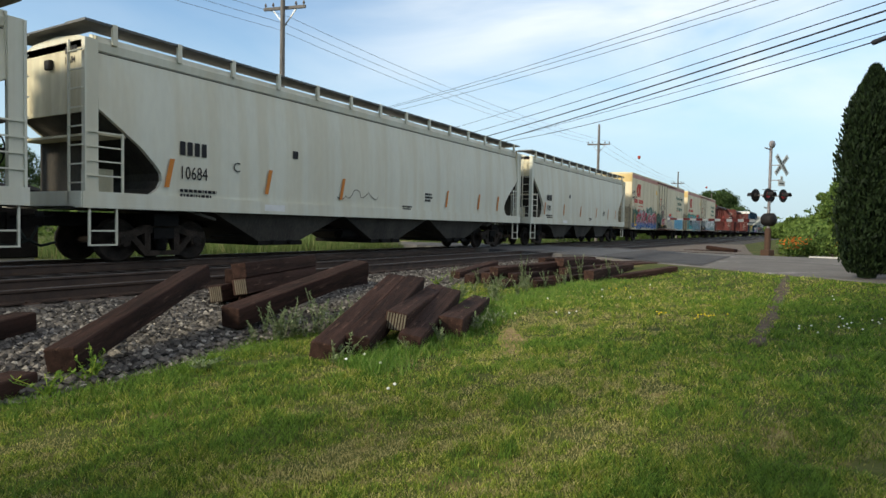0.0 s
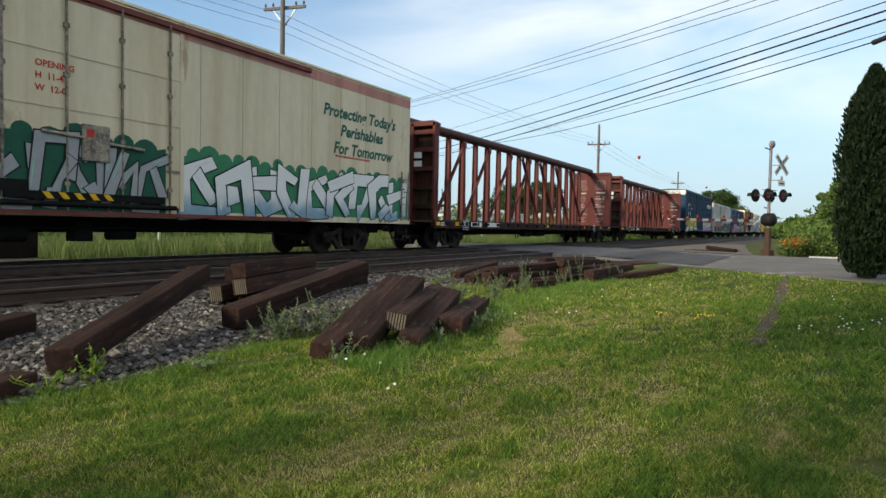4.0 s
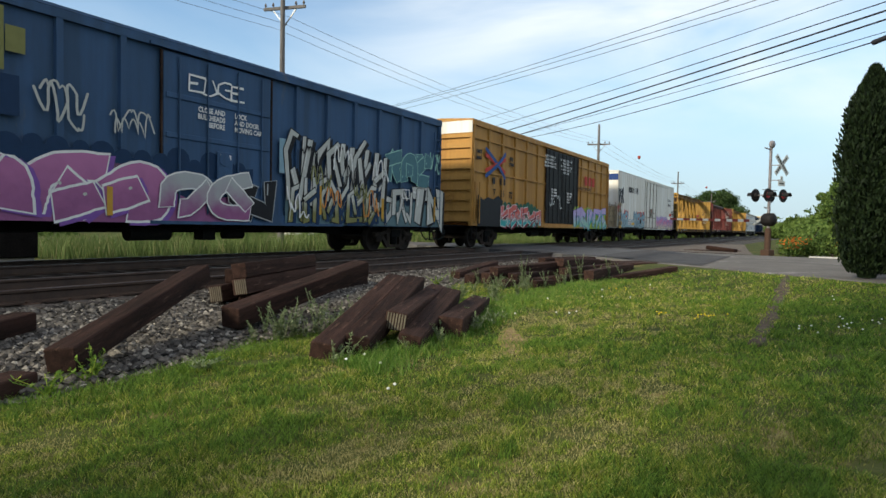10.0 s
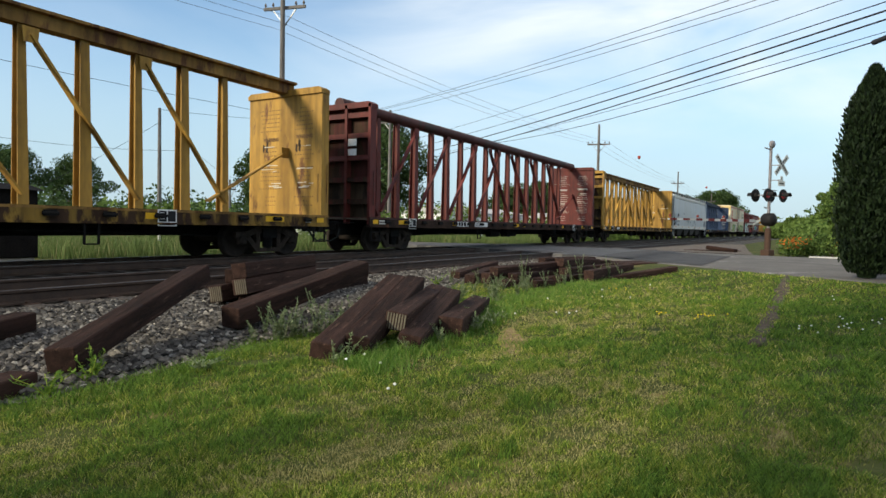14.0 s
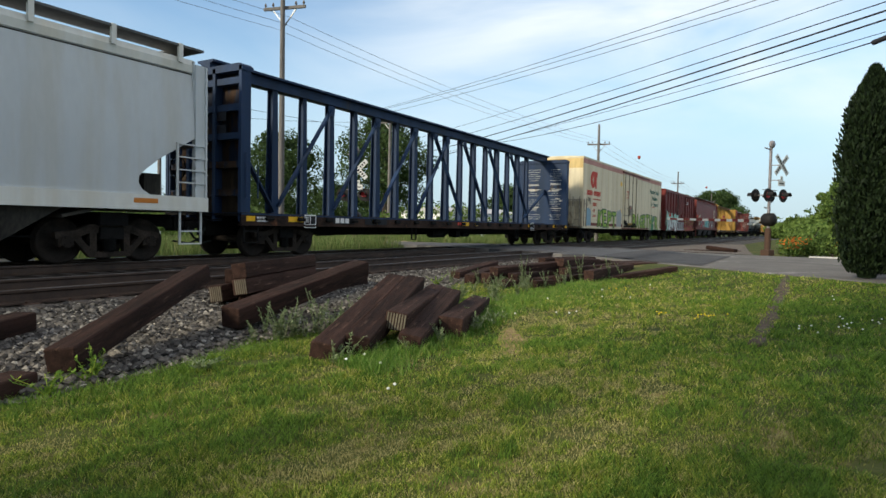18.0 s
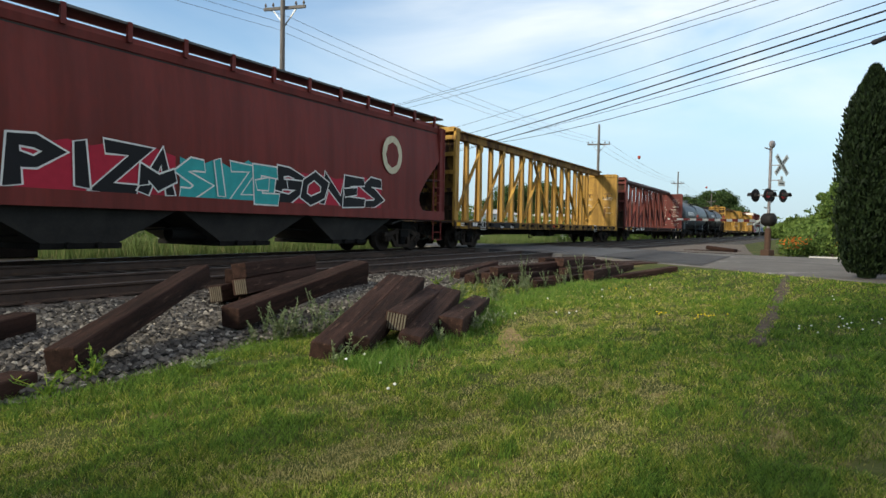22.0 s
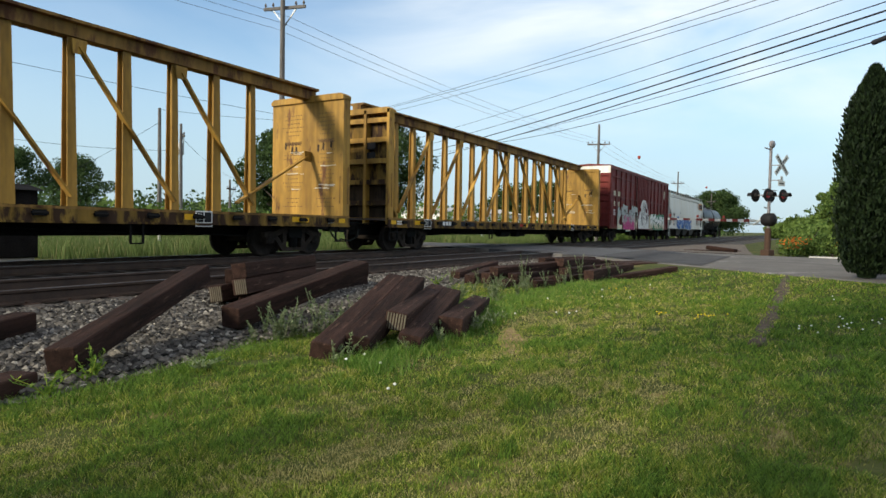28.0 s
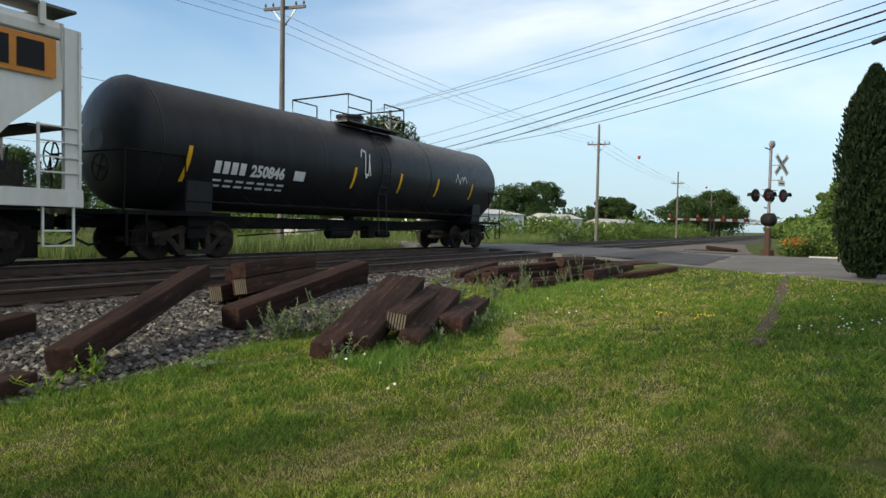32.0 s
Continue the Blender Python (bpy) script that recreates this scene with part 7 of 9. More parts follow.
def cold_car(s0, s1, number, label):
    """A cream insulated car with a red emblem and a slogan."""
    c, h = reefer(s0, s1, label, REEFER, fascia=FADED_RED, end_mat=REEFER_END, unit=REEFER, door=(-1.95, 1.9))
    b = Bits()                                  # round emblem with a leg
    b.prism([(-h + 1.95 + 0.56 * math.cos(k * math.pi / 9) * 0.92, 3.98 + 0.52 * math.sin(k * math.pi / 9)) for k in range(18)][::-1], NEAR + 0.009, NEAR + 0.013, "y")
    b.box(-h + 1.95, -h + 2.80, NEAR + 0.0085, NEAR + 0.0125, 4.18, 4.50)
    b.box(-h + 2.36, -h + 2.66, NEAR + 0.0065, NEAR + 0.0105, 3.46, 4.3)
    part("emblem", b, REDINK, c)
    f = Bits()
    for k in range(3):
        a = k * math.pi / 3
        f.bar((-h + 1.92 - 0.26 * math.cos(a), NEAR + 0.004, 3.98 - 0.26 * math.sin(a)), (-h + 1.92 + 0.26 * math.cos(a), NEAR + 0.004, 3.98 + 0.26 * math.sin(a)), 0.006, 0.045, (0, 1, 0))
    part("emblem_flake", f, REEFER, c)
    for k in range(10):                         # the owner's name, as blocks
        x = -h + 0.76 + k * 0.282
        part("owner_name", Bits().prism([(x, 3.00 if k != 4 else 3.10), (x + (0.235 if k != 4 else 0.14), 3.00 if k != 4 else 3.10), (x + (0.27 if k != 4 else 0.16), 3.30 if k != 4 else 3.18), (x + 0.035, 3.30 if k != 4 else 3.18)][::-1], NEAR + 0.009, NEAR + 0.013, "y"), REDINK, c)
    bars(c, -h + 2.0, 2.75, 2.0, 0.07, 1, REDINK, 3, NEAR + 0.013)
    for k, (line, dx) in enumerate((("Protecting Today's", 0.0), ("Perishables", 0.75), ("For Tomorrow", 0.45))):
        o = lettering(c, line, 6.50 + dx, 4.00 - k * 0.52, 0.34, GREENINK, "slogan", NEAR + 0.013, 0.98, 0.014, 0.22)
    bars(c, h - 3.9, 2.85, 2.0, 0.06, 1, REDINK, 8, NEAR + 0.013)
    numbers(c, 0.8, number, -h + 2.0, 2.35, 0.22, REDINK, 0.8, 2, NEAR + 0.012)
    for z in (2.05, 4.0):
        part("reflector", Bits().box(-2.7, -2.25, NEAR + 0.008, NEAR + 0.012, z, z + 0.3), REFLECT, c)
    return c, h


Y = NEAR + 0.015
c, h = cold_car(48.2, 70.15, "6097", "cream insulated refrigerator car with red emblem and blue and red graffiti")
cloud(c, -10.6, -2.3, 1.3, 2.62, S["darkgreen"], 11, Y, False)
cloud(c, -10.88, -2.3, 0.98, 1.50, S["blue"], 12, Y - 0.002, False)
RED_BLUE = fade("blue", "red", 1.30, 1.70)
graffiti(c, -9.4, -5.9, 1.02, 2.40, 5, None, S["white"], RED_BLUE, S["sky"], 11, Y - 0.008, fat=0.31, rim=0.07, shadow=S["black"])
graffiti(c, -5.6, -2.4, 1.02, 2.35, 5, None, S["white"], RED_BLUE, S["orange"], 17, Y - 0.008, fat=0.30, rim=0.07, shadow=S["black"])
graffiti(c, -6.2, -3.6, 2.05, 2.85, 3, None, S["white"], S["darkgreen"], None, 18, Y - 0.004, fat=0.38, rim=0.05)
part("paint_patch", Bits().box(-8.6, -7.6, Y - 0.040, Y - 0.036, 2.05, 2.48), S["grey"], c)
part("warning_bracket", Bits().box(-10.12, -9.98, Y - 0.040, Y - 0.036, 1.22, 2.18).box(-9.98, -9.45, Y - 0.040, Y - 0.036, 1.22, 1.38), REFLECT, c)
for k, wds in enumerate(("ARCH", "WARLOCK")):
    lettering(c, wds, -10.87 + 0.05 * k, 3.62 - 0.40 * k, 0.30, S["black"], "graffiti_tag", Y, 0.62 if k else 0.80, 0.006, 0.12)
tag_scrawl(c, -10.6, 2.85, 0.6, 0.24, S["black"], 19, Y)
graffiti(c, -2.1, -0.5, 1.15, 2.45, 2, None, S["black"], S["darkgreen"], None, 16, NEAR - 0.045, fat=0.38)
graffiti(c, -0.1, 1.0, 1.4, 2.1, 1, None, S["white"], S["red"], None, 20, NEAR - 0.045, fat=0.45)
for k in range(5):
    tag_scrawl(c, -1.7 + 0.62 * k, 2.72, 0.55, 0.5, S["black"], 150 + k, NEAR - 0.05)
cloud(c, 2.1, 5.8, 1.0, 2.3, S["grey"], 13, Y)
graffiti(c, 2.2, 5.7, 1.1, 2.2, 5, None, S["purple"], S["cream"], S["grey"], 13, Y - 0.004, fat=0.34, rim=0.10)
cloud(c, 5.95, 10.3, 0.98, 2.25, S["sky"], 14, Y, False)
graffiti(c, 6.3, 10.2, 1.05, 2.0, 4, None, S["blue"], S["sky"], S["white"], 14, Y - 0.004, fat=0.36, rim=0.12)
part("number_patch", Bits().box(8.05, 8.50, Y - 0.034, Y - 0.030, 1.50, 1.92), S["black"], c)
tag_scrawl(c, -4.2, 2.75, 0.9, 0.25, S["darkgreen"], 15, Y)
c, h = cold_car(72.4, 94.3, None, "cream insulated refrigerator car with teal and silver graffiti")
cloud(c, -10.9, -1.95, 0.98, 2.75, S["teal"], 21, Y)
cloud(c, -10.9, -2.2, 2.30, 2.70, S["green"], 26, Y + 0.003)
for k in range(4):                              # painted mortar lines on the ground
    part("graffiti_line", Bits().box(-10.85, -8.1, Y - 0.010, Y - 0.008, 1.22 + 0.34 * k, 1.245 + 0.34 * k), S["mint"], c)
STEEL_WHITE = fade("steel", "grey", 1.3, 2.0)
graffiti(c, -8.0, -4.1, 1.0, 2.72, 4, None, S["black"], STEEL_WHITE, S["white"], 22, Y - 0.012, fat=0.34, rim=0.10, shadow=S["darkgreen"])
graffiti(c, -4.2, -2.0, 1.0, 2.60, 3, None, S["black"], STEEL_WHITE, S["white"], 27, Y - 0.012, fat=0.33, rim=0.10, shadow=S["maroon"])
graffiti(c, -1.8, 1.5, 1.05, 2.45, 5, S["darkgreen"], S["black"], S["grey"], S["mint"], 24, NEAR - 0.045, fat=0.30, rim=0.12)
cloud(c, 1.8, 10.8, 0.98, 2.55, S["green"], 25, Y)
graffiti(c, 1.9, h - 0.3, 1.0, 2.45, 9, None, S["black"], fade("steel", "white", 1.1, 1.7), S["white"], 23, Y - 0.006, fat=0.30, rim=0.11)
part("number_patch", Bits().box(-9.46, -8.22, Y - 0.032, Y - 0.030, 1.50, 2.22), S["black"], c)
lettering(c, "6150", -9.30, 1.58, 0.24, WHITE, "car_number", Y - 0.033, 0.85)


def bulk_text(car, hl, side, mat, seed):
    """Rows of small stencilled warnings on the inner face of an end wall."""
    x = side * (hl - 0.30) - side * 0.004
    r = random.Random(seed)
    for mid, half, gap in ((-0.78, 0.42, 3.40), (0.55, 0.50, 3.36)):
        b = Bits()
        for k in range(24):
            z = 4.22 - k * 0.122
            if k % 7 == 6 or abs(z - gap) < 0.16:
                continue
            p = mid - half * r.uniform(0.35, 0.90)
            end = 2 * mid - p
            while p < end:
                d = r.uniform(0.025, 0.075)
                b.box(min(x, x - side * 0.003), max(x, x - side * 0.003), p, min(p + d, end + 0.02), z, z + 0.028)
                p += d + 0.042
        tagged(part("stencilled_warning", b, mat, car), kind="stuff")
        lettering(car, "WARNING", x - side * 0.003, gap - 0.04, 0.11, mat, "stencilled_word", mid + 0.30, 0.85, 0.006, face=-1)
        for k in range(7):                      # scuffs left by shifted loads, dark smears above
            z, b = r.choice((1.95, 2.05, 2.45, 2.62, 3.0, 3.12)) + r.uniform(-0.04, 0.04), Bits()
            p = mid - half + r.uniform(0, 0.4)
            for q in range(r.randint(2, 4)):
                d, t0 = r.uniform(0.06, 0.24), r.uniform(0.012, 0.032)
                b.box(min(x, x - side * 0.006), max(x, x - side * 0.006), p, p + d, z + r.uniform(-0.012, 0.012), z + t0)
                p += d * 0.8
            part("scuff", b, SCUFF, car)
        for k in range(3):
            b, yy, zz = Bits(), mid + r.uniform(-0.3, 0.3), r.uniform(3.15, 3.45)
            q = [(yy, zz), (yy + 0.08, zz + 0.05), (yy + 0.10, zz - 0.16), (yy + 0.03, zz - 0.22)]
            b.add([(x - side * 0.005, py, pz) for py, pz in q], [(0, 1, 2, 3)])
            part("smear", b, SOOT_SHADE, car)


def beam_marks(car, hl, text_mat, plate, number, at, wall_ink, seed):
    bulk_text(car, hl, 1, S["bone"] if wall_ink is WHITE else wall_ink, seed)
    for k, w in enumerate((0.75, 0.95)):
        part("number_plate_panel", Bits().box(at + k * 1.5, at + k * 1.5 + w + 0.2, -1.476, -1.471, 0.90, 1.10), plate, car)
    if number:
        lettering(car, number, at + 1.55, 0.93, 0.14, text_mat, "car_number", -1.476, 0.8)
    b = Bits()
    for k in range(3):
        b.box(at + 0.1 + k * 0.22, at + 0.27 + k * 0.22, -1.480, -1.477, 0.93, 1.07)
    part("owner_mark", b, text_mat, car)
    e = Bits()
    for k in range(2):
        e.box(-hl + 0.052, -hl + 0.056, -0.85, -0.42, 3.42 - k * 0.34, 3.66 - k * 0.34)
    part("end_plate_panel", e, plate, car)
    bars(car, -hl + 0.5, 1.0, 0.4, 0.05, 2, WHITE, seed, -1.471)
    for px_ in (hl - (4.0 if plate is WHITE else 5.46), -hl + 2.2):          # framed black data plates on the sill
        plate_ = part("data_plate", Bits().box(px_, px_ + 0.46, -1.482, -1.476, 0.78, 1.14), WHITE, car)
        dp = Bits().box(px_ + 0.03, px_ + 0.21, -1.486, -1.483, 0.88, 1.11).box(px_ + 0.24, px_ + 0.43, -1.486, -1.483, 0.88, 1.11).box(px_ + 0.03, px_ + 0.43, -1.486, -1.483, 0.80, 0.86)
        part("plate_field", dp, DARKINK, plate_)
        bars(plate_, px_ + 0.05, 1.05, 0.13, 0.025, 4, WHITE, seed, -1.486)
    for px_ in (-hl + 0.3, -hl + 5.4, 0.6, hl - 5.6, hl - 1.9, hl - 0.35):
        part("reflector", Bits().box(px_ - 0.14, px_ + 0.14, -1.476, -1.472, 0.93, 1.06), REFLECT, car)
    bars(car, hl - 0.95, 1.0, 0.22, 0.05, 2, WHITE, seed + 3, -1.472)
    bars(car, -1.0, 0.95, 0.8, 0.11, 1, text_mat if plate is WHITE else REDINK, seed + 4, -1.472)


for s0, s1, num in ((96.0, 119.2, None), (121.85, 145.05, "174337")):
    c, h = centrebeam(s0, s1, "oxide red centre-beam lumber flatcar, empty, with white stencils", OXIDE, DECK, True, DARKCHORD)
    beam_marks(c, h, DARKINK, WHITE, num, -h + 2.9, WHITE, 31 if num else 30)
    if not num:
        tag_scrawl(c, h - 3.0, 0.88, 1.3, 0.2, S["sky"], 32, -1.475)

# deep blue boxcar
WHITE_END = paint("white_end_paint", (0.70, 0.70, 0.67), 0.9, (0.5, 0.48, 0.45), 0.72)
c, h = boxcar(147.42, 166.9, "deep blue excess-height boxcar with yellow graffiti", TEALBLUE, 5.36, 0.92, (-2.35, 2.45), 14, end_top=WHITE_END)
for k, (wds, dx) in enumerate((("07", 0.0), ("68", 1.45), ("80", 2.45))):
    lettering(c, wds, -7.85 + dx * 0.72, 3.18, 0.30, WHITE, "car_number", -1.505, 0.75)
b = Bits()
for k in range(2):
    b.box(-7.85 + k * 0.27, -7.63 + k * 0.27, -1.511, -1.507, 3.66, 3.94)
    b.box(-6.80 + k * 0.27, -6.58 + k * 0.27, -1.511, -1.507, 3.66, 3.94)
part("owner_mark", b, WHITE, c)
bars(c, -7.85, 2.9, 0.55, 0.1, 3, WHITE, 4, -1.505)
bars(c, -6.75, 2.9, 0.55, 0.1, 3, WHITE, 5, -1.505)
b = Bits()
for k in range(4):
    b.box(5.55 + k * 0.92, 6.03 + k * 0.92, -1.553, -1.549, 3.85, 4.32)
part("owner_name", b, WHITE, c)
for k in range(7):                              # loose green sweeps behind the word
    tag_scrawl(c, -9.2 + k * 0.95, 1.9 + 0.1 * (k % 2), 1.4, 0.6, S["green"], 400 + k, -1.552)
cloud(c, -8.8, -2.2, 1.0, 2.0, S["green"], 41, -1.551, False)
sprayed(c, -9.45, -2.0, 0.98, 2.42, [LETTERS[ch] for ch in "EKOTE"], S["black"], fade("cream", "yellow", 1.15, 1.65), S["white"], 44, -1.566, S["black"], 0.33, 0.12)
cloud(c, 2.6, h - 0.2, 0.95, 2.05, S["rose"], 42, -1.55, False)
graffiti(c, 2.7, h - 0.3, 0.98, 2.15, 7, None, S["black"], fade("lilac", "cream", 1.2, 1.7), S["white"], 45, -1.558, fat=0.36, rim=0.12, shadow=S["purple"])
tag_scrawl(c, -h + 0.5, 2.9, 1.6, 0.7, S["green"], 43, -1.55)
lettering(c, "EXCESS HEIGHT CAR", -h + 0.004, 5.02, 0.12, DARKINK, "end_lettering", 0.55, 0.95, 0.004, face=-1)
lettering(c, "076880", -h + 0.026, 4.38, 0.17, WHITE, "end_number", -0.20, 0.9, 0.006, face=-1)
b = Bits()
for k in range(4):
    b.box(-h + 0.018, -h + 0.022, 0.40 - k * 0.15, 0.51 - k * 0.15, 4.38, 4.55)
part("end_mark", b, WHITE, c)

# grimy white boxcar
c, h = boxcar(168.95, 188.5, "grimy white boxcar with black and red graffiti and rust streaks", BOXWHITE, 4.85, 0.85, (-2.7, 1.7), 13, horiz=False, doors=1)
cloud(c, -9.3, -0.6, 0.95, 2.55, S["black"], 50, -1.5485, False)
cloud(c, -9.5, -0.4, 1.5, 2.62, S["deepteal"], 51, -1.55)
graffiti(c, -8.4, -5.0, 0.92, 2.35, 4, None, S["white"], fade("black", "coral", 1.55, 1.80), S["orange"], 55, -1.557, fat=0.33, rim=0.06)
graffiti(c, -5.2, -0.6, 0.92, 2.40, 6, None, S["white"], fade("black", "coral", 1.50, 1.80), S["orange"], 56, -1.557, fat=0.31, rim=0.06)
graffiti(c, 1.75, h - 0.2, 0.88, 2.40, 8, None, S["mint"], S["black"], S["grey"], 52, -1.552, fat=0.34, rim=0.05, shadow=S["black"])
graffiti(c, -1.4, 1.6, 0.95, 2.1, 3, None, S["mint"], S["black"], None, 54, -1.60, fat=0.34, rim=0.05)
for x in (-9.4, -7.9):
    tag_scrawl(c, x, 3.5, 0.7, 1.1, S["red"], int(60 - x), -1.55)
RUST = material("rust_run", (0.17, 0.085, 0.040), (0.40, 0.26, 0.15), 0.9, 8.0, 40.0, 0.1)
streaks(c, [1.9, 2.6, 3.5, 4.1, 5.0, 5.4, 6.3, 7.2, 7.9, 8.6, -4.2, -6.0, -7.4], 4.3, 1.5, RUST, 53, -1.508)
part("side_panel", Bits().cham(4.2, 5.3, -1.545, -1.50, 2.3, 3.95, 0.02), BOXWHITE, c)
numbers(c, 0.9, "", -h + 3.2, 3.0, 0.26, DARKINK, 0.8, 3, -1.505)
for x in (1.6, 3.0, 4.4):
    part("reflector", Bits().box(x, x + 0.5, -1.612, -1.608, 1.35, 1.5), REFLECT, c)
# faded blue boxcar
c, h = boxcar(190.9, 210.9, "faded blue boxcar with pink and pale graffiti", DULLBLUE, 4.80, 0.85, (-1.6, 1.5), 16, horiz=False, doors=1)
cloud(c, -6.7, 0.9, 0.90, 2.42, S["ink"], 60, -1.5485)
cloud(c, -9.1, 0.75, 0.88, 1.55, S["mauve"], 59, -1.5495, False)
graffiti(c, -7.1, -1.5, 0.90, 2.28, 4, None, S["white"], fade("mauve", "dusk", 0.9, 2.2), S["bone"], 61, -1.552, fat=0.42, rim=0.10, shadow=S["purple"], soft=True)
graffiti(c, -9.15, -6.9, 0.88, 1.75, 1, None, S["bone"], S["mauve"], S["bone"], 68, -1.552, fat=0.40, rim=0.09, shadow=S["ink"], soft=True)
graffiti(c, -1.6, 0.75, 0.92, 2.05, 2, None, S["white"], fade("mauve", "grey", 1.0, 1.9), None, 65, -1.60, fat=0.34, rim=0.10, soft=True)
graffiti(c, 0.15, 1.5, 0.98, 2.0, 1, None, S["grey"], S["black"], S["grey"], 69, -1.61, fat=0.40, rim=0.05)
cloud(c, 2.0, 9.9, 0.90, 1.75, S["dust"], 58, -1.5485, False)
graffiti(c, 2.0, 6.35, 1.45, 3.38, 8, None, S["black"], S["bone"], S["white"], 62, -1.552, fat=0.30, rim=0.16, shadow=S["black"])
for k in range(9):                              # loose loops tangled through the letters
    tag_scrawl(c, 2.0 + 0.46 * k, 1.1 + 0.22 * (k * 5 % 7), 0.8, 0.8, S[("white", "black", "olive", "orange")[k % 4]], 600 + k, -1.612)
graffiti(c, 2.2, 6.3, 0.95, 2.25, 9, None, S["black"], fade("olive", "bone", 1.1, 1.9), S["white"], 66, -1.568, fat=0.27, rim=0.18, shadow=S["ink"])
graffiti(c, 6.45, 9.1, 2.30, 3.52, 3, None, S["mint"], S["verdigris"], S["mint"], 64, -1.552, fat=0.42, rim=0.07, soft=True)
graffiti(c, 6.3, 7.95, 0.95, 2.1, 3, None, S["black"], S["bone"], S["white"], 57, -1.556, fat=0.28, rim=0.10)
sprayed(c, 7.9, h - 0.05, 0.86, 2.32, [LETTERS[ch] for ch in "TN"], S["black"], S["bone"], S["white"], 67, -1.562, S["black"], 0.36, 0.09)
for k, (x, z, w, hh, m) in enumerate(((-9.7, 2.35, 1.0, 1.0, "bone"), (-9.4, 3.30, 0.5, 0.45, "bone"), (-8.63, 3.35, 0.55, 0.42, "white"), (-7.7, 2.45, 0.95, 0.75, "olive"), (-6.7, 2.50, 1.0, 0.90, "olive"), (-4.15, 2.60, 1.0, 0.85, "bone"), (-2.75, 2.55, 1.0, 0.60, "bone"), (9.15, 2.75, 0.78, 0.85, "mint"))):
    tag_scrawl(c, x, z, w, hh, S[m], 63 + k, -1.552)
    tag_scrawl(c, x + 0.1, z, w * 0.8, hh * 0.9, S[m], 73 + k, -1.553)
for k, ch in enumerate("EDGE"):                 # the chalky tag on the door
    sprayed(c, -0.95 + k * 0.38, -0.57 + k * 0.38, 3.74, 4.16, [LETTERS.get(ch, "mabfn")], None, S["white"], None, 78 + k, -1.575, None, 0.13)
for x, lines in ((0.02, ("CLOSE AND", "BULKHEADS", "BEFORE")), (1.02, ("LOCK", "AND DOOR", "MOVING CAR"))):
    for k, line in enumerate(lines):
        lettering(c, line, x - (0.0 if x < 0.5 else 0.72), 3.36 - k * 0.16, 0.12, WHITE, "door_lettering", -1.574, 0.82, 0.005, align="RIGHT" if x < 0.5 else "LEFT")
lock = part("lock_box", Bits().cham(-0.22, 0.22, -1.625, -1.57, 1.85, 2.52, 0.02), DULLBLUE, c)
part("lock_label", Bits().box(-0.16, 0.16, -1.630, -1.627, 2.36, 2.46), WHITE, lock)
for xa, xb, za, zb, m in ((-4.90, -4.62, 3.42, 4.5, "olive"), (-4.60, -4.28, 3.75, 4.2, "olive"), (-4.85, -4.38, 2.66, 3.36, "ink"), (-3.88, -3.55, 1.62, 1.84, "plum"), (-3.14, -2.45, 1.58, 2.02, "plum"), (1.78, 2.15, 2.2, 3.1, "steel")):
    part("paint_patch", Bits().box(xa, xb, -1.5555, -1.5525, za, zb), S[m], c)
for x, za, zb in ((-9.2, 1.12, 2.1), (-5.95, 1.0, 1.5), (-2.78, 0.98, 1.55), (3.3, 1.15, 1.95), (6.25, 1.1, 1.75), (9.42, 1.05, 1.95)):
    part("reflector", Bits().box(x - 0.06, x + 0.06, -1.600, -1.596, za, zb), S["amber"], c)
for wds, x in (("500", -8.58), ("531", -7.60)):
    lettering(c, wds, x, 1.84, 0.24, DARKINK, "car_number", -1.578, 0.95, 0.012)
for x in (-8.58, -8.22, -7.62, -7.32):
    part("owner_mark", Bits().box(x, x + 0.26, -1.562, -1.558, 2.22, 2.44), DARKINK, c)
bars(c, -8.5, 1.55, 0.55, 0.07, 3, DARKINK, 6, -1.576)
bars(c, -7.5, 1.55, 0.55, 0.07, 3, DARKINK, 7, -1.576)
fr = Bits()
for xa, xb, za, zb in ((7.36, 7.78, 2.09, 2.12), (7.36, 7.78, 1.80, 1.83), (7.36, 7.39, 1.80, 2.12), (7.55, 7.58, 1.80, 2.12), (7.75, 7.78, 1.80, 2.12)):
    fr.box(xa, xb, -1.600, -1.597, za, zb)
part("data_plate_border", fr, WHITE, c)
# ochre boxcar with black doors
BLACKDOOR = paint("black_door_paint", (0.016, 0.015, 0.014), 0.8, (0.05, 0.04, 0.03), 0.7)
c, h = boxcar(213.3, 232.7, "ochre yellow boxcar with black double doors and graffiti", BOXYELLOW, 5.28, 0.95, (-1.6, 3.4), 14, BLACKDOOR, end_top=WHITE_END)
cloud(c, -9.2, -6.8, 0.96, 2.3, S["black"], 75, -1.55, False)
cloud(c, -7.0, -2.65, 0.96, 2.0, S["darkgreen"], 76, -1.551)
graffiti(c, -6.95, -4.7, 0.98, 1.95, 3, None, S["white"], fade("teal", "coral", 1.15, 1.45), S["pink"], 71, -1.56, fat=0.31, rim=0.06, shadow=S["maroon"])
graffiti(c, -4.9, -2.4, 0.98, 1.85, 3, None, S["white"], fade("teal", "coral", 1.15, 1.45), S["pink"], 74, -1.56, fat=0.31, rim=0.06, shadow=S["maroon"])
cloud(c, 2.6, h - 0.5, 0.96, 2.2, S["lime"], 77, -1.552)
graffiti(c, 2.7, h - 0.7, 0.98, 2.25, 5, None, S["purple"], fade("mint", "lilac", 1.2, 1.8), S["white"], 72, -1.572, fat=0.31, rim=0.10, shadow=S["teal"])
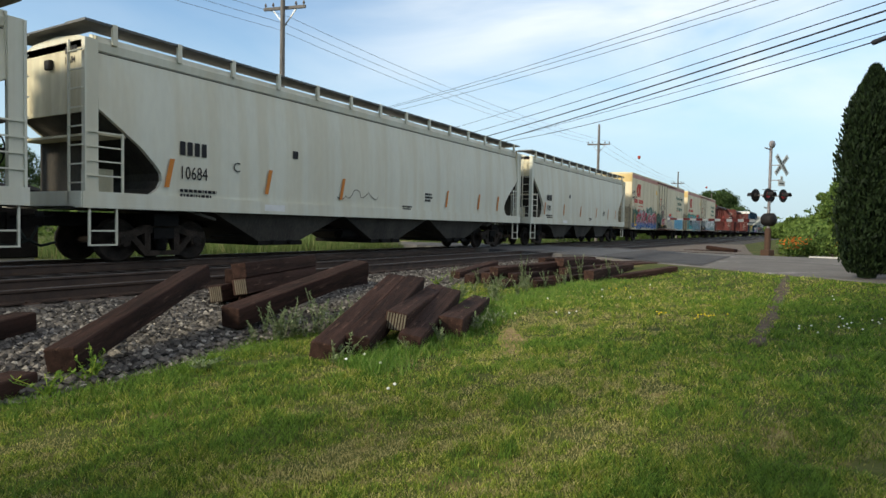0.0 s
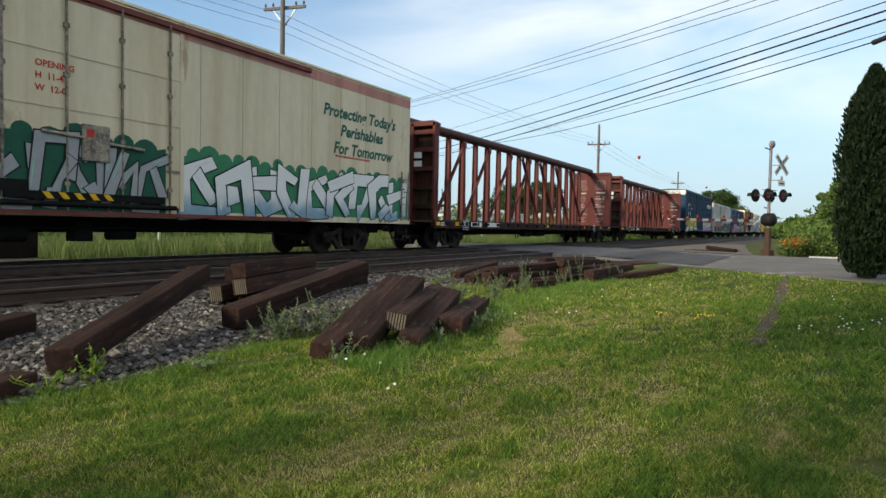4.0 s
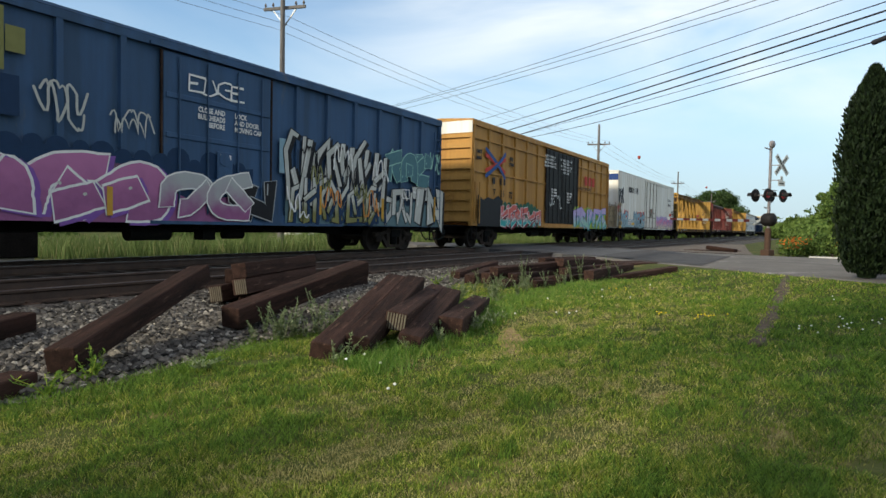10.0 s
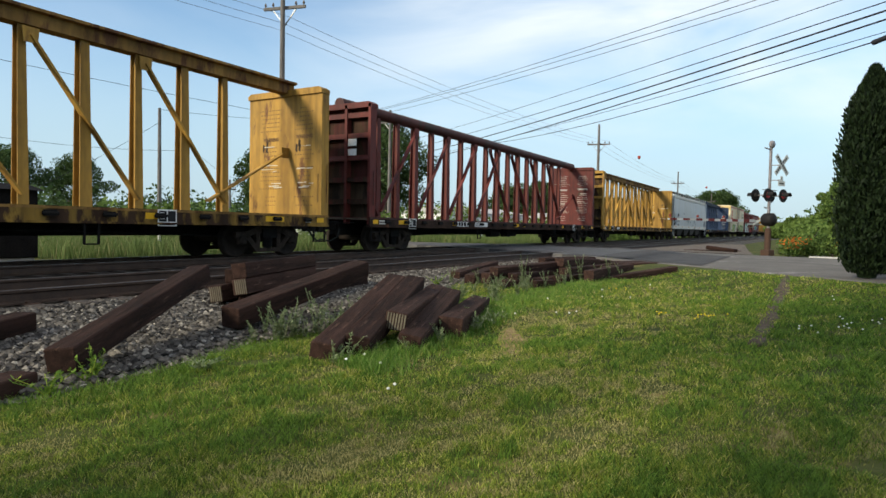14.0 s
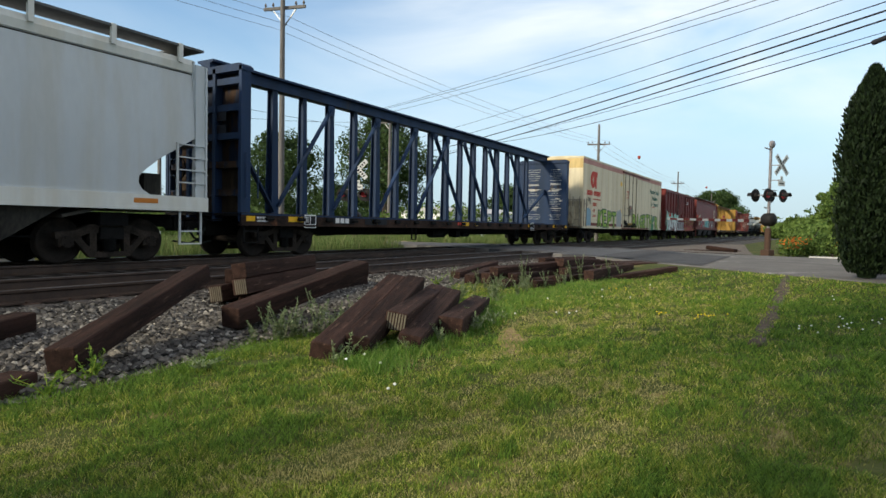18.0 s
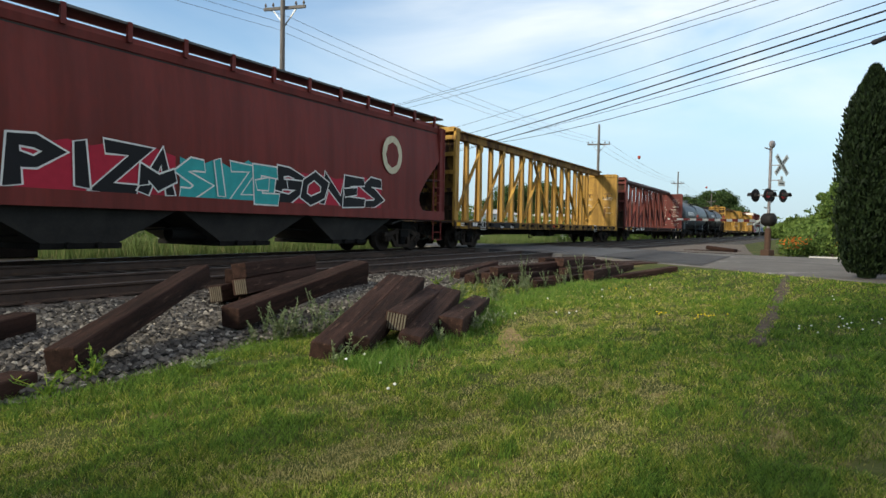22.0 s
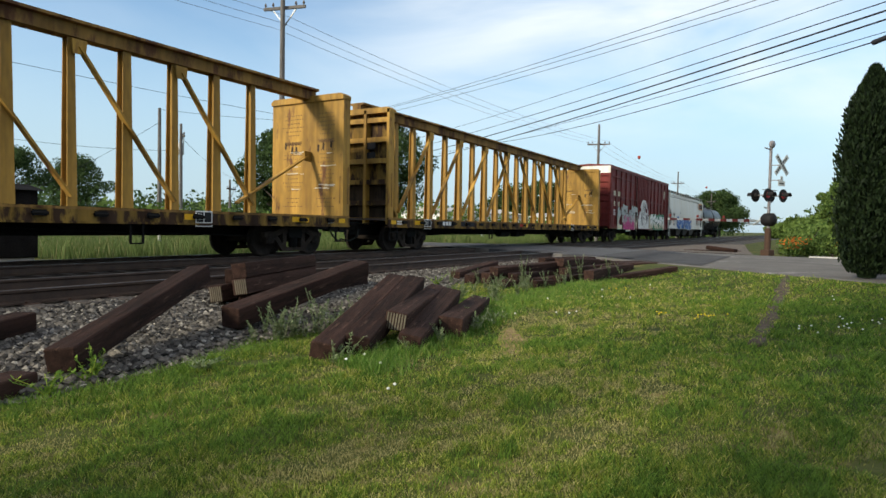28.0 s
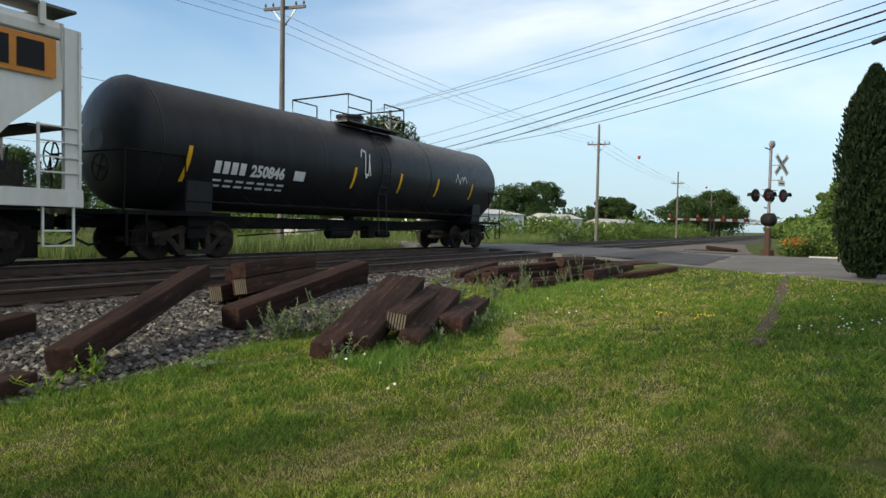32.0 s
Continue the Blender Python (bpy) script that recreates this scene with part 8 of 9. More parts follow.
for k, line in enumerate(("CLOSE THIS DOOR BEFORE", "CLOSING MAIN DOOR", "CIERRE ESTA PUERTA ANTES DE", "CERRAR LA PUERTA PRINCIPAL")):
    lettering(c, line, -1.18, 4.58 - k * 0.17, 0.115, WHITE, "door_lettering", -1.57, 0.74, 0.003, align="CENTER")
for k, line in enumerate(("CLOSE AND LOCK BOTH DOORS", "BEFORE MOVING CAR", "CIERRE Y PONGA EL SEGURO EN", "AMBAS PUERTAS ANTES DE", "MOVER EL CARRO")):
    lettering(c, line, 1.28, 4.58 - k * 0.17, 0.115, WHITE, "door_lettering", -1.57, 0.78, 0.003, align="CENTER")
lettering(c, "RAILCAR POOLING EXPERTS", 3.42, 3.22, 0.16, DARKINK, "slogan", -1.55, 0.86, 0.003)
for k in range(3):
    part("owner_name", Bits().box(4.6 + k * 0.72, 5.1 + k * 0.72, -1.553, -1.549, 3.52, 4.05), REDINK, c)
for wds, z in (("next", 3.96), ("load", 3.70)):
    lettering(c, wds, -9.35, z, 0.20, DARKINK, "lettering", -1.527, 1.0, 0.012)
for wds, x, z, hh in (("any", -6.10, 3.96, 0.20), ("road", -6.14, 3.70, 0.20), ("7", -7.72, 2.28, 0.28), ("36", -7.00, 2.26, 0.28), ("72", -6.12, 2.24, 0.28)):
    lettering(c, wds, x, z, hh, DARKINK, "lettering" if hh < 0.25 else "car_number", -1.527, 1.0, 0.012)
for x in (-7.74, -7.02, -6.70):
    part("owner_mark", Bits().box(x, x + 0.22, -1.511, -1.507, 2.78, 3.06), DARKINK, c)
for m, dz in ((REDINK, 0.0), (flat("emblem_blue", (0.03, 0.08, 0.24)), 0.24)):
    for sg in (-1, 1):
        a = Bits()
        ribbon(a, curve_pts((-8.5, 3.62 - sg * (0.32 + dz)), (-7.35 + dz * 0.5, 3.62), (-6.65, 3.62 + sg * (0.28 + dz))), 0.17, -1.549 - 0.003 * (sg + 1) - dz * 0.02)
        part("emblem_stripe", a, m, c)
bars(c, -0.9, 2.9, 0.9, 0.10, 4, WHITE, 18, -1.57)
bars(c, 1.5, 2.8, 0.9, 0.10, 4, WHITE, 19, -1.57)
tag_scrawl(c, -1.2, 2.0, 1.9, 0.8, S["white"], 73, -1.60)
# white refrigerator car
c, h = reefer(235.2, 255.35, "white insulated refrigerator car with blue and pink graffiti", REEFWHITE, 5.08, door=(-2.0, 2.2), skirt=BLACK)
part("end_band", Bits().box(-h + 0.012, -h + 0.020, -1.485, 1.485, 4.42, 4.86), flat("band_blue", (0.02, 0.05, 0.17)), c, "dark blue band across the end")
lettering(c, "EXCESS HEIGHT CAR", -h + 0.018, 3.88, 0.16, DARKINK, "end_lettering", 0.75, 0.72, 0.006, face=-1)
for k in range(4):
    part("louvre", Bits().cham(-h + 0.14, -h + 0.92, -1.545, -1.512, 1.15 + 0.48 * k, 1.42 + 0.48 * k, 0.02), ENDGRIME, c)
lettering(c, "111382", -5.62, 3.72, 0.43, DARKINK, "car_number", NEAR + 0.014, 0.74, 0.022)
b = Bits()
for k in range(4):
    b.box(-7.20 + k * 0.37, -6.90 + k * 0.37, NEAR + 0.007, NEAR + 0.012, 3.70, 4.10)
part("owner_mark", b, DARKINK, c)
graffiti(c, -10.0, -8.7, 2.75, 4.0, 2, None, S["white"], S["black"], None, 81, Y, fat=0.44, rim=0.05, soft=True)
cloud(c, -10.0, -5.7, 1.0, 1.75, S["wash"], 85, Y, False)
graffiti(c, -9.85, -7.3, 1.05, 2.35, 3, None, S["black"], fade("wash", "steel", 1.4, 2.0), S["white"], 88, Y - 0.004, fat=0.34, rim=0.06, soft=True)
cloud(c, -8.35, -7.15, 1.85, 2.4, S["coral"], 84, Y - 0.001, False)
cloud(c, -10.1, -9.6, 2.2, 2.55, S["coral"], 89, Y - 0.001)
cloud(c, -5.5, -1.9, 1.0, 1.7, S["wash"], 90, Y, False)
cloud(c, -4.4, -2.0, 1.7, 2.4, S["coral"], 91, Y - 0.001, False)
graffiti(c, -5.55, -1.95, 1.05, 2.35, 4, None, S["black"], fade("wash", "steel", 1.4, 2.0), S["white"], 86, Y - 0.004, fat=0.34, rim=0.06, soft=True)
sg = part("warning_sign", Bits().box(-9.70, -9.12, Y - 0.034, Y - 0.030, 1.02, 1.52), REFLECT, c)
part("sign_panel", Bits().box(-9.66, -9.16, Y - 0.039, Y - 0.036, 1.26, 1.48), DARKINK, sg)
lab = part("load_label", Bits().box(-7.22, -6.32, Y - 0.034, Y - 0.030, 1.26, 1.62), WHITE, c)
lettering(lab, "LD LMT 194750", -7.18, 1.47, 0.085, DARKINK, "lettering", Y - 0.034, 0.92, 0.002)
lettering(lab, "LT WT  91300", -7.18, 1.31, 0.085, DARKINK, "lettering", Y - 0.034, 0.92, 0.002)
part("placard", Bits().box(-3.65, -3.2, Y - 0.034, Y - 0.030, 1.40, 1.76), DARKINK, c)
cloud(c, 2.2, h - 0.1, 0.98, 2.1, S["lilac"], 92, Y)
graffiti(c, 2.4, h - 0.5, 1.0, 1.95, 8, None, S["purple"], fade("cream", "pink", 1.1, 1.7), S["white"], 87, Y - 0.004, fat=0.34, rim=0.12)
for k in range(3):
    part("reflector", Bits().box(-9.6 + k * 3.4, -8.7 + k * 3.4, Y - 0.022, Y - 0.018, 1.28, 1.46), REFLECT, c)
for k, wds in enumerate(("BUILDING", "AMERICA")):
    lettering(c, wds, h - 2.9 + 0.12 * k, 3.62 - 0.42 * k, 0.24, DARKINK, "slogan", NEAR + 0.014, 0.9, 0.005)
bars(c, h - 1.1, 2.75, 0.8, 0.07, 4, DARKINK, 88, NEAR + 0.014)
rl = Bits()
for y in (-1.2, 1.2):
    for x in (0.35, 1.1):
        rl.box(h + x - 0.06, h + x + 0.06, y - 0.05, y + 0.05, 0.9, 2.9 if x < 1 else 2.3)
rl.box(h + 0.3, h + 1.2, -1.2, 1.2, 1.9, 2.0)
part("end_guard", rl, BLACK, c)

# lumber flatcars
c, h = centrebeam(257.85, 281.05, "yellow centre-beam lumber flatcar with rust scabs, empty", YELLOW, DECK, rust=RUSTCHORD, sill=STAIN_SHADE[YELLOW.name])
beam_marks(c, h, WHITE, S["black"], "33186", -h + 3.4, S["umber"], 91)
c, h = centrebeam(283.0, 306.2, "oxide red centre-beam lumber flatcar, empty", OXIDE, DECK, True, DARKCHORD)
beam_marks(c, h, DARKINK, WHITE, "874281", -h + 5.6, WHITE, 92)
c, h = centrebeam(308.2, 331.35, "yellow centre-beam lumber flatcar with worn paint, empty", YELLOW, DECK, rust=RUSTCHORD, sill=STAIN_SHADE[YELLOW.name])
beam_marks(c, h, WHITE, S["black"], None, -h + 3.4, S["umber"], 93)
c, h = hopper(331.95, 353.2, "clean pale grey covered hopper car with four bays", COOL_GREY, HOPPER_TAN, 4, 4.38, sill_mat=SILL_WHITE, notch=2.75)
hopper_marks(c, h, "220466", extra=False)
for k in range(6):
    x = -h + 0.9 + k * 3.7
    part("reflector", Bits().box(x, x + 0.55, -1.541, -1.536, 1.26, 1.36), ORANGE, c)
tag_scrawl(c, -h + 5.6, 1.9, 0.9, 0.6, S["sky"], 95, -1.512)
for k in range(3):
    tag_scrawl(c, -2.9 + 0.36 * k, 1.55, 0.42, 0.55, S["darkgreen"], 96 + k, -1.512)
for k in range(4):
    tag_scrawl(c, -1.74 + 0.30 * k, 1.80, 0.32, 0.2, S["darkgreen"], 196 + k, -1.512)
tag_scrawl(c, -1.5, 1.64, 0.8, 0.14, S["darkgreen"], 99, -1.512)
ring = Bits()
ribbon(ring, curve_pts((0.97, 1.48), (1.1, 2.5), (2.05, 1.75), 10) + curve_pts((2.05, 1.75), (2.6, 1.9), (2.58, 1.35), 8)[1:] + curve_pts((2.58, 1.35), (2.2, 1.15), (1.3, 1.22), 8)[1:], 0.07, -1.54)
part("graffiti_tag", ring, S["darkgreen"], c)
c, h = centrebeam(354.2, 377.75, "navy blue centre-beam lumber flatcar, empty, with white warnings", NAVY, BLACK)
beam_marks(c, h, WHITE, S["black"], None, -h + 3.4, WHITE, 98)

c, h = cold_car(380.1, 402.2, "6159", "cream insulated refrigerator car with green block-letter graffiti")
for wds, xa, xb, m, sd_ in (("KEPT", -8.2, -3.75, "lime", 2), ("AGETH", 2.0, 7.45, "lime", 3), ("R", 8.45, 9.90, "lime", 4)):
    graffiti_word(c, wds, xa, xb, 1.08, 1.05, ((S["black"], 0.105), (S["darkgreen"], 0.085), (S[m], 0.03)), Y - 0.008, sd_)
graffiti_word(c, "R", 0.45, 1.80, 1.12, 1.0, ((S["black"], 0.085), (S["lime"], 0.025)), -1.60, 7)
graffiti(c, 7.25, 8.25, 1.0, 2.2, 1, None, S["darkgreen"], S["green"], S["pink"], 106, Y - 0.004, fat=0.38)
cloud(c, -3.55, -2.3, 1.0, 2.25, S["grey"], 107, Y)
cloud(c, -10.4, -9.4, 1.0, 2.2, S["steel"], 108, Y)
part("graffiti_band", Bits().box(-h + 1.6, 2.0, Y - 0.005, Y - 0.002, 0.97, 1.30), TRACKRED, c)
for k, (x, z, w, hh) in enumerate(((-10.9, 2.85, 0.7, 0.2), (-10.4, 2.35, 0.9, 0.5), (-10.1, 2.4, 0.6, 0.45))):
    tag_scrawl(c, x, z, w, hh, S["black"], 105 + k, Y)
# maroon boxcar and hopper
c, h = boxcar(404.0, 420.15, "maroon boxcar with silver-white graffiti", MAROON, 4.78, 0.92, (-1.75, 1.85), 12, horiz=False, doors=1)
graffiti(c, -7.95, -6.6, 0.95, 2.85, 1, None, S["black"], S["mint"], S["white"], 114, -1.552, fat=0.38, rim=0.08)
graffiti(c, -6.8, -1.9, 0.92, 2.62, 5, None, S["black"], fade("white", "mint", 1.6, 2.4), S["mint"], 111, -1.556, fat=0.34, rim=0.07, shadow=S["black"])
graffiti(c, 2.0, h - 0.6, 0.95, 2.3, 8, None, S["lime"], fade("red", "maroon", 1.2, 1.9), S["orange"], 112, -1.552, fat=0.26, rim=0.12)
cloud(c, -1.7, 1.7, 1.0, 2.0, S["grey"], 118, -1.551, False)
bars(c, 3.4, 3.9, 1.2, 0.1, 2, WHITE, 3, -1.505)
c, h = hopper(421.7, 440.2, "dark maroon covered hopper car with black and teal graffiti", DARKMAROON, HOPPER_DARK, 3, 4.5)
for wds, xa, xb, hh, m, sd_ in (("PIZA", -5.54, -2.28, 1.05, "black", 6), ("SIZE", -2.22, 0.72, 1.0, "teal", 7), ("BONES", 0.70, 5.25, 0.95, "black", 8)):
    cloud(c, xa + 0.05, xb, 1.40, 1.40 + hh, S["red"] if m == "black" else S["teal"], 116 + sd_, -1.520, False)
    sprayed(c, xa, xb, 1.42, 1.42 + hh, [LETTERS[ch] for ch in wds], S["white"], S[m], None, sd_, -1.524, None, 0.30, 0.16)
bars(c, -7.04, 2.55, 1.5, 0.28, 1, CREAM, 3, -1.515, "owner_mark")
lettering(c, "450254", -7.06, 2.08, 0.28, CREAM, "car_number", -1.516, 0.95, 0.012)
bars(c, -7.0, 1.78, 1.2, 0.07, 2, CREAM, 5, -1.515)
b = Bits().prism([(5.82 + 0.55 * math.cos(k * math.pi / 10), 3.2 + 0.62 * math.sin(k * math.pi / 10)) for k in range(20)][::-1], -1.535, -1.528, "y")
part("emblem", b, CREAM, c)
b = Bits().prism([(5.82 + 0.36 * math.cos(k * math.pi / 4), 3.2 + 0.42 * math.sin(k * math.pi / 4)) for k in range(8)][::-1], -1.541, -1.536, "y")
part("emblem_cross", b, DARKMAROON, c)
c, h = centrebeam(441.1, 464.4, "yellow centre-beam lumber flatcar with rusty top chord, empty", YELLOW, DECK, rust=RUSTCHORD, sill=STAIN_SHADE[YELLOW.name])
beam_marks(c, h, WHITE, S["black"], None, -h + 1.4, S["umber"], 121)
part("number_plate_panel", Bits().box(-7.6, -5.55, -1.480, -1.477, 0.865, 1.11), S["black"], c)
for wds, x in (("863", -7.54), ("842", -6.46)):
    lettering(c, wds, x, 0.875, 0.12, WHITE, "car_number", -1.482, 1.35, 0.006)
c, h = centrebeam(466.5, 489.7, "dark oxide red centre-beam lumber flatcar, empty", OXIDE, DECK, True, DARKCHORD)
beam_marks(c, h, DARKINK, WHITE, None, -h + 3.4, WHITE, 122)

# tank cars
R, ZC = 1.50, 2.66


def tank_marks(c, h, mat, number, big=False):
    if big:
        for k in range(6):                     # the owner's name, as blocks
            curved_patch(c, -5.78 + k * 0.66, -5.78 + k * 0.66 + 0.53, -0.02, 0.25, mat, R, ZC, "owner_name")
        curved_text(c, number, -4.80, -0.40, 0.26, mat, R, ZC, "car_number", 0.86, 0.006)
    else:
        curved_text(c, number, -5.55, -0.42, 0.30, mat, R, ZC, "car_number", 0.92, 0.015)
    for k in range(4):
        curved_patch(c, (-5.8 if big else -6.65) + k * 0.25, (-5.62 if big else -6.47) + k * 0.25, -0.40 if big else -0.42, -0.22, mat, R, ZC, "owner_mark")
    for k in range(2):
        for i in range(7):
            curved_patch(c, -6.6 + i * 0.34, -6.36 + i * 0.34, -0.56 - k * 0.1, -0.52 - k * 0.1, mat, R, ZC, "lettering")
    for k, dx in enumerate((-7.5, -1.65, 0.8, 3.2, 5.85)):
        curved_patch(c, dx, dx + 0.11, -0.62 if k == 0 else -0.46, -0.05 if k == 0 else -0.02, REFLECT if not big else ORANGE, R, ZC, slant=0.10)
    curved_patch(c, -4.05, -3.65, -0.42, -0.24, mat, R, ZC, "placard")


c, h = tank_car(490.35, 507.4, "slate grey tank car with white lettering and railed manway platform", TANKGREY)
tank_marks(c, h, WHITE, "74405", True)
c, h = tank_car(508.15, 523.9, "black tank car with white scrawls", TANKBLACK, r=1.42, zc=2.60)
for k in range(5):
    tag_scrawl(c, -1.0 + k * 1.3, 2.2, 1.1, 0.7, S["white"], 130 + k, -1.44)
bars(c, -4.5, 2.9, 2.6, 0.2, 1, WHITE, 135, -1.43)
c, h = centrebeam(526.0, 549.2, "yellow centre-beam lumber flatcar with rusty winches, empty", YELLOW, DECK, rust=RUSTCHORD, sill=STAIN_SHADE[YELLOW.name])
beam_marks(c, h, WHITE, S["black"], "863342", -h + 8.0, S["umber"], 141)
c, h = centrebeam(551.2, 574.6, "yellow centre-beam lumber flatcar with dark end ribs, empty", YELLOW, DECK, rust=RUSTCHORD, sill=STAIN_SHADE[YELLOW.name])
beam_marks(c, h, WHITE, S["black"], None, -h + 3.4, S["umber"], 142)
c, h = boxcar(576.75, 596.1, "maroon excess-height boxcar with painted graffiti figures and white end panel", MAROON, 5.30, 0.98, (-2.35, 1.6), 14, end_top=WHITE_END)
graffiti(c, -7.7, -1.95, 0.95, 2.75, 5, None, S["mint"], fade("cream", "grey", 1.2, 2.2), None, 151, -1.552, fat=0.31, rim=0.05)
cloud(c, -6.3, -3.1, 0.95, 1.9, S["rose"], 158, -1.580)
sprayed(c, -6.35, -3.05, 0.98, 2.22, [LETTERS[ch] for ch in "GEIES"], S["black"], fade("rose", "grey", 1.3, 1.65), S["mint"], 154, -1.586, None, 0.33, 0.12)
bars(c, -7.75, 1.9, 0.6, 0.10, 5, WHITE, 12, -1.53)
part("graffiti_cloud", Bits().prism([(-0.1 + 1.75 * math.cos(k * math.pi / 12) * (1 + 0.05 * (k % 3)), 1.0 + 2.3 * math.sin(k * math.pi / 12) * (1 + 0.04 * (k % 2))) for k in range(13)][::-1], -1.60, -1.592, "y"), S["white"], c)
for k in range(5):
    tag_scrawl(c, -1.5 + k * 0.5, 1.3 + 0.3 * (k % 3), 1.0, 1.4, S["black"], 155 + k, -1.604)
cloud(c, 2.0, 7.9, 0.96, 2.30, S["green"], 152, -1.55)
cloud(c, 2.0, 3.3, 0.96, 2.2, S["cream"], 159, -1.5525)
graffiti(c, 2.3, 7.7, 0.98, 2.25, 6, None, S["black"], fade("cream", "white", 1.1, 1.7), S["mint"], 153, -1.556, fat=0.31, rim=0.08)
part("emblem", Bits().tube((h - 1.55, -1.50, 4.1), (h - 1.55, -1.512, 4.1), 0.38, n=20), CREAM, c)
for wds, x, z in (("60", -8.75, 2.55), ("900", -7.72, 2.55)):
    lettering(c, wds, x, z, 0.34, CREAM, "car_number", -1.508, 0.85, 0.01)
b = Bits()
for k in range(2):
    b.box(-8.75 + k * 0.34, -8.48 + k * 0.34, -1.512, -1.507, 3.25, 3.60).box(-7.72 + k * 0.34, -7.45 + k * 0.34, -1.512, -1.507, 3.25, 3.60)
part("owner_mark", b, CREAM, c)
bars(c, -8.75, 2.2, 0.7, 0.1, 3, WHITE, 3, -1.505)
c, h = hopper(596.9, 617.55, "white covered hopper car with blue graffiti", SILL_WHITE, HOPPER_TAN, 3, 4.4, pitch=3.9)
hopper_marks(c, h, "78245", extra=False)
sprayed(c, -6.5, -2.25, 1.15, 2.32, [LETTERS[ch] for ch in "GEPBO"], S["white"], S["blue"], S["sky"], 5, -1.545, S["black"], 0.34, 0.12)
graffiti(c, -2.0, 1.9, 1.12, 2.25, 4, None, S["white"], S["blue"], S["sky"], 162, -1.545, fat=0.33, rim=0.08, shadow=S["grey"])
slashes(c, h, [-h + 1.9, -2.0, 2.4, h - 4.4], 1.62, 0.62)
for k in range(4):
    tag_scrawl(c, h - 5.0 + k, 1.5, 0.7, 0.9, S["black"], 163 + k, -1.50)
b = Bits()
for k in range(4):
    b.box(h - 2.9 + k * 0.58, h - 2.45 + k * 0.58, -1.53, -1.515, 3.55, 4.05)
part("owner_name", b, S["black"], c)
part("owner_panel", Bits().box(h - 3.1, h - 0.5, -1.514, -1.509, 3.45, 4.15), S["orange"], c)
c, h = tank_car(618.3, 636.3, "black tank car with white lettering and yellow reflectors", TANKBLACK)
tank_marks(c, h, WHITE, "250846")
tag_scrawl(c, -h + 7.7, 2.35, 0.5, 0.8, S["white"], 171, -1.52)
tag_scrawl(c, -h + 13.6, 2.45, 0.9, 0.5, S["white"], 172, -1.52)


# ---- grass and weeds ----
GRASS = leafy("grass_blades", (0.032, 0.076, 0.006), (0.290, 0.350, 0.046), (0.56, 0.50, 0.17))
STRAW = leafy("dry_grass", (0.11, 0.12, 0.028), (0.50, 0.44, 0.20))
BRIGHTGRASS = leafy("bright_grass", (0.045, 0.115, 0.014), (0.165, 0.285, 0.045), (0.25, 0.29, 0.10))
TALLGRASS = leafy("tall_grass", (0.070, 0.120, 0.030), (0.165, 0.215, 0.070), (0.27, 0.24, 0.12))


def blades(x, y, z, h, w, lean, rg):
    n = len(x)
    a = rg.uniform(0, 6.283, n)
    b = rg.uniform(0, 6.283, n)
    sx_, sy_ = np.cos(a) * w, np.sin(a) * w
    lx, ly = np.cos(b) * lean * h, np.sin(b) * lean * h
    p0 = np.stack([x - sx_, y - sy_, z - 0.005], -1)
    p1 = np.stack([x + sx_, y + sy_, z - 0.005], -1)
    p2 = np.stack([x + sx_ * 0.7 + lx * 0.4, y + sy_ * 0.7 + ly * 0.4, z + h * 0.6], -1)
    p3 = np.stack([x + lx, y + ly, z + h], -1)
    p4 = np.stack([x - sx_ * 0.7 + lx * 0.4, y - sy_ * 0.7 + ly * 0.4, z + h * 0.6], -1)
    v = np.stack([p0, p1, p2, p3, p4], 1).reshape(-1, 3)
    k = (np.arange(n) * 5)[:, None]
    q = np.concatenate([k + np.array([0, 1, 2]), k + np.array([0, 2, 4]), k + np.array([4, 2, 3])], 0)
    return v, q


def mottle(x, y, scale, seed):
    """Smooth irregular patches, about -1 to 1."""
    r = random.Random(seed)
    out = 0
    for _ in range(9):
        a, k, ph = r.uniform(0, 6.283), scale * r.uniform(0.5, 1.7), r.uniform(0, 6.283)
        out = out + np.sin(k * (x * math.cos(a) + y * math.sin(a)) + ph)
    return out / 2.6


DRY_SPOTS = ((3.4, 4.75, 0.45), (1.85, 3.06, 0.3), (1.5, 3.3, 0.4), (2.2, 2.0, 0.4), (2.75, 1.85, 0.35), (5.3, 1.45, 0.6), (3.45, 1.1, 0.4), (4.6, 1.2, 0.4), (7.6, 3.0, 0.7), (9.1, 2.0, 0.9), (1.96, 4.0, 0.3), (3.2, 1.75, 0.3), (15.2, -1.0, 0.9), (6.3, 2.85, 0.3))
LUSH_SPOTS = ((2.44, 3.17, 0.35), (2.66, 2.65, 0.3), (2.15, 3.3, 0.25), (3.9, 2.7, 0.5), (5.1, 0.4, 0.7), (4.0, -0.1, 0.7), (8.6, -0.5, 1.5), (4.25, 2.0, 0.3), (3.0, 4.1, 0.3), (5.4, -0.3, 0.8), (2.9, 1.05, 0.2), (12.0, 0.0, 2.0), (6.5, -0.6, 1.2), (9.5, -1.2, 2.0), (13.5, -0.8, 2.0))


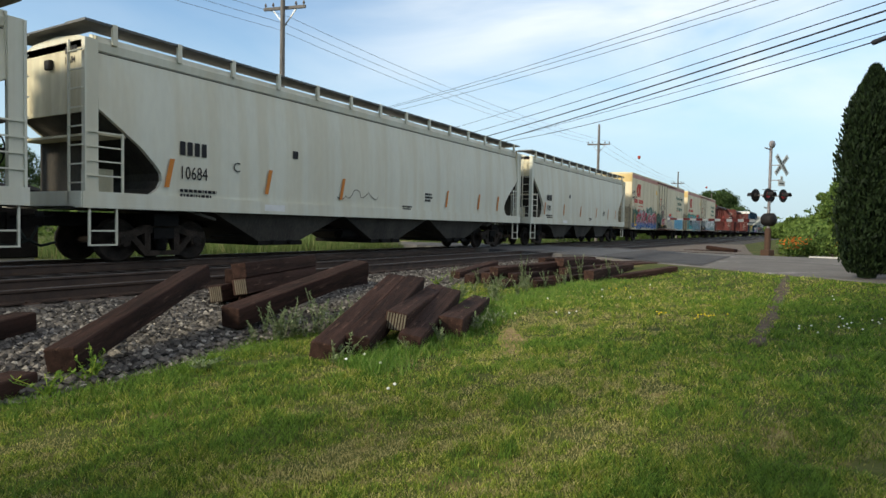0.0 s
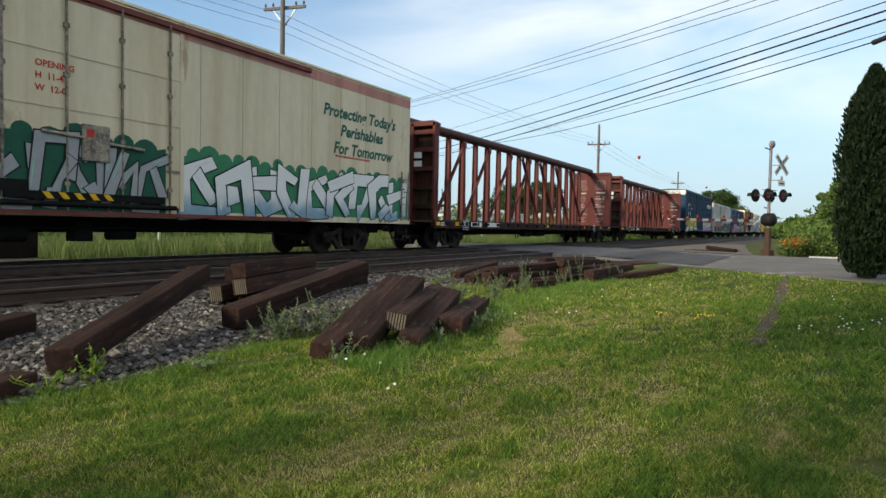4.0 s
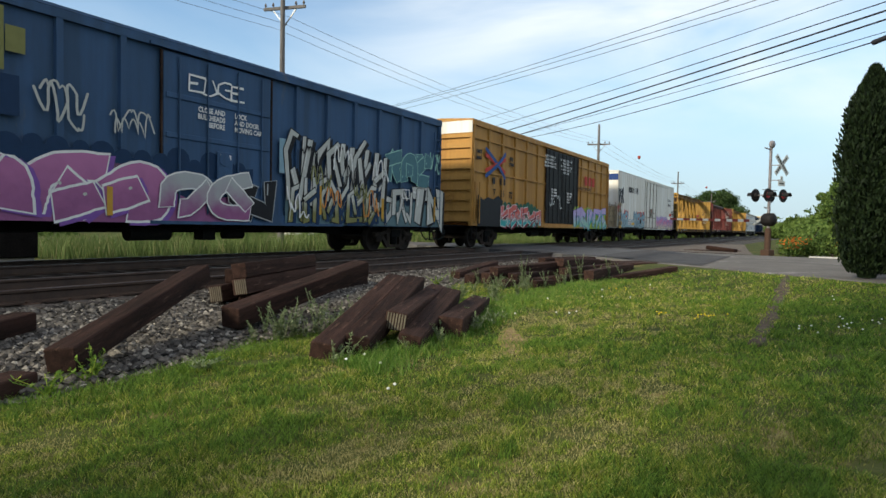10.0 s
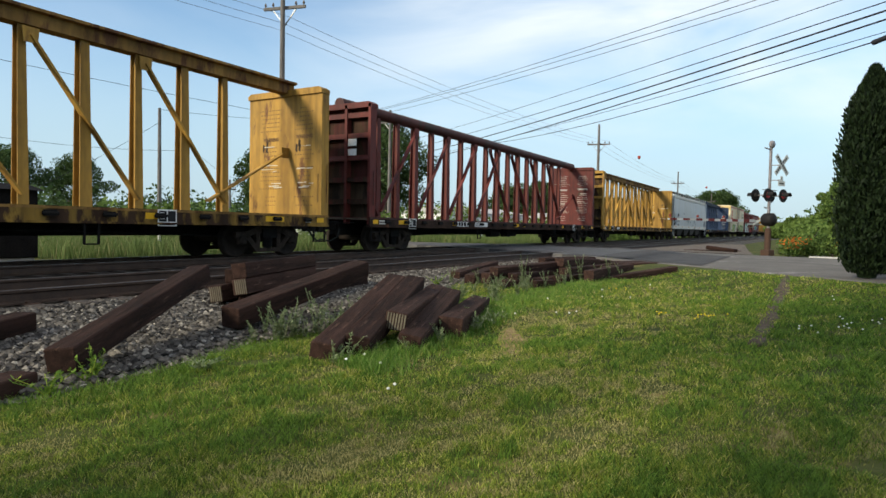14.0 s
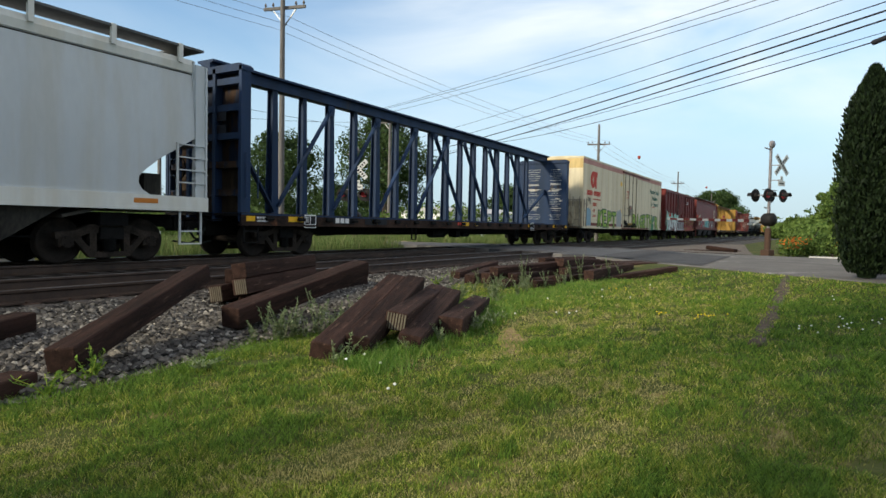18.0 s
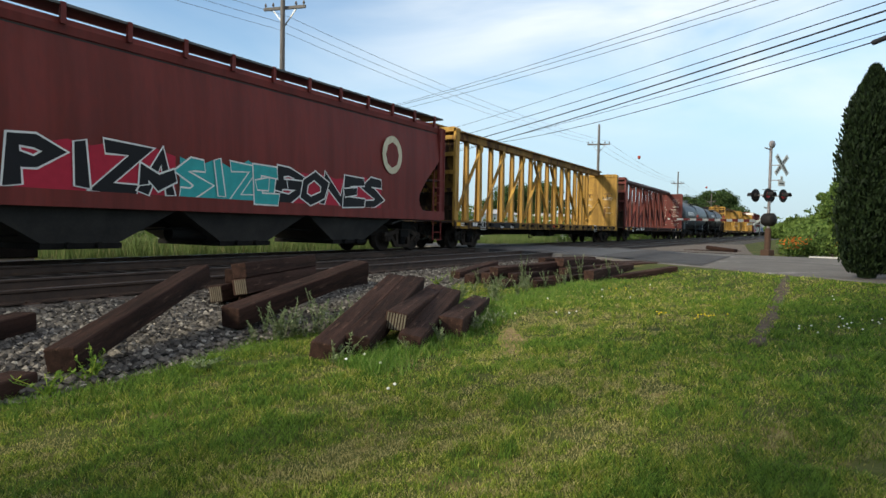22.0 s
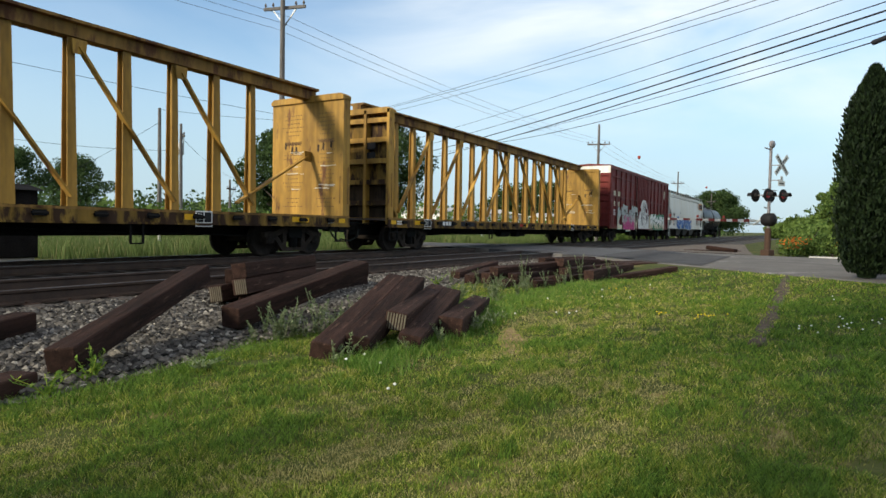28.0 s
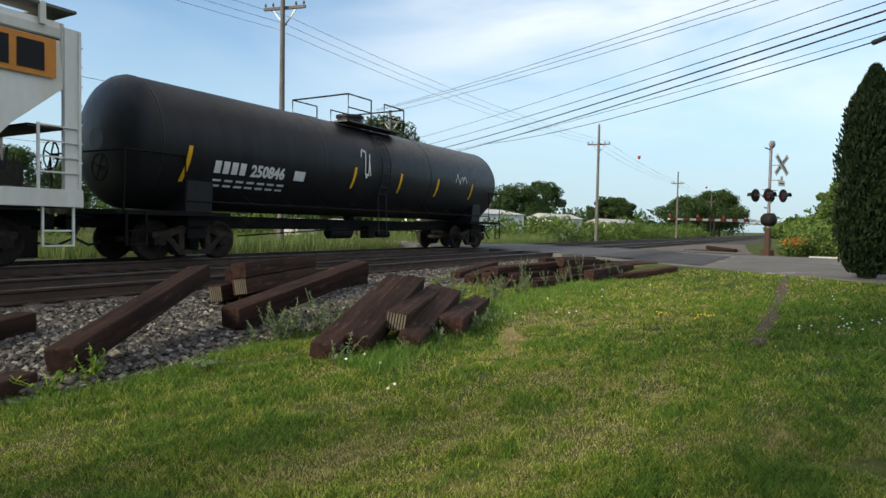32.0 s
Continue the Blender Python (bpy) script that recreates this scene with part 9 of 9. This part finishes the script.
def lawn(n, seed):
    """Blades of mown grass in three sorts, thickest where the lawn is nearest."""
    rg = np.random.default_rng(seed)
    d = 2.0 * (17.0 / 2.0) ** rg.uniform(0, 1, n)
    a = radians(30.65) + rg.uniform(-0.70, 0.70, n)
    x, y = d * np.cos(a), d * np.sin(a)
    ey = np.array([edge_y(v) for v in x])
    ok = (y < ey + rg.normal(0, 0.10, n)) & (x < 15.5 + 0.76 * y) & (mottle(x, y, 9.0, 1) + rg.normal(0, 0.5, n) > -1.25)
    ok &= ~((np.abs(y - 0.51 - 0.03 * np.sin(x * 2.3)) < 0.06 + 0.04 * np.sin(x * 5.1) + 0.02 * np.sin(x * 11.0)) & (x > 7.4) & (x < 16.2) & (rg.uniform(0, 1, n) < 0.80))
    along, off = (x - 6.2) * 0.90 + (y - 2.80) * 0.44, (y - 2.80) * 0.90 - (x - 6.2) * 0.44
    ok &= ~((np.abs(along) < 0.85) & (np.abs(off) < 0.11 + 0.04 * np.sin(along * 9)) & (rg.uniform(0, 1, n) < 0.55))
    x, y, d = x[ok], y[ok], d[ok]
    m = len(x)
    dry = 0.26 * mottle(x, y, 1.3, 2) + 0.28 * mottle(x, y, 4.2, 3) + 0.44 * mottle(x, y, 13.0, 4) + 0.48 * mottle(x, y, 31.0, 6)
    for cx, cy, r in DRY_SPOTS:
        dry += 0.5 * np.exp(-((x - cx) ** 2 + (y - cy) ** 2) / r ** 2)
    for cx, cy, r in LUSH_SPOTS:
        dry -= 0.42 * np.exp(-((x - cx) ** 2 + (y - cy) ** 2) / r ** 2)
    sort = dry + rg.normal(0, 0.34, m)
    z = np.array([ground_z(p, q) for p, q in zip(x, y)])
    far = np.clip(d / 4.0, 1.0, 3.0)
    tall = np.clip(1.0 + 0.30 * mottle(x, y, 6.0, 5) + 0.30 * mottle(x, y, 22.0, 7) - 0.25 * dry, 0.5, 1.9)
    h = rg.uniform(0.012, 0.040, m) * tall * (0.8 + 0.2 * far)
    out = []
    for pick, k in ((sort < -0.42, 1.15), ((sort >= -0.42) & (sort < 0.62), 1.0), (sort >= 0.62, 0.85)):
        out.append(blades(x[pick], y[pick], z[pick], h[pick] * k, (0.0021 * far)[pick], 0.95, rg))
    return out


LUSH = leafy("lush_grass_blades", (0.018, 0.056, 0.006), (0.170, 0.285, 0.036))
rg = np.random.default_rng(21)                   # the rest of the lawn, all round
n = 60000
x, y = rg.uniform(-9, 17, n), rg.uniform(-11, 6, n)
ok = (np.abs(np.arctan2(y, x) - radians(30.65)) > 0.69) | (np.hypot(x, y) < 2.05)
ok &= (y < np.array([edge_y(v) for v in x]) - 0.1) & (x < 15.5 + 0.76 * y)
x, y = x[ok], y[ok]
v, q = blades(x, y, np.array([ground_z(p, s) for p, s in zip(x, y)]), rg.uniform(0.03, 0.07, len(x)), 0.006, 0.85, rg)
thing("lawn_margin", "short mown grass round the edges of the lawn", "grass", kind="stuff", bits=heap("lawn_margin", v, q, GRASS))
sorts = lawn(460000, 11)
thing("lush_grass", "deep green clumps in the mown lawn", "grass", kind="stuff", bits=heap("lush_grass", *sorts[0], LUSH))
thing("lawn_grass", "short green mown grass with seed heads", "grass", kind="stuff", bits=heap("lawn_grass", *sorts[1], GRASS))
thing("dry_grass", "yellow dry patches in the mown lawn", "grass", kind="stuff", bits=heap("dry_grass", *sorts[2], STRAW))
rg = np.random.default_rng(13)                   # rank grass beyond the tracks
n = 42000
x = rg.uniform(4, 46, n)
y = 17.0 + rg.beta(1.0, 2.0, n) * 14
ok = ~((x > np.array([ROAD_L(p) for p in y]) - 0.6) & (x < np.array([ROAD_R(p) for p in y]) + 0.6))
ok &= (x > 0.52 * y) | (y > 23.5)
x, y = x[ok], y[ok]
z = np.array([ground_z(p, s) for p, s in zip(x, y)])
v, q = blades(x, y, z, rg.uniform(0.35, 0.95, len(x)), 0.012, 0.35, rg)
thing("field_grass", "tall rank grass in the field beyond the tracks", "grass", kind="stuff", bits=heap("field_grass", v, q, TALLGRASS))


# ---- weeds, rank tufts, flowers and bare patches ----
WEED = leafy("weed_leaves", (0.080, 0.125, 0.050), (0.20, 0.245, 0.120), (0.34, 0.37, 0.24))
BRIGHTWEED = leafy("bright_weed_leaves", (0.085, 0.17, 0.020), (0.21, 0.32, 0.045), (0.36, 0.40, 0.05))


def weed(x, y, h, seed, stems=4, mat=None, spread=0.12, label="grey-green weed with upright flower spikes among the ties"):
    """A few upright stalks set with small leaves."""
    rg = np.random.default_rng(seed)
    z0 = min(ground_z(x, y), -0.30) if y > edge_y(x) else ground_z(x, y)
    t = thing("weed", label, "weed", pose(x, y, z0), "weeds")
    st, vs = Bits(), []
    for _ in range(stems):
        a, l = rg.uniform(0, 6.283), h * rg.uniform(0.6, 1.0)
        tip = (math.cos(a) * spread * rg.uniform(0.3, 1.6), math.sin(a) * spread * rg.uniform(0.3, 1.6), l)
        st.line([(0, 0, -0.02), (tip[0] * 0.4, tip[1] * 0.4, l * 0.55), tip], 0.003, 4)
        for k in range(int(34 * l / 0.4) + 8):
            f = rg.uniform(0.05, 1.0)
            q = np.array([tip[0] * f ** 1.3, tip[1] * f ** 1.3, l * f])
            b, el, ln = rg.uniform(0, 6.283), rg.uniform(0.1, 1.0), rg.uniform(0.025, 0.068) * (1.25 - 0.6 * f)
            d = np.array([math.cos(b) * math.cos(el), math.sin(b) * math.cos(el), math.sin(el)]) * ln
            s = np.array([-math.sin(b), math.cos(b), 0]) * ln * 0.22
            vs.append([q, q + d * 0.5 + s, q + d, q + d * 0.5 - s])
    part("stem", st, mat or WEED, t)
    v = np.array(vs).reshape(-1, 3)
    part("leaves", heap("leaves", v, np.arange(len(v)).reshape(-1, 4), mat or WEED), None, t)


rw = random.Random(9)
for k in range(26):                              # round the end of the second long tie
    weed(4.55 + 0.055 * k + rw.uniform(-.1, .1), 5.05 - 0.018 * k + rw.uniform(-0.30, 0.22), rw.uniform(0.22, 0.58), 500 + k, 3)
for k in range(18):                              # in front of the near heap
    weed(4.05 + 0.20 * k + rw.uniform(-.06, .06), 3.50 + 0.02 * k + rw.uniform(-0.16, 0.05) - (0.22 if k > 3 else 0), rw.uniform(0.10, 0.26), 530 + k, 3)
for k in range(22):                              # between the two heaps
    weed(8.0 + 0.19 * k + rw.uniform(-.2, .2), 4.35 + 0.05 * k + rw.uniform(-0.4, 0.6), rw.uniform(0.2, 0.42), 550 + k, 5)
for x, y, h in ((11.6, 5.0, 0.85), (11.2, 4.75, 0.5), (12.2, 4.75, 0.5), (12.6, 4.6, 0.42), (13.3, 4.55, 0.55), (13.7, 4.5, 0.68), (14.3, 4.25, 0.5), (14.7, 4.15, 0.62), (12.0, 6.2, 0.45), (11.7, 6.7, 0.5), (12.9, 4.6, 0.45), (15.2, 4.0, 0.4), (10.4, 5.0, 0.4), (17.0, 4.6, 0.45), (17.4, 4.9, 0.4), (16.8, 5.2, 0.5)):
    weed(x, y, h, 580 + int(x * 10), 4)
weed(2.74, 4.70, 0.36, 780, 4, BRIGHTWEED, 0.05, "bright yellow-green weed in front of a long tie")
weed(2.66, 4.62, 0.24, 781, 6, BRIGHTWEED, 0.12, "bright yellow-green weed in front of a long tie")
weed(2.30, 4.50, 0.20, 782, 7, BRIGHTWEED, 0.16, "low yellow-green weed at the edge of the stones")
weed(10.9, 6.6, 0.30, 583, 8, BRIGHTWEED, 0.2, "bright green weed growing in the stones")
weed(3.30, 4.18, 0.12, 584, 9, WEED, 0.16, "low dark tuft standing in the mown lawn")

rg = np.random.default_rng(14)                    # rank grass left by the mower along the ties
n = 11000
u = rg.uniform(0, 1, n)
x = 4.0 + 10.5 * u ** 1.25
y = np.where(x < 8.4, 3.42 + 0.16 * (x - 4.2) - 0.24 + rg.normal(0, 0.16, n), 4.3 - 0.02 * (x - 8.4) + rg.normal(0, 0.42, n))
z = np.array([ground_z(p, s) for p, s in zip(x, y)])
v, q = blades(x, y, z, rg.uniform(0.04, 0.14, n), 0.003, 0.6, rg)
thing("rank_grass", "longer green grass along the thrown-down ties", "grass", kind="stuff", bits=heap("rank_grass", v, q, BRIGHTGRASS))
n = 7000                                          # tufts along the edge of the stones
x = rg.uniform(1.4, 6.0, n)
y = np.array([edge_y(p) for p in x]) + rg.normal(-0.05, 0.16, n)
z = np.array([ground_z(p, s) for p, s in zip(x, y)])
v, q = blades(x, y, z, rg.uniform(0.02, 0.085, n), 0.0025, 0.7, rg)
thing("edge_grass", "ragged grass along the edge of the stones", "grass", kind="stuff", bits=heap("edge_grass", v, q, LUSH))


def bare_patch(name, x0, y0, x1, y1, w, mat, label, seed):
    """An irregular worn strip, a hair above the lawn."""
    r = random.Random(seed)
    n = 14
    dx, dy = x1 - x0, y1 - y0
    k = math.hypot(dx, dy)
    nx_, ny_ = -dy / k, dx / k
    v = []
    for i in range(n + 1):
        f = i / n
        ww = w * (0.35 + 0.65 * math.sin(math.pi * (0.08 + 0.84 * f))) * r.uniform(0.6, 1.2)
        for s in (-1, 0, 1):
            x, y = x0 + dx * f + nx_ * ww * s, y0 + dy * f + ny_ * ww * s
            v.append((x, y, ground_z(x, y) + (0.012 if s == 0 else 0.002)))
    f = [(3 * i + j, 3 * i + 3 + j, 3 * i + 4 + j, 3 * i + 1 + j) for i in range(n) for j in (0, 1)]
    thing(name, label, "bare ground", kind="structure", bits=Bits().add(v, f, True), mat=mat)


SOIL = material("bare_soil", (0.032, 0.025, 0.019), (0.135, 0.108, 0.082), 0.95, 7.0, 40.0, 0.8, spec=0.1)
STRAWSOIL = material("straw_patch", (0.12, 0.085, 0.040), (0.34, 0.25, 0.12), 0.95, 9.0, 60.0, 0.8, spec=0.1)
bare_patch("bare_soil_strip", 7.4, 0.52, 16.3, 0.50, 0.13, SOIL, "strip of bare brown soil worn in the lawn", 3)
bare_patch("straw_patch", 5.45, 2.45, 7.0, 3.18, 0.17, STRAWSOIL, "patch of dead straw-coloured grass beside the ties", 4)
stone = thing("stone", "small dark stone at the end of the worn strip", "stone", pose(7.40, 0.51, -0.30))
part("lump", Bits().lathe((0, 0, -0.03), (0, 0, 1), [(0, 0.05), (0.03, 0.075), (0.07, 0.05), (0.09, 0.015)], 9), SOIL, stone)

CLOVER = flat("white_clover", (0.72, 0.72, 0.68), 0.8)
BUTTER = flat("yellow_flower", (0.72, 0.55, 0.03), 0.7)


def flowers(name, label, spots, mat, seed):
    rg = np.random.default_rng(seed)
    b = Bits()
    for x, y, n, sp in spots:
        for _ in range(n):
            px_, py_ = x + rg.normal(0, sp), y + rg.normal(0, sp * 0.5)
            z = ground_z(px_, py_) + rg.uniform(0.05, 0.09)
            b.lathe((px_, py_, z), (0, 0, 1), [(0, 0.004), (0.006, 0.013), (0.016, 0.011), (0.02, 0.003)], 6)
    thing(name, label, "flowers", kind="stuff", bits=b, mat=mat)


flowers("clover_flowers", "small white clover flowers in the lawn", [(9.4, -0.42, 8, 0.25), (9.9, -0.75, 6, 0.2), (8.9, 0.05, 4, 0.15), (12.5, -0.35, 2, 0.1), (4.2, 3.1, 3, 0.3), (3.6, 2.7, 2, 0.2), (8.5, 3.2, 5, 0.6), (11.5, 3.0, 6, 0.8)], CLOVER, 15)
flowers("yellow_flowers", "small yellow flowers in the lawn", [(8.9, 1.75, 4, 0.12), (9.0, 1.2, 10, 0.2), (11.8, 3.2, 4, 0.4)], BUTTER, 16)


# ---- what moves ----
def motions():
    """The train rolls past at one speed; every wheelset turns with it."""
    times = [0.0, 1 / FPS, 2 / FPS] + [float(s) for s in range(1, 32)] + [32 - 2 / FPS, 32 - 1 / FPS, 32.0]
    for car, at in CARS:
        walk(car, [(t, pose(at - SPEED * t, LINE, 0)) for t in times])
    turn = SPEED / 0.457
    rows, k = [], 0
    while k * 0.033333 < 32.0 + 0.02:
        t = k * 0.0333333
        rows.append((t, Matrix.Rotation(-turn * t, 4, "Y")))
        k += 1
    first = WHEELSETS[0]
    walk(first, rows)
    for w in WHEELSETS[1:]:                    # all wheels share the first one's keys
        w.rotation_mode = "QUATERNION"
        w.animation_data_create()
        w.animation_data.action = first.animation_data.action
        w.animation_data.action_slot = first.animation_data.action_slot


motions()
